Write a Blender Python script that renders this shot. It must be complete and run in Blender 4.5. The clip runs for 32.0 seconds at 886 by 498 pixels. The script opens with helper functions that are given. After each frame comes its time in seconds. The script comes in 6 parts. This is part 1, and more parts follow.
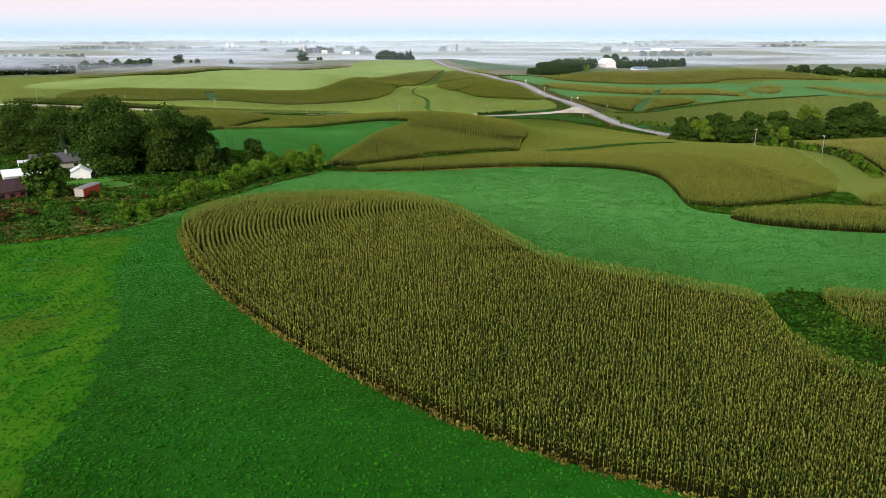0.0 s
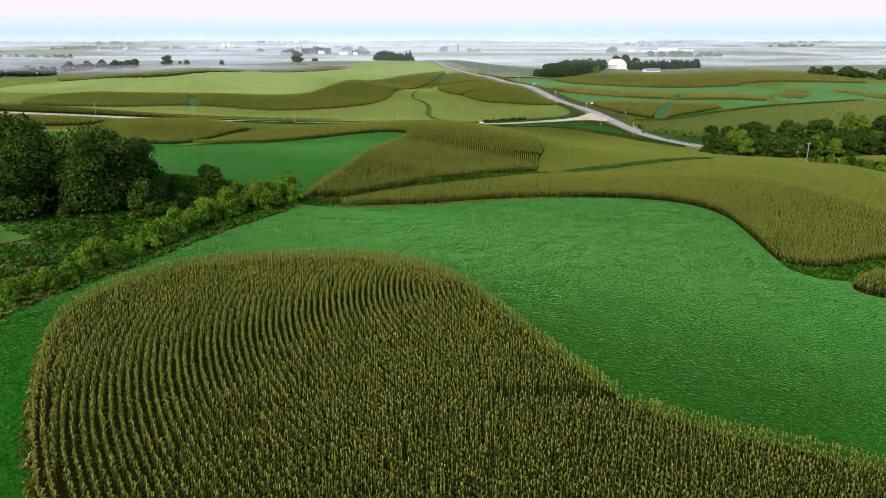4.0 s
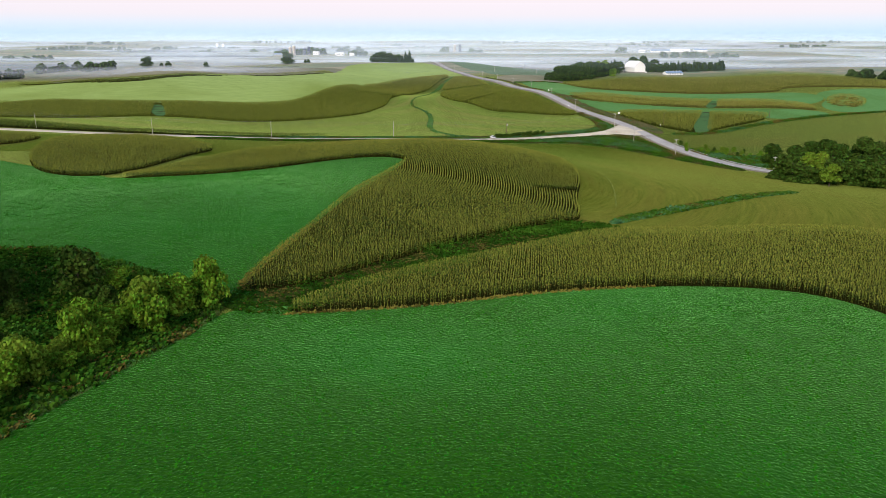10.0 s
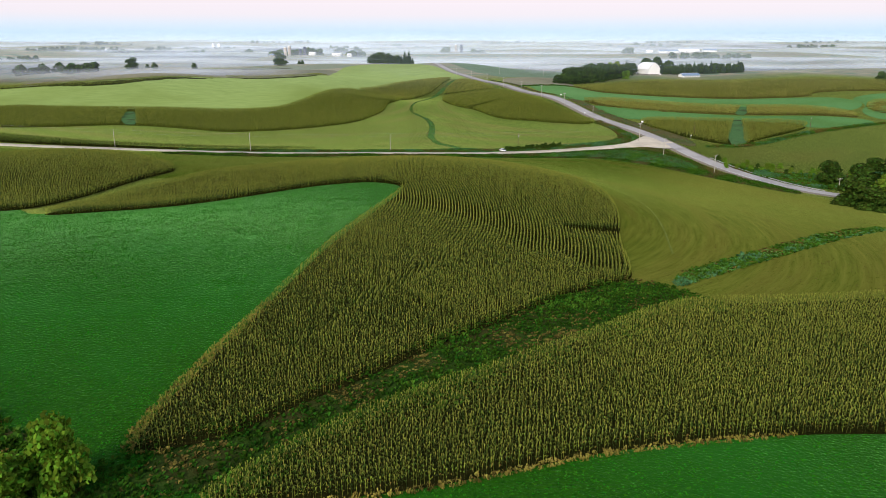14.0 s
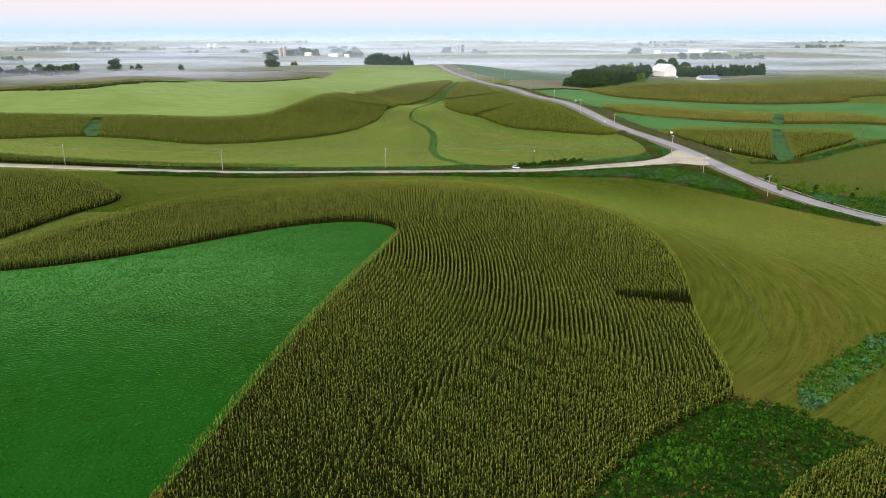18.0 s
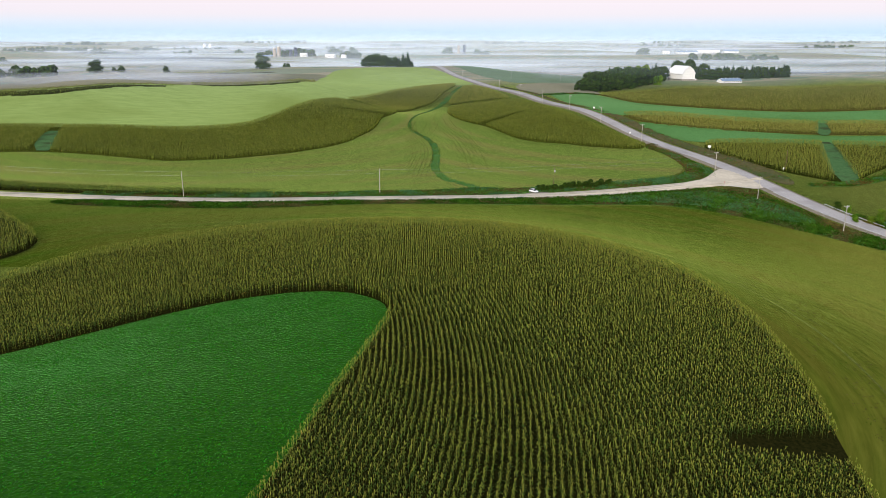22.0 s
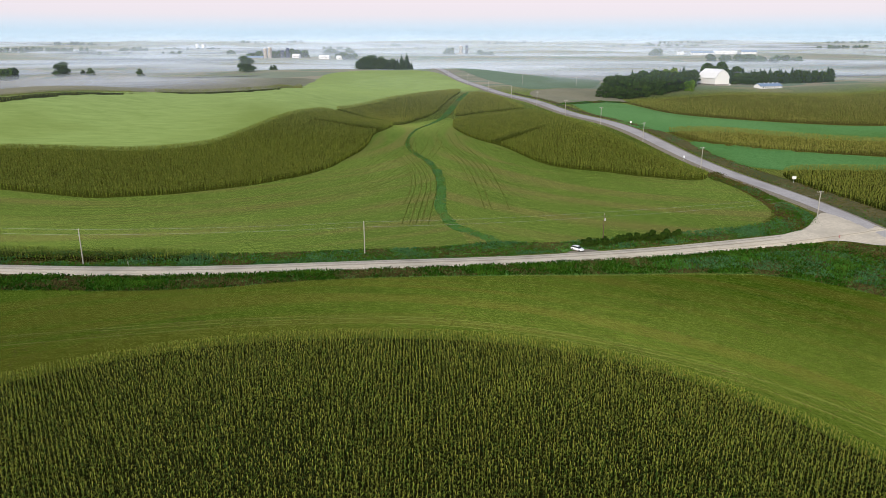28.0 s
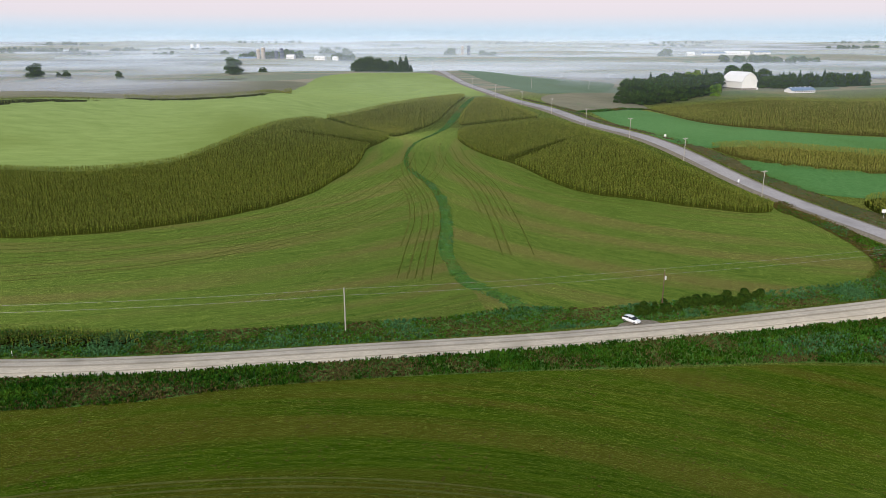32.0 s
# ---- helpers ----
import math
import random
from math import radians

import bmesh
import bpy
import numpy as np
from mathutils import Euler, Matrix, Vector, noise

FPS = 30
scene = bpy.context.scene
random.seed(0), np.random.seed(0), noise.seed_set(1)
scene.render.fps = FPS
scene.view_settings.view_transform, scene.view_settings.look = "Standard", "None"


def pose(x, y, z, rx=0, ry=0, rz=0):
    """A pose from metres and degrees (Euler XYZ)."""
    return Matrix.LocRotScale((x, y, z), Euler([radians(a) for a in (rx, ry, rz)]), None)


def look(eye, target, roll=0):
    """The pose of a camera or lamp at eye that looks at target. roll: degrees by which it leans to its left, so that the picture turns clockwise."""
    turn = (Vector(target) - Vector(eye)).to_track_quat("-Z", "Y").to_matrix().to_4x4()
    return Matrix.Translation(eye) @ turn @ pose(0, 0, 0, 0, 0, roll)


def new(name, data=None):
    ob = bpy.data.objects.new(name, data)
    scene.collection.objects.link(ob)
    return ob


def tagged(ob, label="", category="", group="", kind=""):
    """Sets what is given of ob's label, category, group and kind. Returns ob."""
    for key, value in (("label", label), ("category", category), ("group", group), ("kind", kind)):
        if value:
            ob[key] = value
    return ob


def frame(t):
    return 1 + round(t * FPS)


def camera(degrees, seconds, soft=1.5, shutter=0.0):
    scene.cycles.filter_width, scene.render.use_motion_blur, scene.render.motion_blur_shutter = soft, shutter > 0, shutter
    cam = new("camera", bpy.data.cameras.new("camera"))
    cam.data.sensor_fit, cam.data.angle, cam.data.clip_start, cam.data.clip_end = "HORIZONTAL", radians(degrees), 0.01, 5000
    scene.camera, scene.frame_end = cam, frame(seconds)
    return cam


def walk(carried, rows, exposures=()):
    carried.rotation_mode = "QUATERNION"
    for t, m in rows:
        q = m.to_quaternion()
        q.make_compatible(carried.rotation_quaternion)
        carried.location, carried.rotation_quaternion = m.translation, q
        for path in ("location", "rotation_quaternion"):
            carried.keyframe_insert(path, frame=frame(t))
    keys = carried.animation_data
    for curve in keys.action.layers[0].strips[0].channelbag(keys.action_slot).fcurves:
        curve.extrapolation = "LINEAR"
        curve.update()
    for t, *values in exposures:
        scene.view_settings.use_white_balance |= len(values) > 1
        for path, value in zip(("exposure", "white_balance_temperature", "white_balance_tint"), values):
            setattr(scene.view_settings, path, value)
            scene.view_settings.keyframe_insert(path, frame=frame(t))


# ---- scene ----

# ---------------- camera: a level straight flight at one speed ----------------
cam = camera(63.0, 32.0, soft=0.72, shutter=0.25)
SPEED, EYE_Z = 14.375, 61.3
walk(cam, [(t / 2, pose(0, SPEED * t / 2, EYE_Z, 90 - 16.2, 0.0, -1.89)) for t in range(65)],
     exposures=[(0, 0.56), (6, 0.64), (12, 0.55), (23, 0.55), (27, 0.47), (32, 0.36)])

# ---------------- sky and sun ----------------
world = bpy.data.worlds.new("dawn_sky")
scene.world = world
world.use_nodes = True
wn, wl = world.node_tree.nodes, world.node_tree.links
wn.clear()
sky = wn.new("ShaderNodeTexSky")
sky.sky_type, sky.sun_disc = "NISHITA", False
SUN_EL, SUN_AZ = 30.0, 205.0          # degrees; azimuth clockwise from +y
sky.sun_elevation, sky.sun_rotation = radians(SUN_EL), radians(SUN_AZ)
sky.air_density, sky.dust_density, sky.ozone_density = 1.0, 2.0, 2.0
wtc = wn.new("ShaderNodeTexCoord")
wsep = wn.new("ShaderNodeSeparateXYZ")
wramp = wn.new("ShaderNodeValToRGB")
wmix = wn.new("ShaderNodeMix")
wmix.data_type = "RGBA"
wbg = wn.new("ShaderNodeBackground")
wout = wn.new("ShaderNodeOutputWorld")
wscale = wn.new("ShaderNodeVectorMath")
wscale.operation = "SCALE"
wscale.inputs["Scale"].default_value = 0.11
wl.new(sky.outputs["Color"], wscale.inputs[0])
wl.new(wtc.outputs["Generated"], wsep.inputs[0])
wl.new(wsep.outputs["Z"], wramp.inputs["Fac"])
# thin high overcast: pale blue at the horizon, pinkish white above it
cr = wramp.color_ramp
cr.elements[0].position, cr.elements[0].color = 0.0, (0.43, 0.58, 0.71, 1)
cr.elements[1].position, cr.elements[1].color = 1.0, (0.22, 0.29, 0.43, 1)
for pos, col in ((0.008, (0.45, 0.60, 0.73, 1)), (0.018, (0.55, 0.63, 0.73, 1)), (0.03, (0.66, 0.62, 0.675, 1)), (0.055, (0.70, 0.61, 0.665, 1)), (0.14, (0.60, 0.58, 0.66, 1)), (0.35, (0.34, 0.39, 0.50, 1))):
    e = cr.elements.new(pos)
    e.color = col
wmix.inputs["Factor"].default_value = 0.92
wl.new(wscale.outputs["Vector"], wmix.inputs["A"])
wl.new(wramp.outputs["Color"], wmix.inputs["B"])
wl.new(wmix.outputs["Result"], wbg.inputs["Color"])
wl.new(wbg.outputs["Background"], wout.inputs["Surface"])

sun_data = bpy.data.lights.new("sun", "SUN")
sun_data.energy, sun_data.angle, sun_data.color = 2.5, radians(20), (1.0, 0.91, 0.78)
sun = new("sun", sun_data)
sun.matrix_world = look((math.sin(radians(SUN_AZ)) * 100, math.cos(radians(SUN_AZ)) * 100, math.tan(radians(SUN_EL)) * 100), (0, 0, 0))


# ---------------- materials ----------------
def material(name, dark, light, scale=3.0, rough=0.8, bump=0.0, bump_scale=40.0, big=0.0, big_col=None, island=0.0, spec=0.25,
             metal=0.0, stretch=None, through_light=0.0, obj_rand=0.0, sheen=0.0, sheen_col=(1, 1, 1), rings=None, fuzz=0.3, east=None, relief=0.15):
    """Two-scale noise between two colours; big: slow stains of big_col; island: random shade of each leaf; stretch: streaks; rings: centre of curved streaks; east: from, to (across a line running north-east) and the drier colour south-east of it."""
    m = bpy.data.materials.new(name)
    m.use_nodes = True
    n, l = m.node_tree.nodes, m.node_tree.links
    bs = n["Principled BSDF"]
    bs.inputs["Roughness"].default_value, bs.inputs["Metallic"].default_value = rough, metal
    bs.inputs["Specular IOR Level"].default_value = spec
    bs.inputs["Sheen Weight"].default_value, bs.inputs["Sheen Roughness"].default_value = sheen, fuzz
    bs.inputs["Sheen Tint"].default_value = (*sheen_col, 1)
    tc = n.new("ShaderNodeTexCoord")
    src = tc.outputs["Object"]
    if rings:
        off, ln, sp, at, mt, cb = (n.new("ShaderNode" + k) for k in ("VectorMath", "VectorMath", "SeparateXYZ", "Math", "Math", "CombineXYZ"))
        off.operation, ln.operation, at.operation, mt.operation = "SUBTRACT", "LENGTH", "ARCTAN2", "MULTIPLY"
        off.inputs[1].default_value = (rings[0], rings[1], 0)
        mul = n.new("ShaderNodeVectorMath")
        mul.operation, mul.inputs[1].default_value = "MULTIPLY", (1, 1, 0)
        l.new(src, off.inputs[0])
        l.new(off.outputs[0], mul.inputs[0])
        l.new(mul.outputs[0], ln.inputs[0])
        l.new(mul.outputs[0], sp.inputs[0])
        l.new(sp.outputs["Y"], at.inputs[0])
        l.new(sp.outputs["X"], at.inputs[1])
        l.new(at.outputs[0], mt.inputs[0])
        mt.inputs[1].default_value = 90.0
        l.new(ln.outputs["Value"], cb.inputs["X"])
        l.new(mt.outputs[0], cb.inputs["Y"])
        src = cb.outputs[0]
    if stretch:
        mp = n.new("ShaderNodeMapping")
        mp.inputs["Scale"].default_value = stretch
        l.new(src, mp.inputs["Vector"])
        src = mp.outputs["Vector"]
    no = n.new("ShaderNodeTexNoise")
    no.inputs["Scale"].default_value, no.inputs["Detail"].default_value, no.inputs["Roughness"].default_value = scale, 4, 0.62
    l.new(src, no.inputs["Vector"])
    rp = n.new("ShaderNodeValToRGB")
    rp.color_ramp.elements[0].position, rp.color_ramp.elements[0].color = 0.32, (*dark, 1)
    rp.color_ramp.elements[1].position, rp.color_ramp.elements[1].color = 0.70, (*light, 1)
    l.new(no.outputs["Fac"], rp.inputs["Fac"])
    col = rp.outputs["Color"]
    if big:
        nb = n.new("ShaderNodeTexNoise")
        nb.inputs["Scale"].default_value, nb.inputs["Detail"].default_value = big, 3
        l.new(src if rings else tc.outputs["Object"], nb.inputs["Vector"])
        rb = n.new("ShaderNodeMapRange")
        rb.inputs["From Min"].default_value, rb.inputs["From Max"].default_value = (0.47, 0.60) if rings else (0.48, 0.72)
        l.new(nb.outputs["Fac"], rb.inputs["Value"])
        mx = n.new("ShaderNodeMix")
        mx.data_type = "RGBA"
        l.new(rb.outputs["Result"], mx.inputs["Factor"])
        l.new(col, mx.inputs["A"])
        mx.inputs["B"].default_value = (*big_col, 1)
        col = mx.outputs["Result"]
    if east:
        sx, mx0, mn, mc = n.new("ShaderNodeVectorMath"), n.new("ShaderNodeMapRange"), n.new("ShaderNodeMath"), n.new("ShaderNodeMix")
        sx.operation, sx.inputs[1].default_value = "DOT_PRODUCT", (1, -0.5, 0)
        l.new(tc.outputs["Object"], sx.inputs[0])
        mx0.inputs["From Min"].default_value, mx0.inputs["From Max"].default_value = east[0], east[1]
        l.new(sx.outputs["Value"], mx0.inputs["Value"])
        mn.operation = "MULTIPLY"
        l.new(mx0.outputs["Result"], mn.inputs[0])
        l.new(no.outputs["Fac"], mn.inputs[1])
        mc.data_type = "RGBA"
        l.new(mn.outputs[0], mc.inputs["Factor"])
        l.new(col, mc.inputs["A"])
        mc.inputs["B"].default_value = (*east[2], 1)
        col = mc.outputs["Result"]
    if island or obj_rand:
        if island:
            rnd = n.new("ShaderNodeNewGeometry").outputs["Random Per Island"]
        else:
            rnd = n.new("ShaderNodeObjectInfo").outputs["Random"]
        amt = island or obj_rand
        mr = n.new("ShaderNodeMapRange")
        mr.inputs["To Min"].default_value, mr.inputs["To Max"].default_value = 1 - amt, 1 + amt
        l.new(rnd, mr.inputs["Value"])
        hs = n.new("ShaderNodeHueSaturation")
        l.new(mr.outputs["Result"], hs.inputs["Value"])
        l.new(col, hs.inputs["Color"])
        mh = n.new("ShaderNodeMapRange")
        mh.inputs["To Min"].default_value, mh.inputs["To Max"].default_value = 0.5 - amt * 0.05, 0.5 + amt * 0.05
        l.new(rnd, mh.inputs["Value"])
        l.new(mh.outputs["Result"], hs.inputs["Hue"])
        col = hs.outputs["Color"]
    l.new(col, bs.inputs["Base Color"])
    if bump:
        nn = n.new("ShaderNodeTexNoise")
        nn.inputs["Scale"].default_value, nn.inputs["Detail"].default_value = bump_scale, 3
        l.new(src, nn.inputs["Vector"])
        bp = n.new("ShaderNodeBump")
        bp.inputs["Strength"].default_value, bp.inputs["Distance"].default_value = min(1.0, bump), relief
        l.new(nn.outputs["Fac"], bp.inputs["Height"])
        l.new(bp.outputs["Normal"], bs.inputs["Normal"])
    if through_light:
        tr = n.new("ShaderNodeBsdfTranslucent")
        l.new(col, tr.inputs["Color"])
        ms = n.new("ShaderNodeMixShader")
        ms.inputs["Fac"].default_value = through_light
        l.new(bs.outputs["BSDF"], ms.inputs[1])
        l.new(tr.outputs["BSDF"], ms.inputs[2])
        l.new(ms.outputs["Shader"], n["Material Output"].inputs["Surface"])
    return m


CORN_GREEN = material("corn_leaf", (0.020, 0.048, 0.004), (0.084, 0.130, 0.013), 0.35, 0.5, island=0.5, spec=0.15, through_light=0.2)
# far corn leaf: a paler copy, distance haze put into its colour
CORN_HAZED = material("hazed_corn_leaf", (0.070, 0.100, 0.010), (0.19, 0.225, 0.032), 0.3, 0.55, island=0.4, spec=0.12, through_light=0.2)
CORN_OLIVE = material("corn_leaf_olive", (0.085, 0.115, 0.011), (0.225, 0.245, 0.034), 0.3, 0.6, island=0.45, spec=0.12, through_light=0.2)
# paler copy for plant tops: light from above is put into the colour
CORN_TOP_LIT = material("lit_upper_corn_leaf", (0.095, 0.128, 0.012), (0.255, 0.275, 0.038), 0.3, 0.6, island=0.45, spec=0.1, through_light=0.2)
# far plant tops: top light and distance haze both put into the colour
CORN_HAZED_TOP = material("hazed_lit_upper_leaf", (0.140, 0.165, 0.026), (0.300, 0.310, 0.060), 0.3, 0.6, island=0.4, spec=0.1, through_light=0.2)
# brighter leaf for field outlines: light on the edge rows is in its colour
CORN_RIM_LIT = material("painted_edge_light_leaf", (0.15, 0.20, 0.018), (0.33, 0.37, 0.045), 0.4, 0.6, island=0.4, spec=0.1, through_light=0.25)
CORN_DRY = material("corn_leaf_dry", (0.32, 0.19, 0.04), (0.52, 0.36, 0.09), 1.2, 0.8, island=0.3, spec=0.05, through_light=0.15)
# sheets below far corn: shade among lower leaves is put into these colours
CORN_LEAF_SHADE = material("corn_leaf_shade", (0.014, 0.020, 0.003), (0.036, 0.042, 0.008), 1.0, 0.9, 0.8, 3.0, spec=0.0)
# the same shade colour, paled for distance haze
CORN_HAZED_SHADE = material("hazed_leaf_shade", (0.034, 0.045, 0.006), (0.080, 0.090, 0.016), 1.0, 0.9, 0.8, 3.0, spec=0.0)
CORN_STRAW = material("ripe_leaf_shade", (0.05, 0.05, 0.010), (0.11, 0.095, 0.024), 1.0, 0.9, 0.8, 3.0, spec=0.0)
CORN_RIPE = material("corn_leaf_ripe", (0.22, 0.225, 0.048), (0.41, 0.39, 0.105), 0.3, 0.7, island=0.35, spec=0.08, through_light=0.2)
CORN_TASSEL = material("corn_tassel", (0.16, 0.17, 0.028), (0.29, 0.29, 0.055), 1.0, 0.85, island=0.25, spec=0.05)
CORN_GOLD = material("golden_tassel", (0.17, 0.17, 0.028), (0.31, 0.30, 0.058), 1.0, 0.85, island=0.25, spec=0.05)
# littered soil, near black: the shade between corn rows is in the colour
CORN_FLOOR_SHADE = material("shaded_corn_litter", (0.006, 0.008, 0.002), (0.026, 0.024, 0.006), 2.0, 0.95, spec=0.0)
GREEN_SHEEN = (0.28, 0.80, 0.20)
ALFALFA = material("alfalfa", (0.0075, 0.053, 0.002), (0.023, 0.108, 0.004), 1.6, 0.6, 0.9, 2.2, 0.02, (0.014, 0.11, 0.007), spec=0.02, sheen=0.85, sheen_col=GREEN_SHEEN, fuzz=0.19, relief=0.24)
ALFALFA_TUFT = material("alfalfa_tuft", (0.015, 0.127, 0.005), (0.048, 0.232, 0.011), 0.4, 0.6, island=0.32, sheen=0.85, sheen_col=GREEN_SHEEN, fuzz=0.2, through_light=0.35, spec=0.02)
ALFALFA_CUT = material("alfalfa_regrowth", (0.025, 0.145, 0.005), (0.085, 0.20, 0.010), 0.25, 0.9, 0.7, 5.0, 0.05, (0.11, 0.12, 0.012), spec=0.0, sheen=0.15, sheen_col=GREEN_SHEEN, stretch=(1.4, 0.3, 1))
HAY_SHEEN = (0.62, 0.78, 0.16)
HAY = material("mown_hay", (0.026, 0.046, 0.004), (0.062, 0.082, 0.009), 0.5, 0.9, 0.7, 5.0, 0.018, (0.075, 0.066, 0.013), spec=0.03, stretch=(0.25, 1.6, 1.0), sheen=0.8, sheen_col=HAY_SHEEN, fuzz=0.2)
HAY_SOUTH_MAT = material("curved_hay", (0.016, 0.046, 0.001), (0.046, 0.084, 0.003), 0.55, 0.9, 0.6, 5.0, 0.07, (0.056, 0.062, 0.006), spec=0.0, stretch=(1.5, 0.12, 1.0), sheen=0.5, sheen_col=HAY_SHEEN, rings=(-12, 440), fuzz=0.2, east=(-180, -125, (0.195, 0.185, 0.030)))
HAY_WEST_MAT = material("curved_hay", (0.043, 0.092, 0.009), (0.103, 0.154, 0.022), 0.55, 0.9, 0.6, 5.0, 0.07, (0.118, 0.112, 0.030), spec=0.03, stretch=(1.3, 0.16, 1.0), sheen=1.0, sheen_col=HAY_SHEEN, rings=(-130, 830), fuzz=0.22)
HAY_EAST_MAT = material("curved_hay", (0.043, 0.090, 0.009), (0.101, 0.150, 0.022), 0.55, 0.9, 0.6, 5.0, 0.07, (0.118, 0.112, 0.030), spec=0.03, stretch=(1.3, 0.16, 1.0), sheen=1.0, sheen_col=HAY_SHEEN, rings=(180, 820), fuzz=0.22)
TAN_STUBBLE = material("tan_stubble", (0.16, 0.15, 0.085), (0.24, 0.215, 0.13), 0.3, 0.9, 0.5, 4.0, 0.012, (0.12, 0.125, 0.075), spec=0.0, stretch=(0.3, 1.2, 1.0), sheen=0.3, sheen_col=(0.6, 0.6, 0.5))
# pale hilltop hay, lightened and blued beyond its own colour for haze
LIGHT_HAY = material("light_hay", (0.205, 0.29, 0.08), (0.29, 0.375, 0.12), 0.2, 0.9, 0.5, 4.0, 0.008, (0.165, 0.225, 0.05), spec=0.03, stretch=(0.4, 1.2, 1.0), sheen=0.3, sheen_col=HAY_SHEEN)
# darker rough grass: shade between tall corn is put into its colour
SHADED_GRASS = material("shaded_rank_grass", (0.012, 0.036, 0.005), (0.042, 0.080, 0.013), 0.8, 0.9, 0.9, 5.0, 0.09, (0.050, 0.045, 0.014), spec=0.0)
ROUGH_GRASS = material("rough_grass", (0.025, 0.060, 0.010), (0.075, 0.125, 0.025), 0.8, 0.9, 0.9, 5.0, 0.09, (0.10, 0.078, 0.024), spec=0.0, sheen=0.5, sheen_col=GREEN_SHEEN)
STUBBLE_GREEN = material("hay_stubble", (0.018, 0.052, 0.002), (0.056, 0.096, 0.006), 0.4, 0.8, island=0.45, spec=0.0, sheen=0.3, sheen_col=HAY_SHEEN, fuzz=0.2)
STUBBLE_BROWN = material("dry_stubble", (0.055, 0.05, 0.012), (0.11, 0.085, 0.026), 0.5, 0.85, island=0.35, spec=0.0, sheen=0.6, sheen_col=HAY_SHEEN, fuzz=0.2)
TUFT_GREEN = material("grass_tuft", (0.026, 0.085, 0.007), (0.090, 0.185, 0.018), 0.3, 0.7, island=0.45, through_light=0.3, spec=0.0)
TUFT_TEAL = material("sedge_tuft", (0.047, 0.132, 0.046), (0.105, 0.235, 0.092), 0.3, 0.7, island=0.4, through_light=0.3, spec=0.0)
TUFT_BRIGHT = material("lush_grass_tuft", (0.035, 0.115, 0.012), (0.10, 0.22, 0.03), 0.3, 0.7, island=0.45, through_light=0.3, spec=0.0)
SEDGE = material("sedge_bed", (0.05, 0.12, 0.04), (0.095, 0.18, 0.07), 0.8, 0.9, 0.8, 4.0, 0.1, (0.05, 0.07, 0.03), spec=0.0)
LAWN = material("lawn_grass", (0.04, 0.13, 0.012), (0.085, 0.20, 0.025), 0.6, 0.8, 0.6, 6.0, 0.1, (0.10, 0.15, 0.025), spec=0.0, sheen=0.4, sheen_col=GREEN_SHEEN)
SCRUB_TUFT = material("scrub_weed_tuft", (0.012, 0.046, 0.004), (0.045, 0.115, 0.010), 0.3, 0.7, island=0.45, through_light=0.2, spec=0.0)
TUFT_RUST = material("rusty_weed_tuft", (0.07, 0.058, 0.02), (0.125, 0.10, 0.038), 0.5, 0.85, island=0.4, spec=0.0)
TUFT_STRAW = material("straw_grass_tuft", (0.16, 0.13, 0.024), (0.29, 0.24, 0.055), 0.5, 0.85, island=0.35, spec=0.0)
TUFT_DRY = material("dry_weed_tuft", (0.075, 0.06, 0.014), (0.15, 0.125, 0.03), 0.5, 0.85, island=0.4, spec=0.0)
SWATH = material("pale_swath", (0.06, 0.075, 0.014), (0.105, 0.110, 0.028), 0.6, 0.9, 0.5, 6.0, spec=0.0, sheen=0.9, sheen_col=HAY_SHEEN, fuzz=0.2)
# alfalfa of far strips, muted and paled in colour to imitate haze
HAZED_GREEN = material("hazed_alfalfa", (0.045, 0.14, 0.035), (0.085, 0.205, 0.060), 0.6, 0.9, 0.6, 3.0, 0.02, (0.045, 0.12, 0.02), spec=0.03, sheen=0.4, sheen_col=(0.36, 0.66, 0.22))
# grass greyed further: thin mist is put into its colour
HAZED_GREY_GREEN = material("haze_grey_grass", (0.085, 0.13, 0.07), (0.12, 0.175, 0.10), 0.4, 0.9, 0.5, 3.0, 0.01, (0.09, 0.12, 0.06), spec=0.01, sheen=0.3, sheen_col=(0.5, 0.7, 0.5))
HAY_TRACK = material("faint_wheel_track", (0.040, 0.062, 0.008), (0.092, 0.098, 0.022), 0.8, 0.95, 0.4, 6.0, spec=0.0, sheen=0.7, sheen_col=HAY_SHEEN, fuzz=0.2)
TRACK = material("bare_wheel_track", (0.042, 0.046, 0.010), (0.09, 0.082, 0.022), 0.8, 0.95, 0.4, 6.0, spec=0.01, sheen=0.55, sheen_col=HAY_SHEEN, fuzz=0.2)
VERGE_SOIL = material("weedy_soil", (0.07, 0.075, 0.03), (0.15, 0.13, 0.065), 0.8, 0.95, 0.5, 6.0, 0.05, (0.06, 0.09, 0.035), spec=0.0)
GRAVEL_LOOSE = material("loose_gravel", (0.36, 0.305, 0.225), (0.52, 0.45, 0.345), 1.2, 0.95, 0.5, 25.0, 0.12, (0.31, 0.27, 0.20), stretch=(0.3, 1.4, 1.0))
GRAVEL = material("gravel", (0.50, 0.435, 0.335), (0.70, 0.625, 0.50), 2.0, 0.9, 0.5, 25.0, 0.12, (0.45, 0.395, 0.31), stretch=(0.4, 1.4, 1.0))
ASPHALT = material("worn_asphalt", (0.34, 0.315, 0.305), (0.47, 0.44, 0.425), 1.5, 0.85, 0.3, 30.0, 0.08, (0.30, 0.28, 0.27))
SHOULDER = material("gravel_shoulder", (0.16, 0.14, 0.10), (0.30, 0.26, 0.20), 1.5, 0.9, 0.5, 20.0)
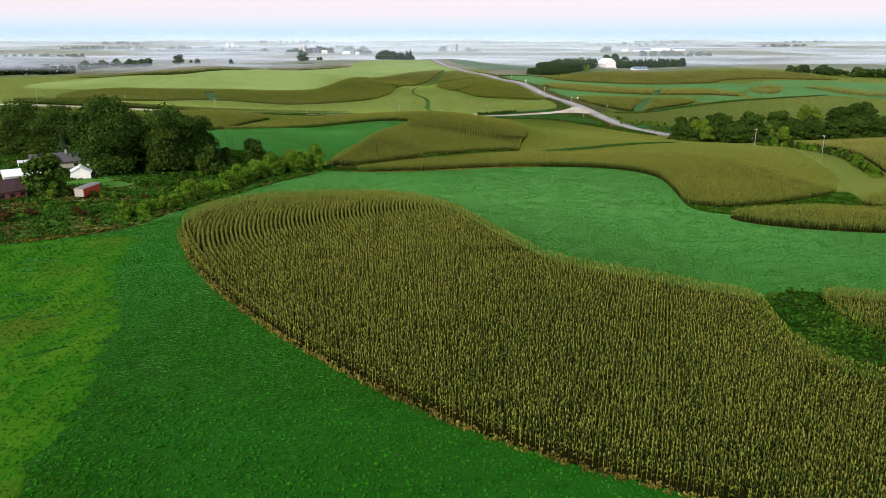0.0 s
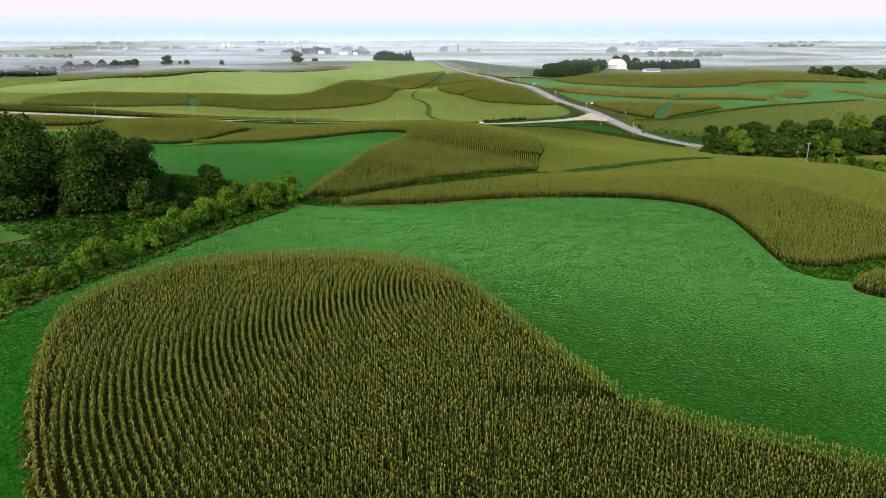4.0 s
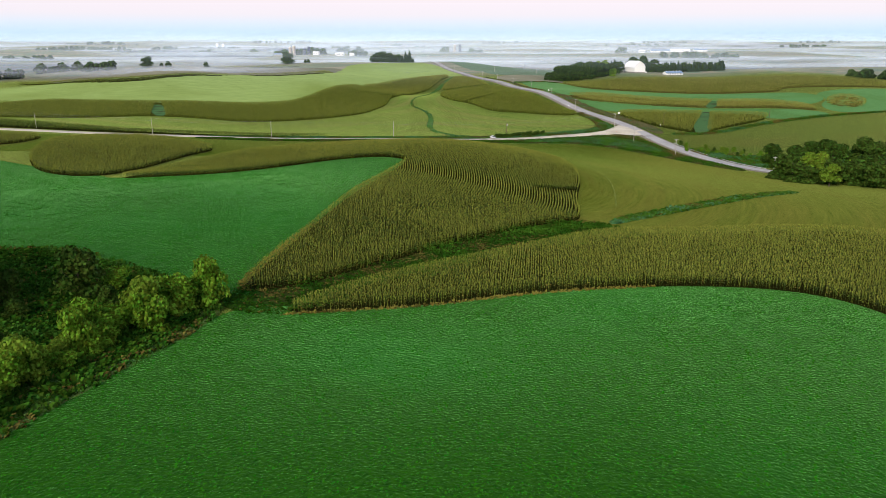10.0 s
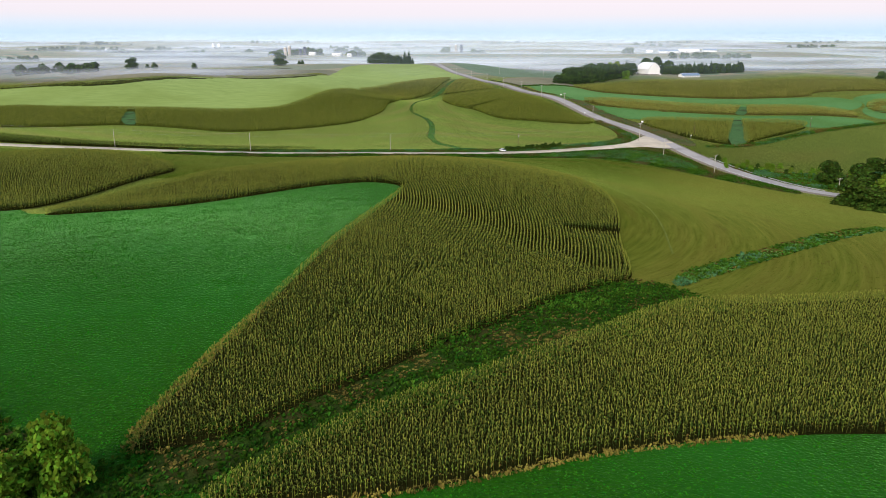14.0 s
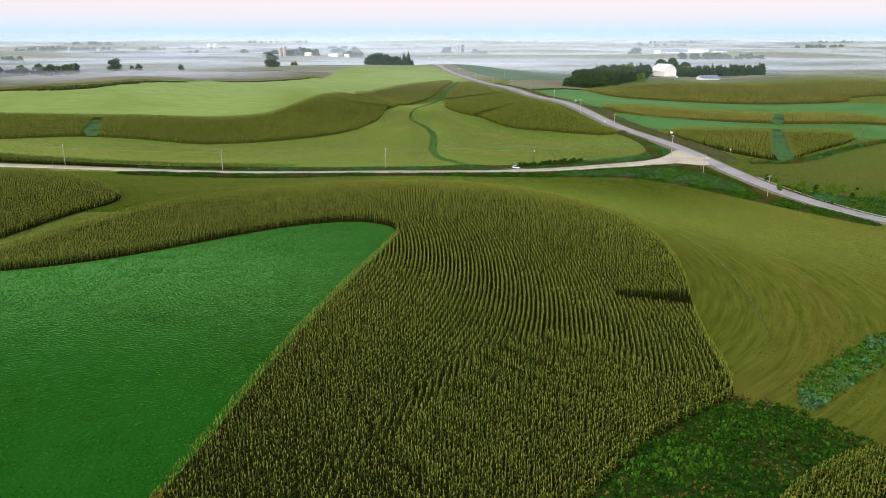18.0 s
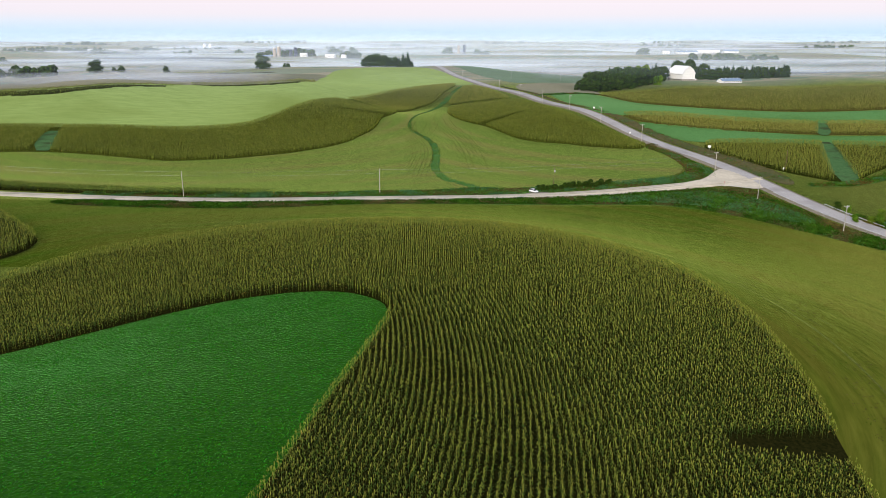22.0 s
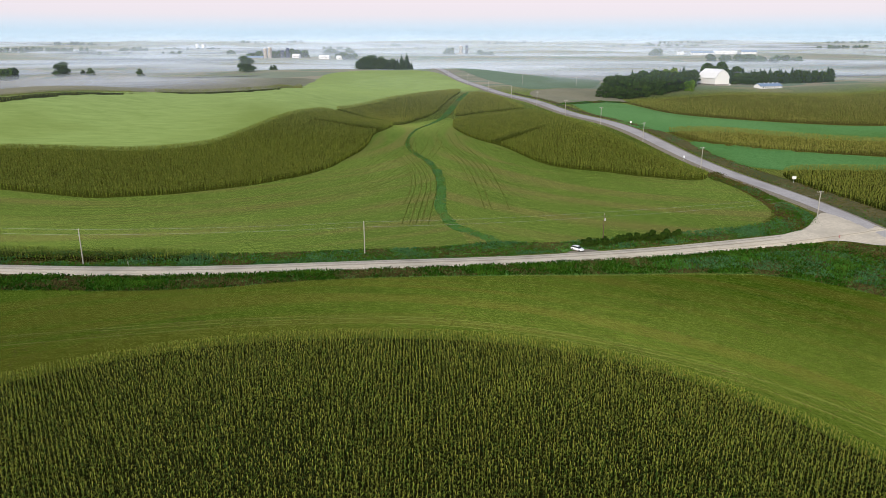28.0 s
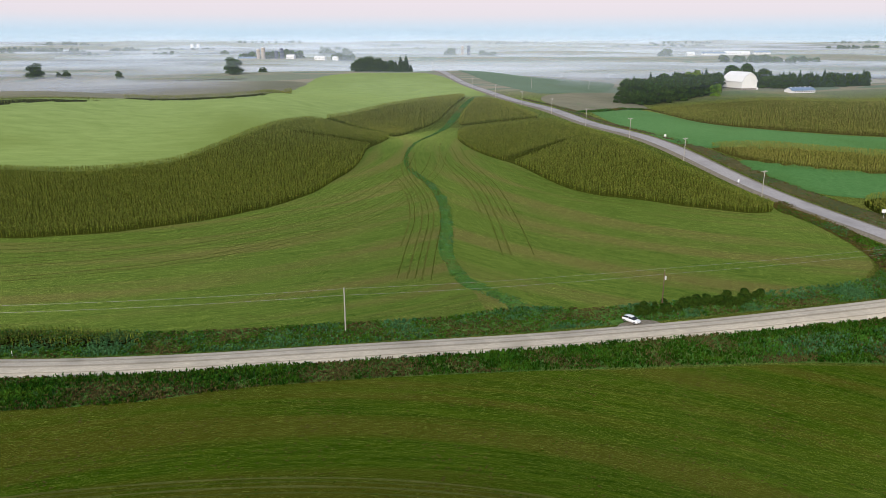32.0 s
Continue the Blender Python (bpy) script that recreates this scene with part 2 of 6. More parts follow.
BARK = material("bark", (0.05, 0.038, 0.026), (0.13, 0.10, 0.07), 6.0, 0.9, 0.6, 14.0, stretch=(1, 1, 0.25))
LEAF_DARK = material("tree_leaf", (0.013, 0.037, 0.005), (0.066, 0.118, 0.015), 0.25, 0.7, island=0.5, through_light=0.15, spec=0.04)
LEAF_OLIVE = material("olive_leaf", (0.020, 0.050, 0.006), (0.080, 0.130, 0.018), 0.25, 0.7, island=0.5, through_light=0.2, spec=0.04)
LEAF_SHRUB = material("shrub_leaf", (0.06, 0.14, 0.008), (0.25, 0.40, 0.035), 0.3, 0.7, island=0.6, through_light=0.35, spec=0.04)
LEAF_RUST = material("rusty_shrub_leaf", (0.045, 0.03, 0.010), (0.12, 0.075, 0.022), 0.4, 0.8, island=0.5, through_light=0.2, spec=0.0)
LEAF_YELLOW = material("yellowish_leaf", (0.08, 0.15, 0.012), (0.23, 0.33, 0.034), 0.4, 0.7, island=0.4, through_light=0.35, spec=0.04)
NEEDLE = material("needle_leaf", (0.016, 0.045, 0.014), (0.055, 0.10, 0.032), 0.5, 0.7, island=0.35)
WOOD_POLE = material("weathered_pole", (0.36, 0.335, 0.29), (0.54, 0.505, 0.45), 2.0, 0.85, 0.3, 20.0, stretch=(1, 1, 0.15))
BROWN_POLE = material("creosoted_pole", (0.11, 0.07, 0.045), (0.2, 0.14, 0.09), 2.0, 0.85, 0.3, 20.0, stretch=(1, 1, 0.15))
WHITE_PAINT = material("white_paint", (0.84, 0.83, 0.81), (0.92, 0.91, 0.90), 0.8, 0.6, 0.1, 12.0)
WHITE_METAL = material("white_metal", (0.84, 0.84, 0.84), (0.92, 0.91, 0.91), 0.5, 0.45, 0.1, 8.0)
GREY_ROOF = material("grey_shingle", (0.07, 0.07, 0.075), (0.14, 0.135, 0.14), 2.5, 0.85, 0.5, 12.0)
BLUE_ROOF = material("blue_metal_roof", (0.16, 0.24, 0.36), (0.24, 0.33, 0.46), 0.6, 0.5)
GALV = material("galvanised_steel", (0.55, 0.56, 0.57), (0.70, 0.70, 0.70), 2.0, 0.5, metal=0.3)
MAROON = material("maroon_roof", (0.040, 0.022, 0.022), (0.085, 0.042, 0.040), 1.2, 0.6, 0.3, 8.0)
RED_PAINT = material("red_paint", (0.45, 0.05, 0.025), (0.60, 0.09, 0.04), 1.5, 0.5)
TARP = material("grey_tarp", (0.20, 0.19, 0.18), (0.34, 0.32, 0.30), 1.5, 0.7)
STONE = material("field_stone", (0.26, 0.24, 0.21), (0.42, 0.39, 0.35), 2.5, 0.9, 0.6, 8.0)
TAN_WALL = material("tan_siding", (0.34, 0.32, 0.26), (0.42, 0.40, 0.33), 1.5, 0.7)
DARK_GLASS = material("dark_glass", (0.015, 0.018, 0.02), (0.03, 0.035, 0.04), 1.0, 0.12, spec=0.6)
CAR_WHITE = material("white_car_paint", (0.78, 0.78, 0.79), (0.84, 0.84, 0.85), 0.8, 0.25, spec=0.5)
RUBBER = material("rubber", (0.012, 0.012, 0.012), (0.03, 0.03, 0.03), 6.0, 0.85)
RIM_METAL = material("wheel_rim", (0.4, 0.4, 0.41), (0.55, 0.55, 0.56), 4.0, 0.35, metal=0.8)
TAIL_RED = material("red_lens", (0.35, 0.01, 0.01), (0.45, 0.02, 0.02), 4.0, 0.3)
SILO_TAN = material("concrete_stave_silo", (0.36, 0.31, 0.27), (0.5, 0.44, 0.39), 0.8, 0.85, 0.3, 6.0)
SILO_BLUE = material("dark_blue_silo", (0.025, 0.035, 0.07), (0.045, 0.06, 0.11), 0.8, 0.4)
WIRE = material("wire", (0.24, 0.25, 0.22), (0.32, 0.33, 0.29), 1.0, 0.5, metal=0.3)
BARN_RED = material("faded_red_siding", (0.22, 0.07, 0.05), (0.32, 0.11, 0.08), 0.8, 0.8)


def mist_material(name, alpha, scale, lo, hi, tint=(0.90, 0.95, 1.0), drawn=(0.5, 1.0, 1.0)):
    """A thin veil of water droplets: white scattering with holes of noise."""
    m = bpy.data.materials.new(name)
    m.use_nodes = True
    n, l = m.node_tree.nodes, m.node_tree.links
    n.remove(n["Principled BSDF"])
    df, tl, tp = n.new("ShaderNodeBsdfDiffuse"), n.new("ShaderNodeBsdfTranslucent"), n.new("ShaderNodeBsdfTransparent")
    df.inputs["Color"].default_value = tl.inputs["Color"].default_value = (*tint, 1)
    m1, m2 = n.new("ShaderNodeMixShader"), n.new("ShaderNodeMixShader")
    m1.inputs["Fac"].default_value = 0.12
    l.new(df.outputs[0], m1.inputs[1])
    l.new(tl.outputs[0], m1.inputs[2])
    tc, mp, no, mr = n.new("ShaderNodeTexCoord"), n.new("ShaderNodeMapping"), n.new("ShaderNodeTexNoise"), n.new("ShaderNodeMapRange")
    mp.inputs["Scale"].default_value = drawn
    no.inputs["Scale"].default_value, no.inputs["Detail"].default_value = scale, 5
    l.new(tc.outputs["Object"], mp.inputs["Vector"])
    l.new(mp.outputs["Vector"], no.inputs["Vector"])
    mr.interpolation_type = "SMOOTHSTEP"
    mr.inputs["From Min"].default_value, mr.inputs["From Max"].default_value = lo, hi
    mr.inputs["To Max"].default_value = alpha
    l.new(no.outputs["Fac"], mr.inputs["Value"])
    at = n.new("ShaderNodeAttribute")
    at.attribute_name = "thickness"
    mu = n.new("ShaderNodeMath")
    mu.operation = "MULTIPLY"
    l.new(mr.outputs["Result"], mu.inputs[0])
    l.new(at.outputs["Fac"], mu.inputs[1])
    l.new(mu.outputs[0], m2.inputs["Fac"])
    l.new(tp.outputs[0], m2.inputs[1])
    l.new(m1.outputs[0], m2.inputs[2])
    l.new(m2.outputs[0], n["Material Output"].inputs["Surface"])
    return m


# ---------------- the lie of the land ----------------
# hills and hollows: x, y, radius, height
SOUTH_HILLS = [
    (140, 560, 110, -14.0), (-180, 80, 180, 12.8), (380, 320, 180, -7.2), (20, 480, 45, 6.7),
    (-20, 280, 45, -3.7), (300, 360, 45, 4.3), (20, 160, 45, 3.2), (60, 360, 45, -3.6),
    (-60, 360, 45, 4.8), (-220, 520, 110, -1.2), (-180, 280, 70, 3.4), (140, 80, 45, -3.4),
    (220, 480, 45, -4.1), (-20, 40, 45, 2.0), (-100, 440, 45, -3.1), (60, 280, 45, 1.2),
    (140, 240, 45, -1.7), (0, 514, 38, 1.7), (-150, 540, 36, 1.7), (-108, 500, 34, 1.3),
]
NORTH_HILLS = [
    (-100, 1200, 180, 16.5), (-100, 680, 110, -10.5), (420, 1080, 110, 11.0), (-260, 920, 70, 14.5),
    (-20, 920, 45, -14.7), (180, 1000, 45, -6.3), (-420, 1280, 70, 7.6), (140, 640, 45, 5.1),
    (-220, 1080, 70, -3.9), (100, 920, 45, 5.3), (-180, 1240, 45, 1.0), (260, 1080, 45, 2.0),
    (180, 1120, 45, -4.9), (-100, 960, 45, 4.7), (60, 1240, 45, 5.9), (340, 640, 110, -4.0),
    (380, 880, 70, 3.4), (-180, 720, 45, 2.9), (140, 800, 45, 2.5), (340, 1040, 45, -4.0),
    (-300, 800, 45, -1.5), (60, 1080, 45, 2.2), (-60, 840, 45, 6.5),
    (-225, 1725, 110, 17.0),
]

# the valley of the brook and the hills round it
VALLEY_HILLS = [
    (-260, 890, 62, 0.6), (-190, 890, 62, -1.4), (-190, 960, 62, -0.6), (-190, 1030, 62, 0.6),
    (-190, 1100, 62, -1.5), (-120, 680, 62, -0.8), (-120, 750, 62, 2.3), (-120, 960, 62, 0.8),
    (-120, 1100, 62, -3.4), (-50, 680, 62, 2.1), (-50, 750, 62, 3.1), (-50, 820, 62, -6.0),
    (-50, 890, 62, 4.5), (-50, 960, 62, 4.6), (-50, 1030, 62, -3.9), (-50, 1100, 62, -3.0),
    (-50, 1170, 62, 1.4), (20, 680, 62, -1.5), (20, 750, 62, -2.2), (20, 820, 62, -4.8),
    (20, 960, 62, 2.6), (20, 1030, 62, -2.8), (20, 1100, 62, -1.4), (90, 750, 62, 2.6),
    (90, 820, 62, 6.7), (90, 890, 62, -2.7), (90, 960, 62, -0.8), (90, 1030, 62, 0.8),
    (160, 680, 62, 0.7), (160, 750, 62, -1.8), (160, 890, 62, -2.2), (160, 960, 62, 1.1),
    (160, 1030, 62, 2.3), (230, 890, 62, 0.6), (230, 960, 62, 0.6), (230, 1030, 62, 1.1),
    (230, 1100, 62, 1.1), (300, 1030, 62, -1.0),
]


def smooth(a, b, v):
    t = np.clip((np.asarray(v, float) - a) / (b - a), 0, 1)
    return t * t * (3 - 2 * t)


def ground_z(x, y):
    x, y = np.asarray(x, float), np.asarray(y, float)
    z = np.full(np.broadcast(x, y).shape, 12.0)
    for hx, hy, r, h in SOUTH_HILLS + NORTH_HILLS + VALLEY_HILLS:
        z = z + h * np.exp(-((x - hx) ** 2 + (y - hy) ** 2) / (2.0 * r * r))
    far = np.maximum(smooth(1250, 1900, y), smooth(450, 800, np.abs(x)))
    swell = 4.0 * np.sin(x / 240.0 + 1.3 * np.sin(y / 330.0)) + 7.0 * np.sin(y / 95.0 + 1.4 * np.sin(x / 310.0)) + 3.0 * np.sin((x + y) / 130.0)
    return z + far * swell * 0.8 + 13 * smooth(1250, 2000, y) + 19 * smooth(2200, 4900, y)


def gz(x, y):
    return float(ground_z(x, y))


# ---------------- mesh helpers ----------------
def np_mesh(name, verts, faces, mats, index=None, flat=True):
    """A mesh from arrays: verts n x 3, faces m x 3 or m x 4."""
    me = bpy.data.meshes.new(name)
    verts, faces = np.asarray(verts, np.float32), np.asarray(faces, np.int32)
    k = faces.shape[1]
    me.vertices.add(len(verts))
    me.vertices.foreach_set("co", verts.ravel())
    me.loops.add(faces.size)
    me.loops.foreach_set("vertex_index", faces.ravel())
    me.polygons.add(len(faces))
    me.polygons.foreach_set("loop_start", np.arange(0, faces.size, k, dtype=np.int32))
    if index is not None:
        me.polygons.foreach_set("material_index", np.asarray(index, np.int32))
    me.polygons.foreach_set("use_smooth", np.full(len(faces), not flat))
    for m in mats:
        me.materials.append(m)
    me.update(calc_edges=True)
    me.validate()
    return me


def thing(name, label, category, group="", kind=""):
    return tagged(new(name), label, category, group, kind)


def part(name, bm, mat, parent=None, label="", soft=False):
    me = bpy.data.meshes.new(name)
    bmesh.ops.recalc_face_normals(bm, faces=bm.faces)
    bm.to_mesh(me)
    bm.free()
    me.materials.append(mat)
    if soft:
        me.polygons.foreach_set("use_smooth", np.full(len(me.polygons), True))
    ob = new(name, me)
    if parent:
        ob.parent = parent
    if label:
        ob["label"] = label
    return ob


def box(x, y, z, sx, sy, sz, bevel=0.0, bm=None, rz=0.0):
    bm = bm or bmesh.new()
    m = Matrix.Translation((x, y, z)) @ Matrix.Rotation(rz, 4, "Z") @ Matrix.Diagonal((sx, sy, sz, 1))
    got = bmesh.ops.create_cube(bm, size=1.0, matrix=m)
    if bevel:
        edges = list({e for v in got["verts"] for e in v.link_edges})
        bmesh.ops.bevel(bm, geom=edges, offset=bevel, segments=2, affect="EDGES")
    return bm


def tube(p, q, r0, r1=None, sides=8, bm=None):
    bm = bm or bmesh.new()
    p, q = Vector(p), Vector(q)
    d = q - p
    m = Matrix.Translation((p + q) / 2) @ d.to_track_quat("Z", "Y").to_matrix().to_4x4()
    bmesh.ops.create_cone(bm, cap_ends=True, segments=sides, radius1=r0, radius2=r0 if r1 is None else r1, depth=d.length, matrix=m)
    return bm


def prism(points, y0, y1, bm=None):
    """A solid from a profile in x, z, run from y0 to y1."""
    bm = bm or bmesh.new()
    a = [bm.verts.new((x, y0, z)) for x, z in points]
    b = [bm.verts.new((x, y1, z)) for x, z in points]
    bm.faces.new(a)
    bm.faces.new(b[::-1])
    for i in range(len(a)):
        j = (i + 1) % len(a)
        bm.faces.new((a[i], b[i], b[j], a[j]))
    return bm


def rounded(points, turns=2, closed=True):
    """Corner cutting: a smooth line through near the given corners."""
    p = np.asarray(points, float)
    for _ in range(turns):
        q = np.roll(p, -1, axis=0) if closed else p[1:]
        a = p if closed else p[:-1]
        n = np.empty((2 * len(a), 2))
        n[0::2], n[1::2] = 0.75 * a + 0.25 * q, 0.25 * a + 0.75 * q
        p = n if closed else np.vstack([p[:1], n, p[-1:]])
    return p


def inside(poly, x, y):
    res = np.zeros(len(x), bool)
    for (x0, y0), (x1, y1) in zip(poly, np.roll(poly, -1, axis=0)):
        if y0 != y1:
            res ^= ((y0 > y) != (y1 > y)) & (x < (x1 - x0) * (y - y0) / (y1 - y0) + x0)
    return res


def edge_distance(poly, x, y):
    """The distance to the outline, and the nearest point on it."""
    best, bx, by = np.full(len(x), 1e9), np.zeros(len(x)), np.zeros(len(x))
    for (x0, y0), (x1, y1) in zip(poly, np.roll(poly, -1, axis=0)):
        dx, dy = x1 - x0, y1 - y0
        t = np.clip(((x - x0) * dx + (y - y0) * dy) / (dx * dx + dy * dy + 1e-9), 0, 1)
        px, py = x0 + t * dx, y0 + t * dy
        d = np.hypot(x - px, y - py)
        k = d < best
        best[k], bx[k], by[k] = d[k], px[k], py[k]
    return best, bx, by


def sheet(name, poly, step, lift, mat, label, category, ripple=0.0, kind="structure", turns=2):
    """The surface of a field: a mesh cut to a smooth outline, lying on the land."""
    poly = rounded(poly, turns)
    lo, hi = poly.min(0) - step, poly.max(0) + step
    xs, ys = np.arange(lo[0], hi[0] + step, step), np.arange(lo[1], hi[1] + step, step)
    gx, gy = np.meshgrid(xs, ys)
    w = len(xs)
    cx, cy = (gx[:-1, :-1] + step / 2).ravel(), (gy[:-1, :-1] + step / 2).ravel()
    keep = inside(poly, cx, cy)
    i, j = np.divmod(np.nonzero(keep)[0], w - 1)
    f = np.stack([i * w + j, i * w + j + 1, (i + 1) * w + j + 1, (i + 1) * w + j], 1)
    count = np.bincount(f.ravel(), minlength=gx.size)
    used = np.nonzero(count)[0]
    remap = np.full(gx.size, -1)
    remap[used] = np.arange(len(used))
    x, y = gx.ravel()[used], gy.ravel()[used]
    rim = count[used] < 4
    _, px, py = edge_distance(poly, x[rim], y[rim])
    x[rim], y[rim] = px, py
    z = ground_z(x, y) + lift
    if ripple:
        z = z + ripple * np.random.RandomState(3).uniform(-1, 1, len(z)) * ~rim
    z[rim] -= min(lift * 0.6, 0.1)
    ob = new(name, np_mesh(name, np.stack([x, y, z], 1), remap[f], [mat], flat=False))
    return tagged(ob, label, category, kind=kind)


def scatter(poly, density, seed, margin=0.0):
    poly = np.asarray(poly, float)
    rs = np.random.RandomState(seed)
    lo, hi = poly.min(0), poly.max(0)
    n = int((hi - lo).prod() * density)
    x, y = rs.uniform(lo[0], hi[0], n), rs.uniform(lo[1], hi[1], n)
    k = inside(poly, x, y)
    return x[k], y[k], rs


def plant_many(templates, x, y, z, yaw, size, tall, pick):
    """Join many small plants into arrays: templates are (verts, triangles, material of each)."""
    V, F, M, W, base = [], [], [], [], 0
    for t, (tv, tf, tm) in enumerate(templates):
        k = np.nonzero(pick == t)[0]
        if not len(k):
            continue
        c, s = np.cos(yaw[k])[:, None], np.sin(yaw[k])[:, None]
        vx, vy, vz = tv[:, 0][None] * size[k][:, None], tv[:, 1][None] * size[k][:, None], tv[:, 2][None] * tall[k][:, None]
        v = np.stack([x[k][:, None] + vx * c - vy * s, y[k][:, None] + vx * s + vy * c, z[k][:, None] + vz], 2)
        f = tf[None] + (base + np.arange(len(k)) * len(tv))[:, None, None]
        V.append(v.reshape(-1, 3)), F.append(f.reshape(-1, tf.shape[1])), M.append(np.tile(tm, len(k))), W.append(np.repeat(k, len(tf)))
        base += len(k) * len(tv)
    return np.vstack(V), np.vstack(F), np.concatenate(M), np.concatenate(W)


# ---------------- the ground, one sheet to the horizon ----------------
def spaced(fine0, fine1, step, end0, end1, grow):
    a = list(np.arange(fine0, fine1 + step, step))
    s, v = step, a[-1]
    while v < end1:
        s *= grow
        v += s
        a.append(min(v, end1))
    s, v, b = step, fine0, []
    while v > end0:
        s *= grow
        v -= s
        b.append(max(v, end0))
    return np.array(b[::-1] + a)


def far_ground_material():
    """Mown hay near by; beyond, contour strips of ripe corn, hay and alfalfa that follow the slopes, their colours
    greyed and paled for haze.
    """
    m = HAY.copy()
    m.name = "farmland"
    n, l = m.node_tree.nodes, m.node_tree.links
    bs = n["Principled BSDF"]
    old = bs.inputs["Base Color"].links[0].from_socket
    tc = [k for k in n if k.type == "TEX_COORD"][0]
    mp = n.new("ShaderNodeMapping")
    mp.inputs["Scale"].default_value = (0.0016, 0.0055, 0)
    l.new(tc.outputs["Object"], mp.inputs["Vector"])
    no = n.new("ShaderNodeTexNoise")
    no.inputs["Scale"].default_value, no.inputs["Detail"].default_value = 2.2, 1.5
    l.new(mp.outputs["Vector"], no.inputs["Vector"])
    rp = n.new("ShaderNodeValToRGB")
    rp.color_ramp.interpolation = "CONSTANT"
    # strip colours carry the grey of far haze on top of the crops
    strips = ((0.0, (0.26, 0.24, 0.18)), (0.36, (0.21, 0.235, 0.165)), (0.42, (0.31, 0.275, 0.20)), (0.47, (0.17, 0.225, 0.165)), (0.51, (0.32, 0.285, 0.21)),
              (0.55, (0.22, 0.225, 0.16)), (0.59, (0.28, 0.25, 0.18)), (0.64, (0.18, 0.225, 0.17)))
    e = rp.color_ramp.elements
    e[0].position, e[0].color = strips[0][0], (*strips[0][1], 1)
    e[1].position, e[1].color = strips[1][0], (*strips[1][1], 1)
    for p, c in strips[2:]:
        e.new(p).color = (*c, 1)
    l.new(no.outputs["Fac"], rp.inputs["Fac"])
    sep = n.new("ShaderNodeSeparateXYZ")
    l.new(tc.outputs["Object"], sep.inputs[0])
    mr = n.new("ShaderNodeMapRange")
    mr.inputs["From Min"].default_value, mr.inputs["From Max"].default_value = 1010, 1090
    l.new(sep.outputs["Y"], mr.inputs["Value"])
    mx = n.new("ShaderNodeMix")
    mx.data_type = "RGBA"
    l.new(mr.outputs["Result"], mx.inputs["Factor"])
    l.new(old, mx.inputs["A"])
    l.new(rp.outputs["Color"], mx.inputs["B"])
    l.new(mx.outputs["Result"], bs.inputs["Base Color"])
    ms = n.new("ShaderNodeMapRange")
    ms.inputs["To Min"].default_value, ms.inputs["To Max"].default_value = 0.8, 0.12
    l.new(mr.outputs["Result"], ms.inputs["Value"])
    l.new(ms.outputs["Result"], bs.inputs["Sheen Weight"])
    return m


gxs, gys = spaced(-260, 380, 4, -4600, 4600, 1.09), spaced(-40, 1120, 4, -1500, 4930, 1.045)
mgx, mgy = np.meshgrid(gxs, gys)
gw = len(gxs)
gi, gj = np.meshgrid(np.arange(len(gys) - 1), np.arange(gw - 1), indexing="ij")
g0 = (gi * gw + gj).ravel()
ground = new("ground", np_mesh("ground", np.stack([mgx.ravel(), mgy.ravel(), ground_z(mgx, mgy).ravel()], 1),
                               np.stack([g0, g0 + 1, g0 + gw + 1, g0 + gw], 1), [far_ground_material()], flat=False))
tagged(ground, "rolling farmland with mown olive-green hay and contour strips", "ground", kind="structure")

# ---------------- field outlines ----------------
CORN_A = [(-52, 153), (-45, 135), (-38, 120), (-30, 107), (-19, 92), (-7, 79), (3, 70), (14, 63), (27, 58), (50, 48), (90, 36), (150, 36), (150, 62), (100, 76),
          (70, 85), (59, 89), (55, 97), (57, 108), (59, 117), (48, 120), (39, 124), (30, 127), (24, 132), (20, 140), (16, 150), (11, 165), (5, 181), (-4, 191), (-16, 195),
          (-32, 193), (-44, 187), (-51, 175), (-53, 163)]
CORN_A2 = [(73, 123), (69, 113), (69, 105), (74, 100), (95, 96), (150, 94), (150, 116), (110, 120), (84, 122)]
CORN_B = [(-36, 277), (-30, 279), (-24, 282), (-19, 288), (-12, 296), (-4, 304), (5, 315), (16, 325), (30, 343), (41, 353), (49, 358), (52, 370), (54, 385), (58, 402),
          (63, 420), (67, 447), (66, 474), (60, 490), (50, 503), (38, 514), (20, 522), (-8, 525), (-33, 526), (-56, 518), (-74, 505), (-86, 490), (-95, 474), (-103, 455),
          (-108, 430), (-110, 403), (-94, 412.5), (-80, 418.5), (-65, 432.5), (-50, 446.3), (-35, 454), (-21, 455), (-12, 452), (-5, 444), (-8, 430), (-15, 401), (-21, 364),
          (-27, 327), (-33, 300)]
CORN_C = [(-25, 265), (-15, 268), (0, 271), (12, 275), (25, 279), (49, 282), (72, 281), (84, 273), (88, 258), (85, 237), (80, 215), (77, 202), (84, 200), (101, 209),
          (130, 231), (152, 249), (147, 262), (144, 292), (140, 325), (128, 342), (105, 347), (80, 343), (59, 342), (47, 335), (35, 323), (16, 306), (0, 295), (-12, 284),
          (-21, 273)]
CORN_C2 = [(81, 187), (87, 179), (109, 178), (160, 182), (165, 212), (128, 211), (115, 209), (98, 200)]
CORN_L = [(-98, 503), (-108, 481), (-115, 448), (-121, 416), (-135, 418), (-153, 434), (-173, 468), (-186, 500), (-197, 545), (-180, 566), (-150, 560), (-120, 530)]
CORN_L2 = [(-204, 522), (-225, 512), (-330, 505), (-340, 570), (-250, 574), (-213, 570)]
CORN_VERGE = [(-52, 594.5), (-110, 591), (-200, 601), (-340, 610), (-340, 655), (-240, 627), (-150, 606), (-100, 601), (-60, 600)]
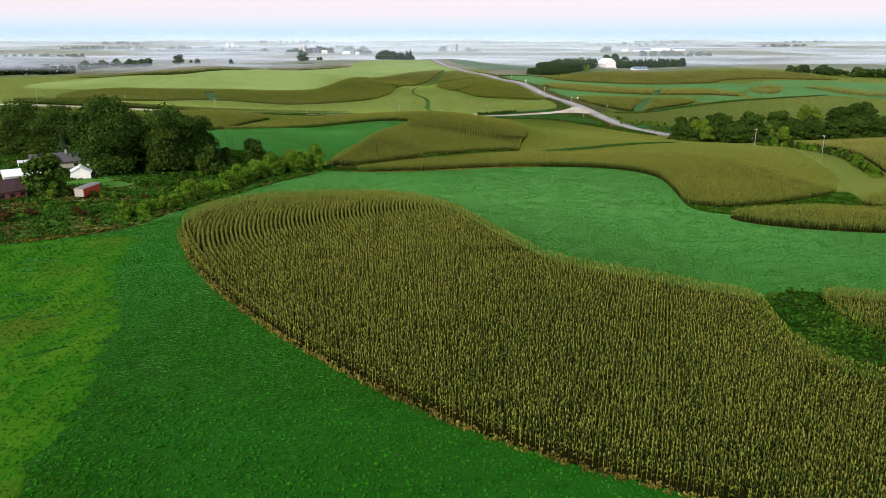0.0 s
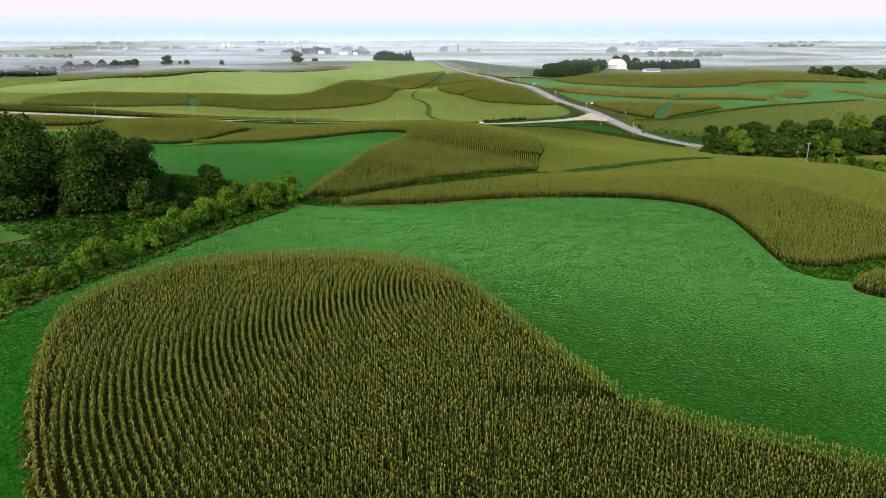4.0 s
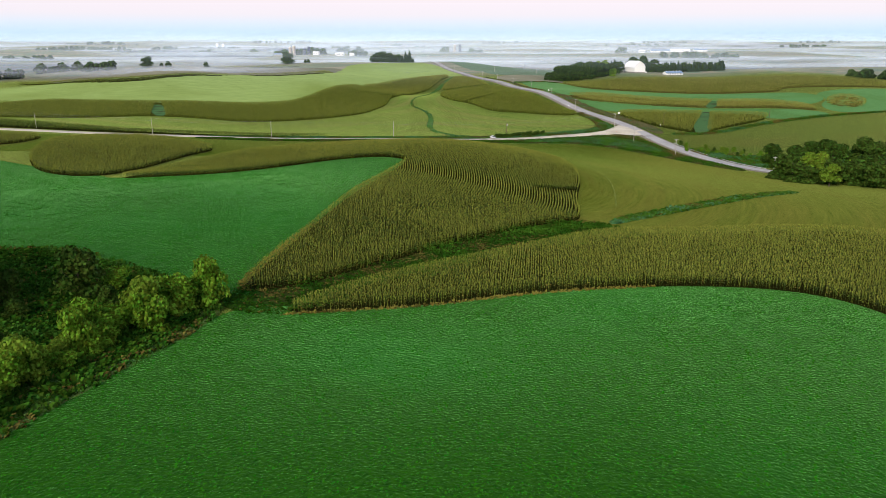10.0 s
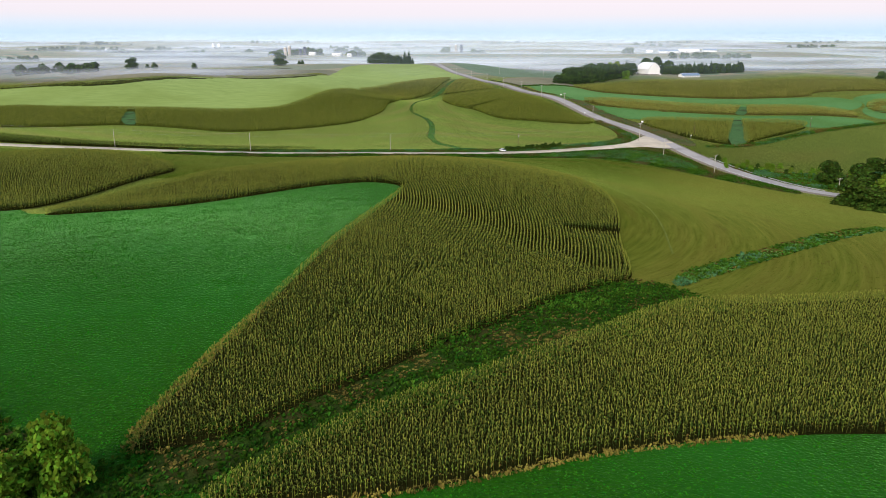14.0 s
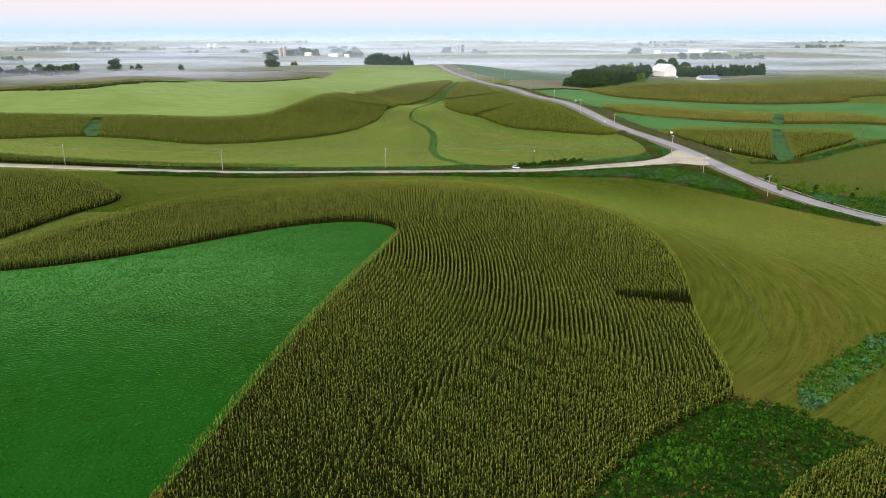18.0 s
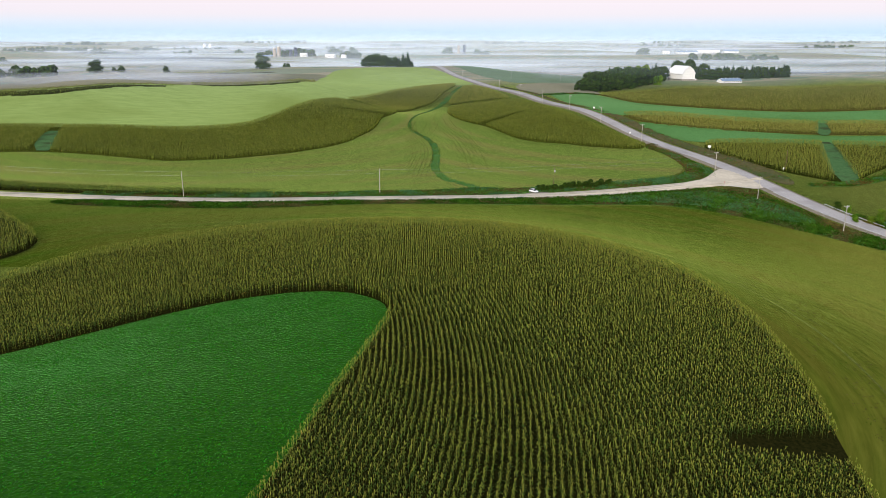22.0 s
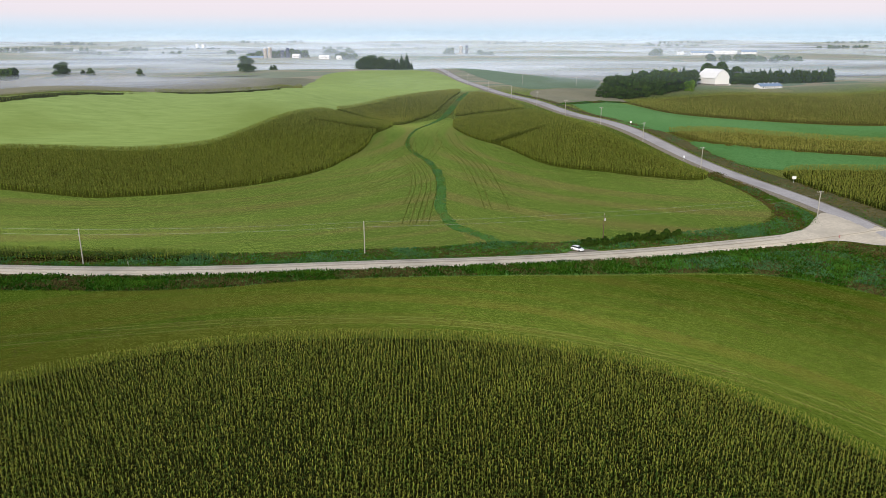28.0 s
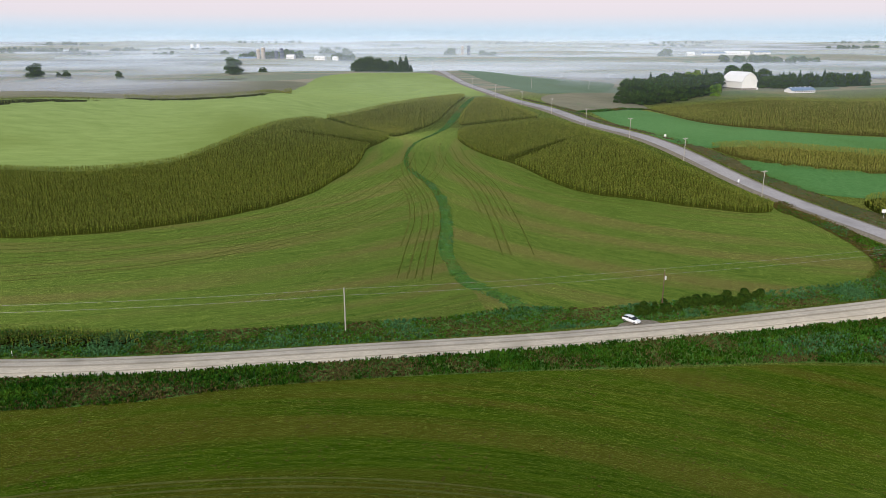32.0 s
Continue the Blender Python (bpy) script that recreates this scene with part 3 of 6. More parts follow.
CORN_W = [(-330, 650), (-272, 660), (-237, 668), (-212, 680), (-190, 685), (-156, 681), (-125, 673), (-118, 674), (-111, 676), (-103, 678), (-95, 680), (-88, 684), (-80, 688),
          (-73, 692), (-65, 698), (-59, 705), (-52, 712), (-46, 723), (-40, 736), (-36, 757), (-30, 777), (-27, 799), (-26, 823), (-20, 836), (-15, 866), (-22, 878), (-42, 897),
          (-58, 903), (-66, 900), (-72, 882), (-79, 868), (-84, 850), (-90, 835), (-95, 821), (-103, 799), (-109, 784), (-120, 773), (-132, 764), (-148, 759), (-171, 759),
          (-250, 762), (-330, 776)]
CORN_W3 = [(-60, 910), (-42, 907), (-20, 884), (-14, 867), (-4, 910), (9, 926), (16, 945), (26, 983), (37, 1027), (33, 1039), (22, 1034), (4, 1014), (-17, 987), (-35, 959),
           (-51, 930)]
CORN_E = [(20, 856), (25, 825), (30, 808), (36, 792), (41, 782), (46, 766), (50, 750), (56, 732), (64, 720), (73, 714), (82, 708), (89, 701), (99, 695), (104, 691), (112, 687),
          (117, 689), (120, 697), (116, 705), (114, 715), (110, 731), (105, 748), (100, 769), (94, 794), (89, 827), (82, 867), (72, 886), (59, 887), (46, 890), (33, 893),
          (24, 888)]
CORN_E2 = [(24, 910), (37, 903), (54, 896), (68, 893), (73, 896), (67, 920), (63, 959), (57, 992), (44, 1009), (34, 968), (27, 937)]
CORN_BARN = [(160, 968), (158, 935), (163, 894), (170, 878), (185, 865), (227, 839), (270, 822), (339, 822), (349, 850), (420, 860), (520, 870), (520, 985), (397, 982), (285, 1009),
             (220, 1005), (182, 1000)]
CORN_S2 = [(128, 780), (136, 759), (147, 750), (168, 743), (212, 741), (241, 735), (296, 730), (318, 711), (322, 745), (302, 774), (252, 774), (229, 781), (199, 789), (165, 792),
           (140, 785)]
CORN_S3 = [(147, 689), (159, 708), (200, 713), (231, 708), (250, 707), (270, 697), (254, 673), (215, 645), (190, 621), (181, 620), (168, 630), (154, 648)]
CORN_S4 = [(408, 775), (414, 748), (418, 702), (430, 678), (520, 640), (520, 700), (453, 716), (444, 746), (434, 781), (417, 787)]
CORN_PATCH = [(344, 757), (338, 726), (356, 722), (379, 751), (392, 787), (382, 798), (364, 785)]
GREEN_EAST = [(324, 694), (400, 712), (430, 660), (540, 620), (540, 860), (420, 850), (361, 812), (360, 778), (328, 737)]
SCRUB_NORTH = [(-60, 196), (-52, 206), (-46, 228), (-36, 266), (-44, 277), (-68, 290), (-84, 294), (-104, 282), (-92, 214), (-74, 200)]
CORN_CREST = [(-430, 945), (-314, 861), (-265, 857), (-228, 894), (-194, 918), (-186, 927), (-232, 907), (-268, 877), (-314, 882), (-430, 970)]
GREEN_SW = [(-58, 162), (-46, 166), (-40, 140), (-28, 112), (-10, 88), (10, 72), (30, 62), (60, 48), (60, 0), (-160, 0), (-150, 90), (-90, 132), (-74, 143), (-64, 149)]
MOWN_STREAK = [(-55, 147), (-56, 138), (-52, 122), (-48, 111), (-42, 98), (-38, 82), (-34, 55), (-28, 15), (-115, 15), (-115, 110), (-90, 131), (-75, 142), (-66, 147)]
GREEN_MID = [(-66, 158), (-50, 158), (-46, 178), (-32, 186), (-14, 188), (-6, 184), (0, 172), (8, 150), (16, 132), (34, 120), (52, 112), (52, 92), (62, 82), (100, 72),
             (150, 58), (172, 60), (172, 184), (109, 184), (92, 186), (84, 194), (84, 207), (90, 237), (92, 258), (88, 274), (74, 287), (49, 288), (25, 284), (0, 276),
             (-22, 270), (-34, 271), (-46, 228), (-52, 195), (-60, 172)]
GREEN_WEST = [(-34, 268), (-30, 284), (-28, 302), (-22, 327), (-16, 364), (-10, 401), (-2, 430), (2, 448), (-10, 464), (-21, 466), (-37, 464), (-54, 455), (-67, 441), (-82, 428),
              (-94, 421), (-112, 408), (-122, 422), (-135, 426), (-165, 450), (-230, 490), (-260, 380), (-260, 300), (-160, 284), (-100, 284), (-68, 288), (-45, 275)]
NOTCH = [(61, 119), (55, 112), (53, 100), (56, 89), (66, 86), (76, 96), (74, 106), (76, 118), (72, 125)]
GULLY_C = [(76, 204), (79, 190), (98, 196), (117, 207), (132, 213), (142, 221), (148, 234), (152, 248), (140, 240), (130, 233), (101, 212), (84, 206)]
CORN_F = [(205, 412), (214, 384), (217, 357), (208, 326), (194, 293), (190, 276), (300, 276), (340, 330), (310, 395), (243, 415)]
CORN_SE = [(142, 222), (143, 214), (170, 214), (225, 205), (225, 240), (165, 245), (148, 232)]
CORN_NEAR = (CORN_A, CORN_A2, CORN_B, CORN_C, CORN_C2, CORN_L)
LIGHT_HILL = [(-430, 778), (-330, 770), (-250, 757), (-168, 755), (-145, 755), (-129, 760), (-117, 769), (-106, 780), (-100, 795), (-92, 817), (-87, 831), (-81, 846), (-76, 864),
              (-69, 878), (-63, 896), (-62, 896), (-58, 914), (-49, 925), (-33, 954), (-15, 982), (6, 1009), (24, 1029), (35, 1034), (40, 1030), (57, 1036), (46, 1100), (30, 1170),
              (0, 1225), (-60, 1220), (-60, 1219), (-98, 1178), (-99, 1141), (-123, 1105), (-160, 985), (-191, 932), (-232, 909), (-268, 879), (-314, 884), (-430, 930)]
STRIP_1 = [(113, 802), (121, 778), (157, 777), (248, 775), (298, 767), (322, 740), (360, 780), (361, 812), (345, 822), (270, 820), (227, 837), (184, 863), (163, 888), (156, 936),
           (154, 955), (132, 980), (103, 993), (106, 907)]
STRIP_2 = [(129, 760), (154, 756), (196, 746), (237, 731), (296, 728), (317, 708), (314, 690), (277, 676), (255, 684), (230, 700), (200, 704), (145, 704), (136, 728)]
MISTY_GREEN = [(78, 1105), (92, 1039), (123, 1059), (178, 1137), (215, 1259), (120, 1330), (32, 1260), (56, 1186)]
BROWN_FIELD = [(92, 1029), (122, 1055), (171, 1116), (169, 1040), (168, 980), (145, 960), (115, 915), (99, 909), (88, 958)]
TAN_FIELD = [(-440, 985), (-314, 890), (-268, 885), (-232, 915), (-194, 937), (-143, 946), (-121, 948), (-103, 963), (-110, 1102), (-96, 1142), (-129, 1158), (-238, 1160),
             (-330, 1151), (-440, 1240)]
CREST_EAST = [(-187, 932), (-139, 935), (-117, 938), (-97, 957), (-106, 1102), (-117, 1104), (-106, 966), (-124, 950), (-145, 947), (-192, 946)]
CREST_THIN = [(-286, 1190), (-228, 1177), (-193, 1174), (-163, 1172), (-163, 1177), (-193, 1179), (-228, 1184), (-286, 1199)]
HAY_S = [(-345, 592), (-130, 572), (0, 582), (110, 594), (150, 545), (168, 505), (215, 440), (185, 330), (150, 235), (50, 330), (44, 400), (54, 470), (0, 505), (-95, 480), (-200, 495), (-345, 500)]
HAY_W = [(-345, 606), (-65, 596), (18, 604), (14, 634), (9, 649), (7, 661), (8, 677), (9, 703), (8, 727), (5, 751), (-1, 770), (-6, 788), (-7, 807), (-5, 829), (1, 859),
         (9, 891), (17, 914), (2, 905), (-16, 884), (-30, 845), (-33, 800), (-48, 735), (-80, 700), (-125, 682), (-156, 690), (-345, 680)]
HAY_E = [(16, 606), (60, 618), (122, 626), (128, 690), (110, 696), (70, 722), (52, 760), (36, 806), (28, 840), (22, 880), (24, 905), (14, 915), (17, 914), (9, 891), (1, 859),
         (-5, 829), (-7, 807), (-6, 788), (-1, 770), (5, 751), (8, 727), (9, 703), (8, 677), (7, 661), (9, 649), (12, 636)]
FENCE_STRIP = [(164, 611), (195, 616), (236, 649), (278, 672), (322, 688), (400, 705), (400, 709), (320, 694), (276, 678), (234, 655), (194, 622), (166, 616)]
ROAD_EDGE = [(98, 907), (116, 910), (147, 956), (168, 973), (165, 977), (144, 961), (114, 917), (98, 911)]
GULLY = [(-37, 279), (-28, 284), (-20, 292), (-12, 301), (-3, 310), (6, 321), (17, 331), (30, 349), (43, 359), (52, 361), (60, 352), (66, 338), (52, 331), (38, 318), (20, 302), (3, 290),
         (-10, 278), (-22, 266), (-30, 264), (-38, 270)]
GULLY_EAST = [(56, 352), (68, 362), (82, 373), (105, 389), (132, 408), (152, 420), (150, 426), (130, 416), (103, 397), (79, 380), (63, 368)]
BROOK_WIDE = [(34, 612), (28, 620), (23, 629), (14, 640), (12, 649), (10, 661), (11, 677), (12, 703), (11, 727), (7, 751), (1, 770), (-4, 789), (-5, 807), (-4, 829), (2, 859),
              (11, 890), (20, 912), (27, 940), (35, 972), (44, 1025), (40, 1026), (29, 974), (21, 944), (15, 917), (8, 893), (0, 859), (-6, 829), (-8, 807), (-7, 788), (-3, 770),
              (3, 752), (6, 728), (7, 704), (5, 677), (5, 661), (7, 649), (8, 638), (17, 625), (22, 617), (26, 610)]
def slim(pts, k):
    """Draw the two banks of a closed strip towards its middle line."""
    p = np.array(pts)
    return [tuple(v) for v in p + (p[::-1] - p) * (0.5 - k / 2)]


BROOK = slim(BROOK_WIDE, 0.85)
DITCH_SOUTH = [(-130, 564), (-74, 565), (-55, 567), (-46, 569), (-36, 573), (-16, 578), (6, 582), (24, 585), (40, 587), (55, 589), (79, 591), (101, 588), (125, 568), (150, 532), (165, 507), (172, 512), (158, 545), (150, 566),
               (143, 590), (139, 609), (121, 611), (85, 607), (48, 602), (18, 594), (-16, 587), (-47, 581), (-77, 578.5), (-130, 578.5)]
DITCH_NORTH = [(-130, 588), (-77, 588), (-47, 590.5), (-16, 596.5), (18, 603.5), (48, 611), (85, 617), (121, 620), (134, 626), (129, 660), (124, 690), (119, 692), (122, 672), (125, 652), (120, 632),
               (95, 623), (60, 624), (42, 619), (22, 621), (8, 613), (-19, 608), (-45, 603), (-62, 602), (-80, 603), (-96, 604), (-130, 600)]
VERGE_EAST = [(150, 625), (156, 612), (163, 618), (161, 640), (152, 676), (144, 706), (131, 770), (121, 800), (109, 860), (99, 910), (92, 950), (80, 1010), (76, 1010), (87, 950), (95, 905), (107, 845), (117, 795),
              (128, 738), (139, 680), (144, 645)]
BANK = [(117, 598), (129, 604), (141, 602), (147, 582), (152, 560), (148, 549), (145, 563), (138, 575), (131, 577), (123, 586)]
BANK_WEST = [(126, 704), (129, 674), (130, 646), (127, 628), (118, 618), (119, 629), (123, 649), (122, 678), (117, 692)]
SCRUB = [(-84, 136), (-74, 144), (-64, 150), (-59, 166), (-50, 195), (-44, 228), (-33, 268), (-44, 279), (-68, 293), (-84, 296), (-120, 280), (-170, 270), (-170, 150), (-130, 120)]
CREEK_EAST = [(158, 580), (172, 566), (190, 552), (215, 545), (260, 560), (262, 530), (215, 515), (182, 520), (168, 545)]

sheet("alfalfa_field", GREEN_SW, 2.0, 0.22, ALFALFA, "bright green alfalfa field with a browner mown streak", "field", 0.06)
sheet("alfalfa_field", GREEN_MID, 2.0, 0.22, ALFALFA, "bright green alfalfa strip between two corn fields", "field", 0.06)
sheet("alfalfa_field", GREEN_WEST, 2.0, 0.22, ALFALFA, "deep green alfalfa field enclosed by a horseshoe of corn", "field", 0.06)
sheet("alfalfa_regrowth", MOWN_STREAK, 2.0, 0.27, ALFALFA_CUT, "yellowish streak of regrowth in the alfalfa", "field", 0.05)
for poly, mt, words in ((HAY_S, HAY_SOUTH_MAT, "mown hay with brown curved streaks beside the corn"), (HAY_W, HAY_WEST_MAT, "mown hay with curved streaks above the gravel road"),
                        (HAY_E, HAY_EAST_MAT, "mown hay with curved streaks between brook and paved road")):
    sheet("hay_field", poly, 3.0, 0.07, mt, words, "field", 0.02)
sheet("hay_field", LIGHT_HILL, 4.0, 0.15, LIGHT_HAY, "light green hay on a broad hilltop", "field", 0.05)
sheet("alfalfa_strip", STRIP_1, 3.0, 0.2, HAZED_GREEN, "green alfalfa contour strip below the white barn", "field", 0.05)
sheet("alfalfa_strip", STRIP_2, 3.0, 0.2, HAZED_GREEN, "green alfalfa contour strip beside the paved road", "field", 0.05)
sheet("alfalfa_strip", GREEN_EAST, 4.0, 0.2, HAZED_GREEN, "green alfalfa round far strips of corn", "field", 0.05)
sheet("alfalfa_strip", MISTY_GREEN, 4.0, 0.2, HAZED_GREY_GREEN, "dull green field in thin mist beside the road", "field", 0.05)
sheet("bare_bank", BANK, 2.0, 0.16, TRACK, "brown weedy bank beside the road junction", "bank", 0.08)
sheet("bare_bank", VERGE_EAST, 2.0, 0.2, VERGE_SOIL, "brown gravelly verge of the paved road", "verge", 0.06)
sheet("bare_bank", BANK_WEST, 2.0, 0.16, TRACK, "brown weedy bank along the paved road", "bank", 0.08)
sheet("stubble_field", BROWN_FIELD, 3.0, 0.25, TAN_STUBBLE, "brownish grey stubble beside the paved road", "field", 0.04)
sheet("stubble_field", TAN_FIELD, 4.0, 0.22, TAN_STUBBLE, "tan stubble strips behind a hill crest", "field", 0.04)
for poly, words in ((FENCE_STRIP, "weedy fence line across hay"), (ROAD_EDGE, "weedy edge of a stubble field"), (NOTCH, "dark grassy notch in a corn field"), (GULLY_C, "dark grassy gap between corn strips"), (GULLY, "rough grassed waterway between two corn fields"), (GULLY_EAST, "weedy waterway through mown hay"), (BROOK, "winding weedy brook through mown hay"),
                    (DITCH_SOUTH, "overgrown ditch along the gravel road"), (DITCH_NORTH, "overgrown verge along the gravel road"), 
                    (SCRUB, "weedy scrub round a farmyard"), (CREEK_EAST, "bushy creek bank below the paved road")):
    sheet("rough_grass", poly, 2.0, 0.12 if poly not in (NOTCH, GULLY_C, SCRUB) else 0.3, SHADED_GRASS if poly in (NOTCH, GULLY_C, GULLY) else ROUGH_GRASS, words, "grass", 0.08)


# ---------------- corn ----------------
def corn_template(rs, leaves, spread, width, fat):
    """One plant of height 1: a stalk, bent leaves and a tassel."""
    v, f, m = [], [], []

    def add(pts, tris, mat):
        b = len(v)
        v.extend(pts)
        f.extend([[b + i for i in t] for t in tris])
        m.extend([mat] * len(tris))
    w = 0.022 * fat
    if leaves > 4:
        add([(-w, 0, 0), (w, 0, 0), (w * 0.6, 0, 0.86), (-w * 0.6, 0, 0.86)], [(0, 1, 2), (0, 2, 3)], 0)
    side = rs.uniform(0, math.pi)
    for i in range(leaves):
        h = 0.40 + 0.48 * (i + rs.uniform(0, 0.6)) / leaves
        a = side + math.pi * i + rs.normal(0, 0.5)
        ln = spread * (1.0 - 0.45 * abs(h - 0.5)) * rs.uniform(0.8, 1.15)
        c, s = math.cos(a), math.sin(a)
        r1, r2, k = ln * 0.45, ln, width * rs.uniform(0.8, 1.2) / 2
        up = 0.17 if h > 0.55 else 0.10
        # leaves above 0.70 take slot 5, the copy coloured as if lit
        add([(0, 0, h), (r1 * c - k * s, r1 * s + k * c, h + up), (r1 * c + k * s, r1 * s - k * c, h + up - 0.01), (r2 * c, r2 * s, h + up * rs.uniform(0.2, 1.1))],
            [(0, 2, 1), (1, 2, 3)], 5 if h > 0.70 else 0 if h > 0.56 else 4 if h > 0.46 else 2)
    t = 0.064 * fat
    a = rs.uniform(0, math.pi)
    c, s = t * math.cos(a), t * math.sin(a)
    add([(0, 0, 0.80), (c, s, 1.02), (-c * 0.2, -s * 0.2, 1.05), (-c, -s, 0.98)], [(0, 1, 2), (0, 2, 3)], 3)
    return np.array(v), np.array(f), np.array(m)


def corn_field(poly, centre, row, step, kind, label, height=2.5, gaps=(), seed=1, group="corn fields", headland=None, where=None, ripeness=0.38, leaf=None, dry=0.25, crest=None, drier=None):
    """Corn in contour rows, arcs round a far centre, with drier plants along the outline and edge light put into leaf
    colour.
    """
    poly = rounded(poly, 2)
    rs = np.random.RandomState(seed)
    leaves, spread, width, fat = ((5, 0.42, 0.12, 0.9), (6, 0.56, 0.16, 1.5), (5, 0.46, 0.16, 1.3))[kind]
    temps = [corn_template(rs, leaves, spread, width, fat) for _ in range(5)]
    if kind == 2:
        # fuller plants stand along the outline of a far field
        temps += [corn_template(rs, 5, 0.5, 0.2, 2.0) for _ in range(3)]
        headland = headland or (lambda x, y: np.full(len(x), 1.3))
    cx, cy = centre
    d = np.hypot(poly[:, 0] - cx, poly[:, 1] - cy)
    ang = np.arctan2(poly[:, 1] - cy, poly[:, 0] - cx)
    mid = math.atan2(poly[:, 1].mean() - cy, poly[:, 0].mean() - cx)
    rel = (ang - mid + math.pi) % (2 * math.pi) - math.pi
    X, Y = [], []
    whole = d.min() < 25
    for r in np.arange(d.min() if not inside(poly, np.array([cx]), np.array([cy]))[0] else row, d.max() + row, row):
        a = np.arange(-math.pi if whole else rel.min(), math.pi if whole else rel.max(), step / r) + mid
        X.append(cx + r * np.cos(a)), Y.append(cy + r * np.sin(a))
    x, y = np.concatenate(X), np.concatenate(Y)
    k = inside(poly, x, y)
    if where:
        k &= where(x, y)
    x, y = x[k], y[k]
    if headland:
        # outer rows that follow the outline
        keep = edge_distance(poly, x, y)[0] > headland(x, y)
        x, y = x[keep], y[keep]
        seg = np.roll(poly, -1, axis=0) - poly
        ln = np.hypot(seg[:, 0], seg[:, 1])
        at = np.arange(0, ln.sum(), step)
        s = np.concatenate([[0], np.cumsum(ln)])
        i = np.clip(np.searchsorted(s, at, side="right") - 1, 0, len(poly) - 1)
        b = poly[i] + seg[i] * ((at - s[i]) / (ln[i] + 1e-9))[:, None]
        area = (poly[:, 0] * np.roll(poly[:, 1], -1) - np.roll(poly[:, 0], -1) * poly[:, 1]).sum()
        nrm = np.stack([-seg[i, 1], seg[i, 0]], 1) / (ln[i] + 1e-9)[:, None] * (1 if area > 0 else -1)
        for j in range(60):
            off = (j + 0.5) * row
            q = b + nrm * off
            ok = inside(poly, q[:, 0], q[:, 1]) & (off < headland(q[:, 0], q[:, 1]))
            if where:
                ok &= where(q[:, 0], q[:, 1])
            q = q[ok]
            if not len(q):
                break
            q = q[edge_distance(poly, q[:, 0], q[:, 1])[0] > off - 0.25]
            x, y = np.concatenate([x, q[:, 0]]), np.concatenate([y, q[:, 1]])
    for (ax, ay), (bx, by), wide in gaps:
        t = np.clip(((x - ax) * (bx - ax) + (y - ay) * (by - ay)) / ((bx - ax) ** 2 + (by - ay) ** 2), 0, 1)
        far = np.hypot(x - ax - t * (bx - ax), y - ay - t * (by - ay)) > wide / 2 * (0.5 + 0.5 * t)
        x, y = x[far], y[far]
    k = rs.uniform(size=len(x)) > 0.03
    x, y = x[k], y[k]
    rim = edge_distance(poly, x, y)[0]
    n = len(x)
    jit = 0.09 if kind < 2 else 0.3
    x, y = x + rs.normal(0, jit, n), y + rs.normal(0, jit, n)
    lush = np.array([noise.noise((a * 0.035, b * 0.035, seed)) for a, b in zip(x[::8], y[::8])]).repeat(8)[:n] if n else np.zeros(0)
    tall = height * (1 + 0.07 * lush + rs.normal(0, 0.05 if kind < 2 else 0.03, n)) * np.where(rim < 1.2, 0.93, 1.0)
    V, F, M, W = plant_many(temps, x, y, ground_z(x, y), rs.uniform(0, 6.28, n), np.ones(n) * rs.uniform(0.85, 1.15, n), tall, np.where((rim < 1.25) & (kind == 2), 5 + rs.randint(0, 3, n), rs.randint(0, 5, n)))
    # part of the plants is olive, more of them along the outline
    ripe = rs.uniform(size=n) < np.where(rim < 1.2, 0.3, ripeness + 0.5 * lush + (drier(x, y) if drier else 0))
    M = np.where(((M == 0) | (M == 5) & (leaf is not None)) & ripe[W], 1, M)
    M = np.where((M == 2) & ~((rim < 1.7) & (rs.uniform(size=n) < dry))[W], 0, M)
    # most outline leaves take the brighter copy that imitates edge light
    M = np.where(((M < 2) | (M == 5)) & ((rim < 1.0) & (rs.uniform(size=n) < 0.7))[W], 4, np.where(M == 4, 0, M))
    ob = new("corn_field", np_mesh("corn_field", V, F, [CORN_HAZED if kind == 2 else CORN_GREEN, leaf or CORN_OLIVE, CORN_DRY, crest or CORN_TASSEL, CORN_RIM_LIT, CORN_HAZED_TOP if kind == 2 else CORN_TOP_LIT], M))
    return tagged(ob, label, "corn", group, "stuff")


ROW = 0.9
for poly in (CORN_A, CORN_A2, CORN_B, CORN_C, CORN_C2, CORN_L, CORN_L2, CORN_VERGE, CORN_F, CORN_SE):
    sheet("corn_soil", poly, 2.5, 0.38, CORN_FLOOR_SHADE, "littered soil under standing corn, blackened in colour for the shade", "soil")
# one flat sheet per far field stands in for shaded lower leaves
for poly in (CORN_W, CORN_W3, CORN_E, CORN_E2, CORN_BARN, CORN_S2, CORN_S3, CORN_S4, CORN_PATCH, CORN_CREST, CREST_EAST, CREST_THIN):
    sheet("corn_undershade", poly, 4.0, 0.22, CORN_STRAW if poly in (CORN_BARN, CORN_S2, CORN_S4, CORN_PATCH) else CORN_HAZED_SHADE if poly in (CORN_W, CORN_W3, CORN_E, CORN_E2) else CORN_LEAF_SHADE, "sheet under far corn with the lower leaves' shade in its colour", "corn")
for poly in ([(251, 772), (260, 772), (241, 732), (232, 732)], [(221, 713), (231, 712), (193, 617), (179, 617)], [(-195, 685), (-184, 686), (-205, 742), (-216, 743)]):
    sheet("grassed_waterway", poly, 1.5, 0.62, SEDGE, "rough grassed waterway cut through a corn strip", "grass", 0.05, turns=1)
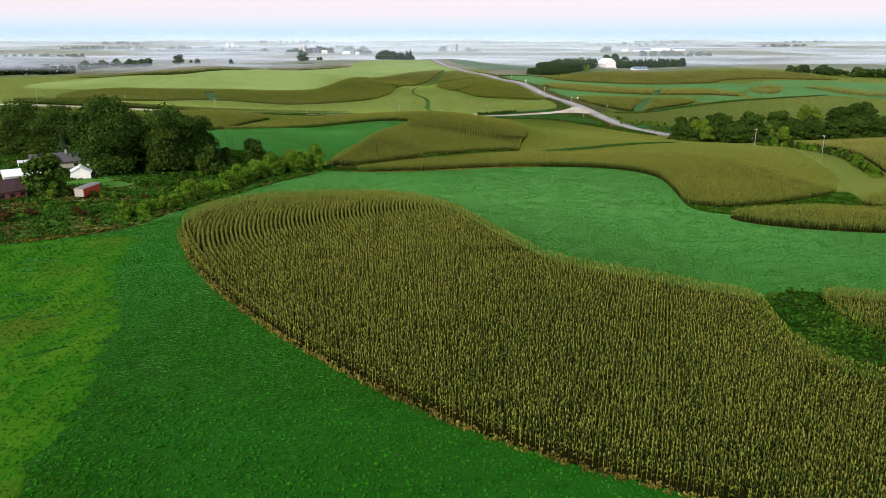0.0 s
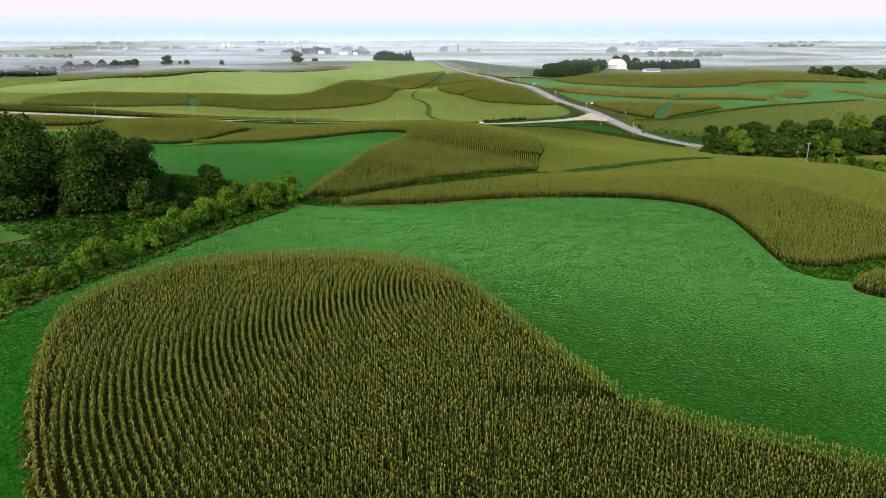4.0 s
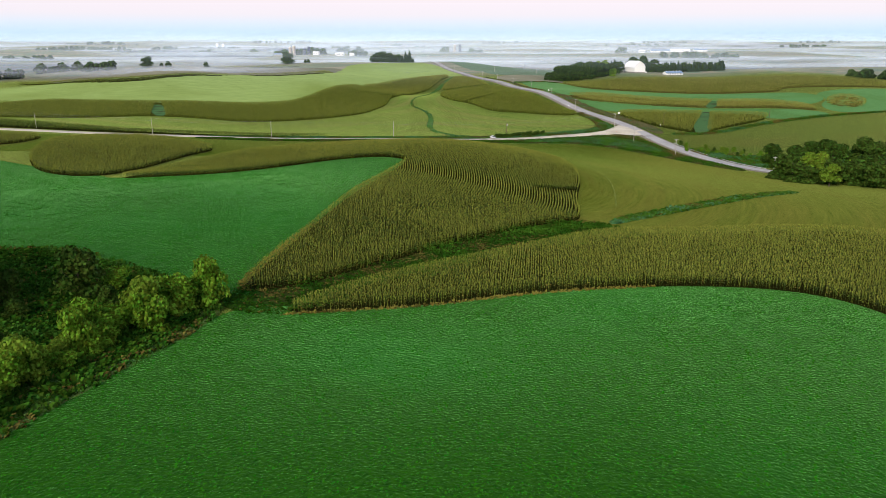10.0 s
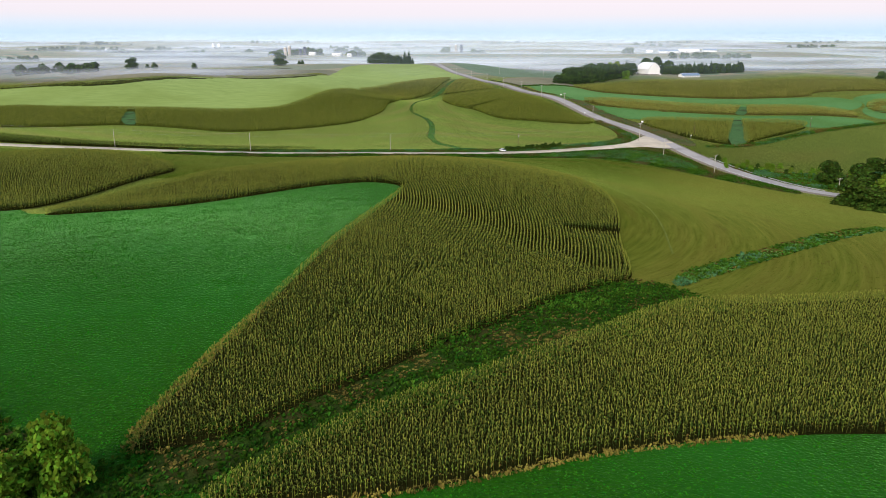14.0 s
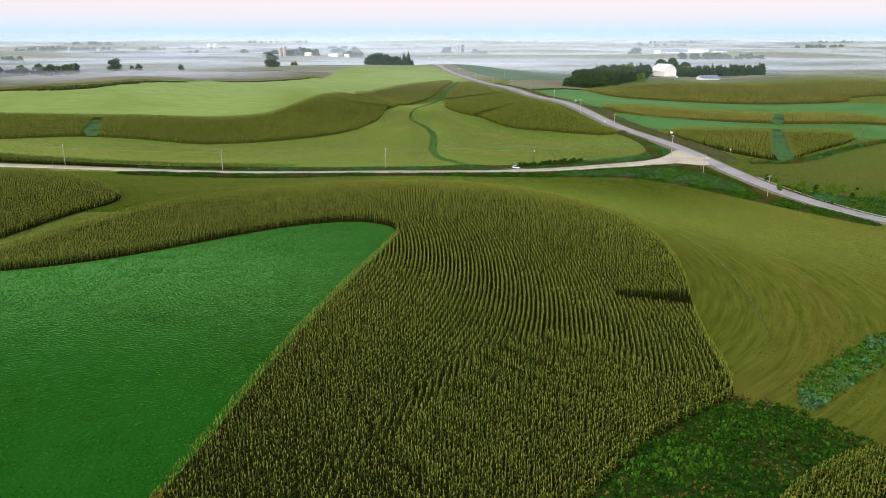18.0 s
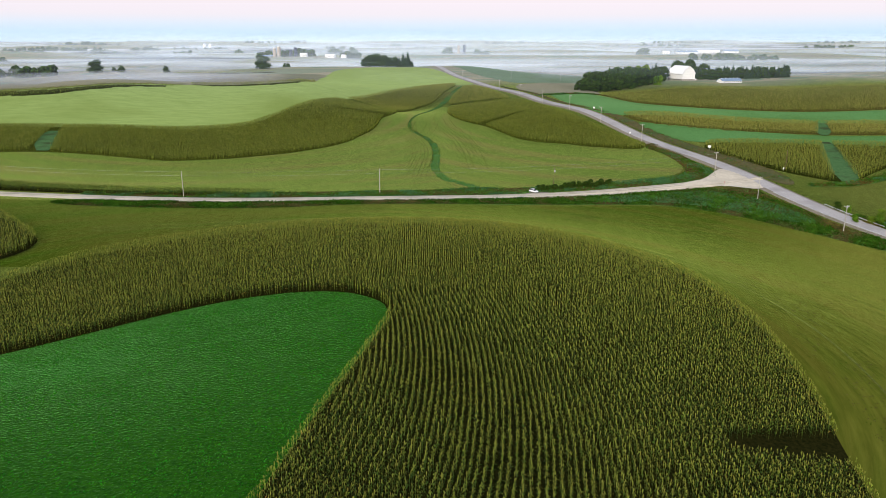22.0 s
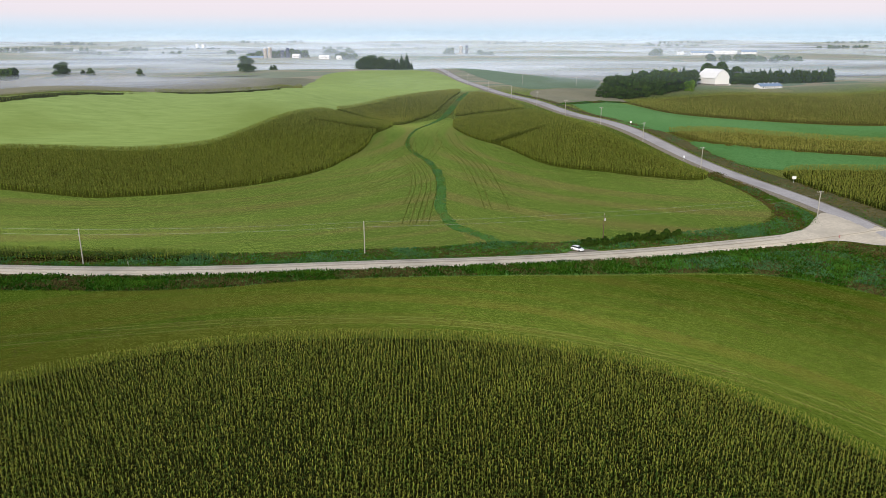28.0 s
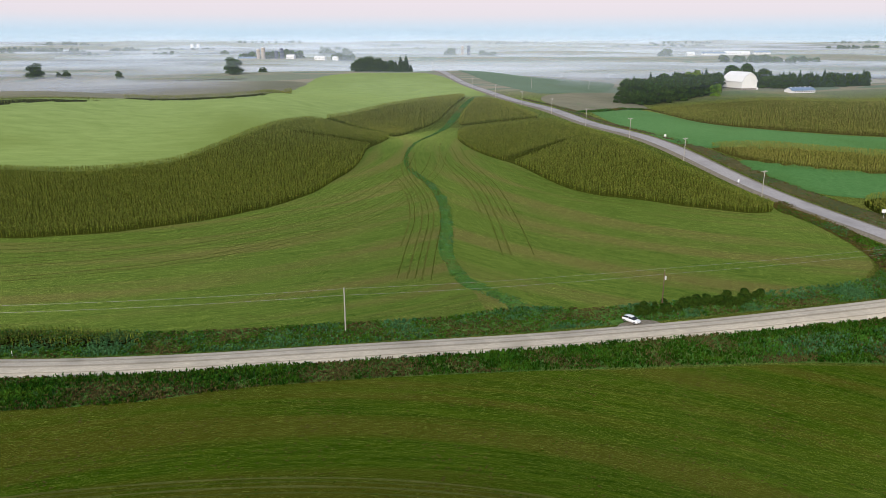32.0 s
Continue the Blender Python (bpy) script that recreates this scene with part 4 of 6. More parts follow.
corn_field(CORN_A, (62, 169), ROW, 0.47, 0, "tall olive-green corn with tan tassels and a dry orange edge", headland=lambda x, y: np.where(y > 168, 9.0, 1.9), ripeness=0.30, dry=0.8, crest=CORN_GOLD, drier=lambda x, y: np.clip((35 - x) / 60, 0, 0.45), gaps=[((8, 131.0), (25, 131.5), 2.6)], seed=11)
corn_field(CORN_A2, (150, -300), ROW, 0.5, 0, "olive-green corn beside a grassy notch", seed=12)
CORN_WEDGE = np.array([(-30, 277), (-12, 328), (-3, 345), (6, 362), (17, 372), (26.5, 381), (34, 373), (38.5, 363), (47, 359), (60, 355), (20, 310), (-20, 270)], float)
corn_field(CORN_B, (-160, 420), ROW, 0.52, 0, "tall olive-green corn in a horseshoe on a rise", headland=lambda x, y: np.where(inside(CORN_WEDGE, x, y), 50.0, 1.9), where=lambda x, y: y < 449 + 0.05 * x, ripeness=0.34, gaps=[((43, 401), (62, 401), 8.5)], seed=13)
corn_field(CORN_B, (-12, 440), ROW, 0.52, 0, "tall olive-green corn curving round the head of an alfalfa field", headland=lambda x, y: np.full(len(x), 1.9), where=lambda x, y: y >= 449 + 0.05 * x, ripeness=0.48, seed=28)
corn_field(CORN_C, (40, -420), ROW, 0.52, 0, "golden-olive corn strip along an alfalfa field", headland=lambda x, y: np.full(len(x), 4.5), ripeness=0.42, seed=14)
corn_field(CORN_C2, (40, -420), ROW, 0.8, 1, "short olive-green corn strip", seed=15)
corn_field(CORN_F, (260, 0), 1.2, 0.8, 1, "golden ripening corn beyond a field-edge hedge", seed=35, ripeness=0.75, leaf=CORN_RIPE)
corn_field(CORN_SE, (40, -420), 1.1, 0.7, 1, "small golden-olive corn strip", seed=36, ripeness=0.6)
corn_field(CORN_L, (-160, 330), 1.35, 0.66, 1, "olive-green corn on a knoll above the gravel road", ripeness=0.55, seed=16)
corn_field(CORN_L2, (-250, 0), 1.4, 1.2, 2, "far olive-green corn beside the gravel road", seed=17)
corn_field(CORN_VERGE, (-150, 0), 1.0, 0.9, 1, "dark green corn strip behind the roadside ditch", seed=18, ripeness=0.0, crest=CORN_GREEN)
corn_field(CORN_W, (-60, 200), 0.95, 0.62, 2, "long contour strip of olive-green corn on a hillside", seed=19, ripeness=0.5, crest=CORN_OLIVE,
           gaps=[((-64, 840), (-24, 830), 7.5), ((-211, 747), (-189, 680), 11.0), ((-62, 911), (-12, 869), 7.5)])
corn_field(CORN_W3, (-60, 200), 0.95, 0.62, 2, "pale olive-green corn strip above the brook", seed=20, ripeness=0.4)
corn_field(CORN_E, (60, 300), 0.95, 0.62, 2, "olive-green corn between the hay and the paved road", seed=21, crest=CORN_OLIVE, ripeness=0.45, gaps=[((70, 808), (39, 781), 8.5)])
corn_field(CORN_E2, (60, 300), 0.95, 0.62, 2, "pale olive corn beside the paved road", seed=22, ripeness=0.4)
corn_field(CORN_BARN, (250, 0), 1.4, 1.15, 2, "broad field of ripening corn below the white barn", seed=23, ripeness=0.6, leaf=CORN_RIPE, crest=CORN_OLIVE)
corn_field(CORN_S2, (200, 200), 1.05, 0.85, 2, "contour strip of ripening corn across the road", seed=24, ripeness=0.8, leaf=CORN_RIPE, gaps=[((256, 772), (236, 730), 8.5)])
corn_field(CORN_S3, (200, 200), 1.05, 0.85, 2, "contour strip of ripening corn beside the road", seed=25, ripeness=0.45, gaps=[((226, 712), (184, 616), 10.0)])
corn_field(CORN_PATCH, (250, 0), 1.4, 1.2, 2, "small rounded patch of ripening corn", seed=31, ripeness=0.8, leaf=CORN_RIPE)
corn_field(CORN_S4, (250, 0), 1.5, 1.3, 2, "far contour strip of ripening corn", seed=26, ripeness=0.8, leaf=CORN_RIPE)
corn_field(CORN_CREST, (-250, 300), 1.6, 1.3, 2, "dark line of corn along a hill crest", seed=27)
corn_field(CREST_EAST, (-250, 300), 1.4, 1.1, 2, "dark line of corn along a hill crest", seed=29)
corn_field(CREST_THIN, (-250, 300), 1.6, 1.3, 2, "thin dark line of corn on a far slope", seed=30)


# ---------------- roads ----------------
def ribbon(name, line, offsets, lifts, mat, label, category, ends=0.0):
    """A strip along a centre line, with a cross-section of offsets and heights above the land."""
    p = rounded(line, 3, closed=False)
    seg = np.hypot(*np.diff(p, axis=0).T)
    s = np.concatenate([[0], np.cumsum(seg)])
    q = np.arange(0, s[-1], 2.5)
    p = np.stack([np.interp(q, s, p[:, 0]), np.interp(q, s, p[:, 1])], 1)
    d = np.gradient(p, axis=0)
    d /= np.linalg.norm(d, axis=1)[:, None]
    nrm = np.stack([-d[:, 1], d[:, 0]], 1)
    mid = ground_z(p[:, 0], p[:, 1])
    rows = []
    for o, h in zip(offsets, lifts):
        xy = p + nrm * o
        rows.append(np.stack([xy[:, 0], xy[:, 1], np.maximum(mid * 0.7 + 0.3 * ground_z(xy[:, 0], xy[:, 1]), ground_z(xy[:, 0], xy[:, 1])) + h], 1) if h > -0.2
                    else np.stack([xy[:, 0], xy[:, 1], ground_z(xy[:, 0], xy[:, 1]) + h], 1))
    v = np.stack(rows, 1)
    n, k = v.shape[:2]
    i, j = np.meshgrid(np.arange(n - 1), np.arange(k - 1), indexing="ij")
    a = (i * k + j).ravel()
    ob = new(name, np_mesh(name, v.reshape(-1, 3), np.stack([a, a + 1, a + k + 1, a + k], 1), [mat], flat=False))
    return tagged(ob, label, category, kind="structure")


GRAVEL_LINE = [(-600, 618), (-400, 606), (-266, 598), (-190, 592), (-125, 584), (-77, 583), (-47, 585.5), (-16, 591.5), (18, 598.5), (48, 605.5), (85, 611.5), (115, 615), (134, 619), (148, 624)]
MAIN_LINE = [(-40, 1545), (-1, 1347), (49, 1097), (88, 902), (127, 707), (138, 652), (146, 615), (155, 580), (163, 550), (172, 522), (184, 506), (205, 494), (250, 484), (420, 470)]


def main_x(y):
    """Where the paved road crosses a given y, north of its bend."""
    p = rounded(MAIN_LINE, 3, closed=False)[::-1]
    return float(np.interp(y, p[:, 1], p[:, 0]))


ribbon("gravel_road", GRAVEL_LINE, [-4.6, -3.6, 0, 3.6, 4.6], [-0.25, 0.30, 0.42, 0.30, -0.25], GRAVEL, "pale crushed-limestone gravel road with wheel tracks", "road")
for a, b in ((-3.1, -2.7), (-0.5, 0.3), (1.9, 2.5)):
    ribbon("gravel_ridge", GRAVEL_LINE, [a, b], [0.436 - abs(a) / 30, 0.436 - abs(b) / 30], GRAVEL_LOOSE, "low tan ridge of loose gravel between wheel tracks", "road")
ribbon("road_shoulder", MAIN_LINE, [-6.5, -4.8, -3.4, 0, 3.4, 4.8, 6.5], [-0.25, 0.26, 0.34, 0.4, 0.34, 0.26, -0.25], SHOULDER, "gravel shoulder of the paved road", "shoulder")
ribbon("paved_road", MAIN_LINE, [-3.5, 0, 3.5], [0.40, 0.47, 0.40], ASPHALT, "worn grey two-lane paved road", "road")
# the flared mouth of the gravel road
sheet("road_mouth", [(112, 611.5), (128, 613), (141, 606), (146, 612), (139, 640), (131, 632), (124, 622.5), (112, 618)], 1.0, 0.5, GRAVEL, "widening gravel mouth where two roads meet", "road")



def tracks(name, lines, width, lift, mat, label):
    """Narrow wheel or mower tracks lying on the hay, joined."""
    V, F, base = [], [], 0
    for line in lines:
        p = rounded(line, 3, closed=False)
        d = np.gradient(p, axis=0)
        d /= np.linalg.norm(d, axis=1)[:, None] + 1e-9
        nrm = np.stack([-d[:, 1], d[:, 0]], 1)
        wob = (width / 2 * (1 + 0.35 * np.sin(np.arange(len(p)) * 1.7)))[:, None]
        for k, q in enumerate((p + nrm * wob, p - nrm * wob)):
            V.append(np.stack([q[:, 0], q[:, 1], ground_z(q[:, 0], q[:, 1]) + lift], 1))
        n = len(p)
        i = np.arange(n - 1) + base
        F.append(np.stack([i, i + 1, i + n + 1, i + n], 1))
        base += 2 * n
    return tagged(new(name, np_mesh(name, np.vstack(V), np.vstack(F), [mat])), label, "tracks", kind="stuff")


def offset_line(line, d):
    p = np.asarray(line, float)
    g = np.gradient(p, axis=0)
    g /= np.linalg.norm(g, axis=1)[:, None]
    return p + np.stack([-g[:, 1], g[:, 0]], 1) * d


rm = random.Random(9)
HAY_WEST = [(-170, 672), (-125, 666), (-95, 673), (-72, 685), (-52, 703), (-38, 728), (-30, 752), (-22, 785), (-19, 822), (-12, 850)]
HAY_BROOK = [(-8, 640), (-6, 668), (-3, 700), (-5, 735), (-12, 770), (-13, 805), (-8, 835)]
HAY_EAST = [(22, 660), (22, 700), (20, 745), (12, 790), (10, 830), (14, 860)]
HAY_EAST2 = [(112, 680), (88, 694), (62, 713), (48, 738), (36, 774), (24, 810), (16, 846)]
HAY_SOUTH = [(-130, 505), (-95, 522), (-62, 533), (-32, 538), (0, 537), (30, 528), (58, 512), (76, 484), (80, 450), (76, 418), (68, 385)]
marks = []
for line, n, gap in ((HAY_WEST, 9, -4.2), (HAY_BROOK, 6, -2.1), (HAY_EAST, 6, -2.2), (HAY_EAST2, 6, -4.0), (HAY_SOUTH, 5, 1.4)):
    for k in range(n):
        base_line = offset_line(line, gap * (k + rm.uniform(-0.2, 0.2)))
        a, b = sorted((rm.uniform(0, 0.35), rm.uniform(0.55, 1.0)))
        m = len(base_line)
        piece = base_line[int(a * m):max(int(a * m) + 3, int(math.ceil(b * m)))]
        if len(piece) > 2:
            marks.append(piece)
tracks("mower_tracks", marks[::2], 0.32, 0.12, HAY_TRACK, "faint brown mower tracks curving through the hay")
tracks("mower_swaths", marks[1::2], 0.5, 0.115, SWATH, "faint paler mower swaths curving through the hay")

# ---------------- grasses ----------------
def tuft_template(rs, blades, spread, mat):
    v, f, m = [], [], []
    for i in range(blades):
        a = rs.uniform(0, 6.283)
        c, s = math.cos(a), math.sin(a)
        r, w, h = spread * rs.uniform(0.3, 1.0), rs.uniform(0.22, 0.36), rs.uniform(0.6, 1.0)
        b = len(v)
        v += [(-s * w * 0.4, c * w * 0.4, 0), (r * c + s * w, r * s - c * w, h), (r * c - s * w, r * s + c * w, h * 0.9)]
        f += [(b, b + 1, b + 2)]
        m += [mat]
    return np.array(v), np.array(f), np.array(m)


def tufts(name, poly, density, size, tall, mats, label, category, seed, weights=None, clear=False, base=0.0):
    poly = rounded(poly, 2)
    if len(mats) > 1:
        x, y, rs = scatter(poly, density, seed)
    else:
        # an even stand: one plant near each point of a grid
        rs, d = np.random.RandomState(seed), density ** -0.5
        lo, hi = poly.min(0), poly.max(0)
        gx, gy = np.meshgrid(np.arange(lo[0], hi[0], d), np.arange(lo[1], hi[1], d))
        x, y = gx.ravel() + rs.uniform(-0.45, 0.45, gx.size) * d, gy.ravel() + rs.uniform(-0.45, 0.45, gx.size) * d
        k = inside(poly, x, y)
        x, y = x[k], y[k]
    k = np.hypot((x - 48) / 5.5, (y - 610) / 3.2) > 1
    x, y = x[k], y[k]
    for other in CORN_NEAR if clear else ():
        k = ~inside(rounded(other, 2), x, y)
        x, y = x[k], y[k]
    temps = [tuft_template(rs, 4, 0.9, i % len(mats)) for i in range(2 * len(mats))]
    n = len(x)
    patch = (0.3 if len(mats) == 1 else 1.0) * np.array([noise.noise((a * 0.09, b * 0.09, seed)) for a, b in zip(x, y)])
    w = np.cumsum(weights or [1 / len(mats)] * len(mats))
    pick = np.searchsorted(w / w[-1], np.clip(0.5 + patch * 1.05 + rs.normal(0, 0.22, n), 0, 0.999))
    pick = pick + len(mats) * rs.randint(0, 2, n)
    sz = rs.uniform(0.6, 1.3, n)
    V, F, M, _ = plant_many(temps, x, y, ground_z(x, y) + base, rs.uniform(0, 6.28, n), size * sz, tall * sz * (1 + 0.5 * patch), pick)
    return tagged(new(name, np_mesh(name, V, F, mats, M)), label, category, kind="stuff")


tufts("alfalfa_plants", GREEN_SW, 3.6, 0.33, 0.28, [ALFALFA_TUFT], "knee-high bright green alfalfa plants", "crop", 31, clear=True, base=0.12)
tufts("alfalfa_plants", GREEN_MID, 2.6, 0.33, 0.19, [ALFALFA_TUFT], "knee-high bright green alfalfa plants", "crop", 32, clear=True, base=0.12)
tufts("alfalfa_plants", GREEN_WEST, 2.4, 0.33, 0.19, [ALFALFA_TUFT], "knee-high deep green alfalfa plants", "crop", 33, clear=True, base=0.12)
NEAR_HAY = [(-150, 500), (-110, 480), (-70, 515), (-20, 530), (30, 525), (64, 490), (72, 440), (60, 380), (56, 352), (110, 300), (170, 300), (175, 420), (160, 500), (125, 566), (85, 594), (18, 588), (-47, 574), (-150, 572)]
tufts("hay_stubble", NEAR_HAY, 0.7, 0.3, 0.04, [STUBBLE_BROWN, STUBBLE_GREEN], "short green and brown stubble of mown hay", "stubble", 46, [0.35, 0.65], clear=True, base=0.11)
tufts("hay_stubble", [(-160, 602), (-40, 605), (20, 608), (120, 634), (126, 690), (90, 704), (50, 752), (22, 820), (-6, 800), (-28, 765), (-50, 722), (-84, 696), (-160, 685)], 0.6, 0.3, 0.04, [STUBBLE_BROWN, STUBBLE_GREEN],
      "short green and brown stubble of mown hay", "stubble", 47, [0.35, 0.65], base=0.11)
MIXED = [TUFT_DRY, TUFT_GREEN, TUFT_TEAL]


def edge_strip(line, inner, outer):
    """A narrow closed strip along a line, from one offset to another."""
    return [tuple(v) for v in offset_line(line, inner)] + [tuple(v) for v in offset_line(line, outer)[::-1]]


for k, (line, wide, words) in enumerate(((CORN_A[0:11], 0.8, "straw-coloured dry grass along the foot of the corn"), (CORN_C[0:6], 0.9, "orange dry grass along the foot of the corn"),
                                         (CORN_B[-2:] + CORN_B[0:2], 1.2, "tan dry grass at the tip of a corn field"))):
    tufts("edge_grass", edge_strip(line, -wide, 0.5), 7.0, 0.34, 0.5, [TUFT_STRAW, TUFT_DRY], words, "grass", 60 + k, [0.7, 0.3], base=0.1)
tufts("ditch_weeds", NOTCH, 2.5, 0.8, 0.8, [SCRUB_TUFT, TUFT_GREEN], "dark rank grass in a notch", "grass", 42)
tufts("ditch_weeds", GULLY_C, 2.0, 0.8, 0.8, [SCRUB_TUFT, TUFT_GREEN], "dark rank grass between corn strips", "grass", 43, clear=True)
# mostly dark tufts, to match the shade coloured into the sheet below
tufts("ditch_weeds", GULLY, 3.0, 0.6, 0.55, [TUFT_DRY, SCRUB_TUFT, TUFT_GREEN], "dark green and brown weeds in the waterway", "grass", 34, [0.14, 0.74, 0.12])
tufts("ditch_weeds", GULLY_EAST, 2.5, 0.7, 0.55, MIXED, "green sedge in a waterway", "grass", 35, [0.15, 0.72, 0.13])
tufts("ditch_weeds", BROOK, 3.2, 0.42, 0.22, [TUFT_DRY, TUFT_BRIGHT, TUFT_TEAL], "teal sedge and brown weeds along the brook", "grass", 36, [0.20, 0.36, 0.44])
tufts("ditch_weeds", DITCH_SOUTH, 6.0, 0.38, 0.7, [TUFT_RUST, SCRUB_TUFT, TUFT_GREEN], "tall green grass and rusty weeds in the ditch", "grass", 37, [0.34, 0.42, 0.24])
tufts("ditch_weeds", [(66, 592), (95, 594), (120, 580), (139, 562), (146, 568), (136, 596), (120, 606), (90, 603), (66, 600)], 4.0, 0.4, 0.85, [TUFT_TEAL, TUFT_BRIGHT], "lush teal-green grass in the ditch by the junction", "grass", 51, [0.65, 0.35])
tufts("ditch_weeds", [(80, 619), (120, 624), (124, 632), (100, 627), (80, 626)], 4.0, 0.4, 0.75, [TUFT_TEAL, TUFT_BRIGHT], "lush teal-green grass beside the gravel road", "grass", 52, [0.7, 0.3])
tufts("ditch_weeds", DITCH_NORTH, 5.5, 0.42, 0.55, [TUFT_RUST, TUFT_GREEN, TUFT_TEAL], "teal sedge and rusty weeds on the verge", "grass", 38, [0.30, 0.35, 0.35])
tufts("ditch_weeds", VERGE_EAST, 1.3, 0.45, 0.35, MIXED, "brown and green weeds on the verge", "grass", 39, [0.7, 0.27, 0.03])
RUST = [TUFT_DRY, TUFT_RUST, TUFT_GREEN]
tufts("bank_weeds", BANK, 4.0, 0.6, 0.6, RUST, "rusty brown weeds on a road bank", "weeds", 48, [0.4, 0.4, 0.2])
tufts("bank_weeds", BANK_WEST, 4.0, 0.6, 0.6, RUST, "rusty brown weeds on a road bank", "weeds", 49, [0.4, 0.4, 0.2])
tufts("fence_weeds", FENCE_STRIP, 2.0, 0.8, 1.0, MIXED, "dark weeds along a fence line", "weeds", 44, [0.2, 0.75, 0.05])
tufts("edge_weeds", ROAD_EDGE, 2.0, 0.8, 1.0, MIXED, "dark weeds along a field edge", "weeds", 45, [0.2, 0.75, 0.05])
tufts("scrub_weeds", SCRUB, 2.8, 0.7, 0.8, [TUFT_DRY, SCRUB_TUFT, TUFT_GREEN, TUFT_BRIGHT], "rank green weeds with brown patches", "weeds", 40, [0.24, 0.22, 0.30, 0.24])
tufts("edge_grass", [(-84, 138), (-77, 140), (-72, 143), (-64, 152), (-59, 165), (-61, 167), (-66, 155), (-73, 146.5), (-78, 143.5), (-85, 141)], 5.0, 0.5, 0.55, [TUFT_STRAW, TUFT_DRY], "golden dry grass between scrub and alfalfa", "grass", 64, [0.7, 0.3])
sheet("farmyard_lawn", [(-104, 200), (-98, 212), (-89, 226), (-82, 216), (-80, 206), (-90, 194)], 1.5, 0.62, LAWN, "light green mown lawn by a grain wagon", "lawn", 0.03)
tufts("scrub_weeds", SCRUB_NORTH, 2.2, 0.9, 0.9, [SCRUB_TUFT, TUFT_GREEN], "dark rank weeds behind the hedgerow", "weeds", 50, [0.7, 0.3])
tufts("creek_weeds", CREEK_EAST, 2.0, 0.9, 1.1, MIXED, "rank weeds on the creek bank", "weeds", 41, [0.2, 0.7, 0.1])


# ---------------- trees and shrubs ----------------
def crown_mesh(name, seed, lobes, radius, height, cards, size, mat, low=0.25, narrow=False):
    """A crown of many leaf sprays on uneven lobes, with gaps between them."""
    rs = np.random.RandomState(seed)
    C = []
    for i in range(lobes):
        a, t = rs.uniform(0, 6.283), rs.uniform(0, 1)
        rr = radius * (0.62 * math.sqrt(rs.uniform(0.05, 1))) * (1 - 0.55 * t)
        C.append((rr * math.cos(a), rr * math.sin(a), height * (low + 0.16 + (0.84 - low - 0.16) * t), radius * rs.uniform(0.34, 0.52)))
    C.append((0, 0, height * 0.62, radius * 0.5))
    C = np.array(C)
    w = C[:, 3] ** 2
    k = rs.choice(len(C), cards, p=w / w.sum())
    d = rs.normal(size=(cards, 3))
    d /= np.linalg.norm(d, axis=1)[:, None]
    d[:, 2] = np.where(d[:, 2] < -0.3, -d[:, 2] * 0.5, d[:, 2])
    bumpy = rs.uniform(0.72, 1.06, cards)
    p = C[k, :3] + d * (C[k, 3] * bumpy)[:, None] * np.array([1, 1, 0.85])
    nrm = d + rs.normal(0, 0.45, (cards, 3))
    nrm /= np.linalg.norm(nrm, axis=1)[:, None]
    u = np.cross(nrm, rs.normal(size=(cards, 3)))
    u /= np.linalg.norm(u, axis=1)[:, None]
    v = np.cross(nrm, u)
    s = (size * rs.uniform(0.6, 1.3, cards))[:, None]
    bend = nrm * s * 0.25
    V = np.stack([p - u * s * 0.5, p + v * s * 0.38 + bend, p + u * s * 0.6, p - v * s * 0.38 - bend], 1).reshape(-1, 3)
    F = np.arange(cards * 4).reshape(-1, 4)
    return (V, F) if mat is None else np_mesh(name, V, F, [mat])


def trunk_mesh(name, seed, height, r, limbs, reach, low=0.3):
    rs = np.random.RandomState(seed)
    bm = tube((0, 0, -0.3), (0.1, 0.05, height * 0.5), r, r * 0.62, 8)
    tube((0.1, 0.05, height * 0.5), (0.2, 0.0, height * 0.85), r * 0.62, r * 0.15, 6, bm)
    for i in range(limbs):
        a, z = i * 2.4 + rs.uniform(0, 0.8), height * rs.uniform(low, 0.6)
        q = Vector((reach * math.cos(a) * 0.6, reach * math.sin(a) * 0.6, z + height * 0.2))
        tube((0.06, 0.03, z), q, r * 0.38, r * 0.2, 6, bm)
        tube(q, q + Vector((reach * math.cos(a) * 0.25, reach * math.sin(a) * 0.25, height * 0.12)), r * 0.2, r * 0.07, 5, bm)
    me = bpy.data.meshes.new(name)
    bm.to_mesh(me)
    bm.free()
    me.materials.append(BARK)
    return me


def tree_kind(name, seed, radius, height, cards, size, mat, trunk_r=0.3, lobes=11, low=0.2, limbs=6):
    return (name, trunk_mesh("trunk", seed, height * 0.9, trunk_r, limbs, radius * 0.62), crown_mesh("crown", seed + 1, lobes, radius, height, cards, size, mat, low))


def stand(kind, x, y, scale, label, category="tree", group="", tall=1.0, sink=0.0, yaw=None):
    """One tree or shrub of a kind, with its trunk and crown, on the land."""
    name, tm, cm = kind
    t = thing(name, label, category, group)
    t.matrix_world = Matrix.Translation((x, y, gz(x, y) - sink)) @ Matrix.Rotation((x * 1.7 + y * 0.9) % 6.28 if yaw is None else yaw, 4, "Z") @ Matrix.Diagonal((scale, scale, scale * tall, 1))
    a, b = new("trunk", tm), new("crown", cm)
    a.parent = b.parent = t
    return t


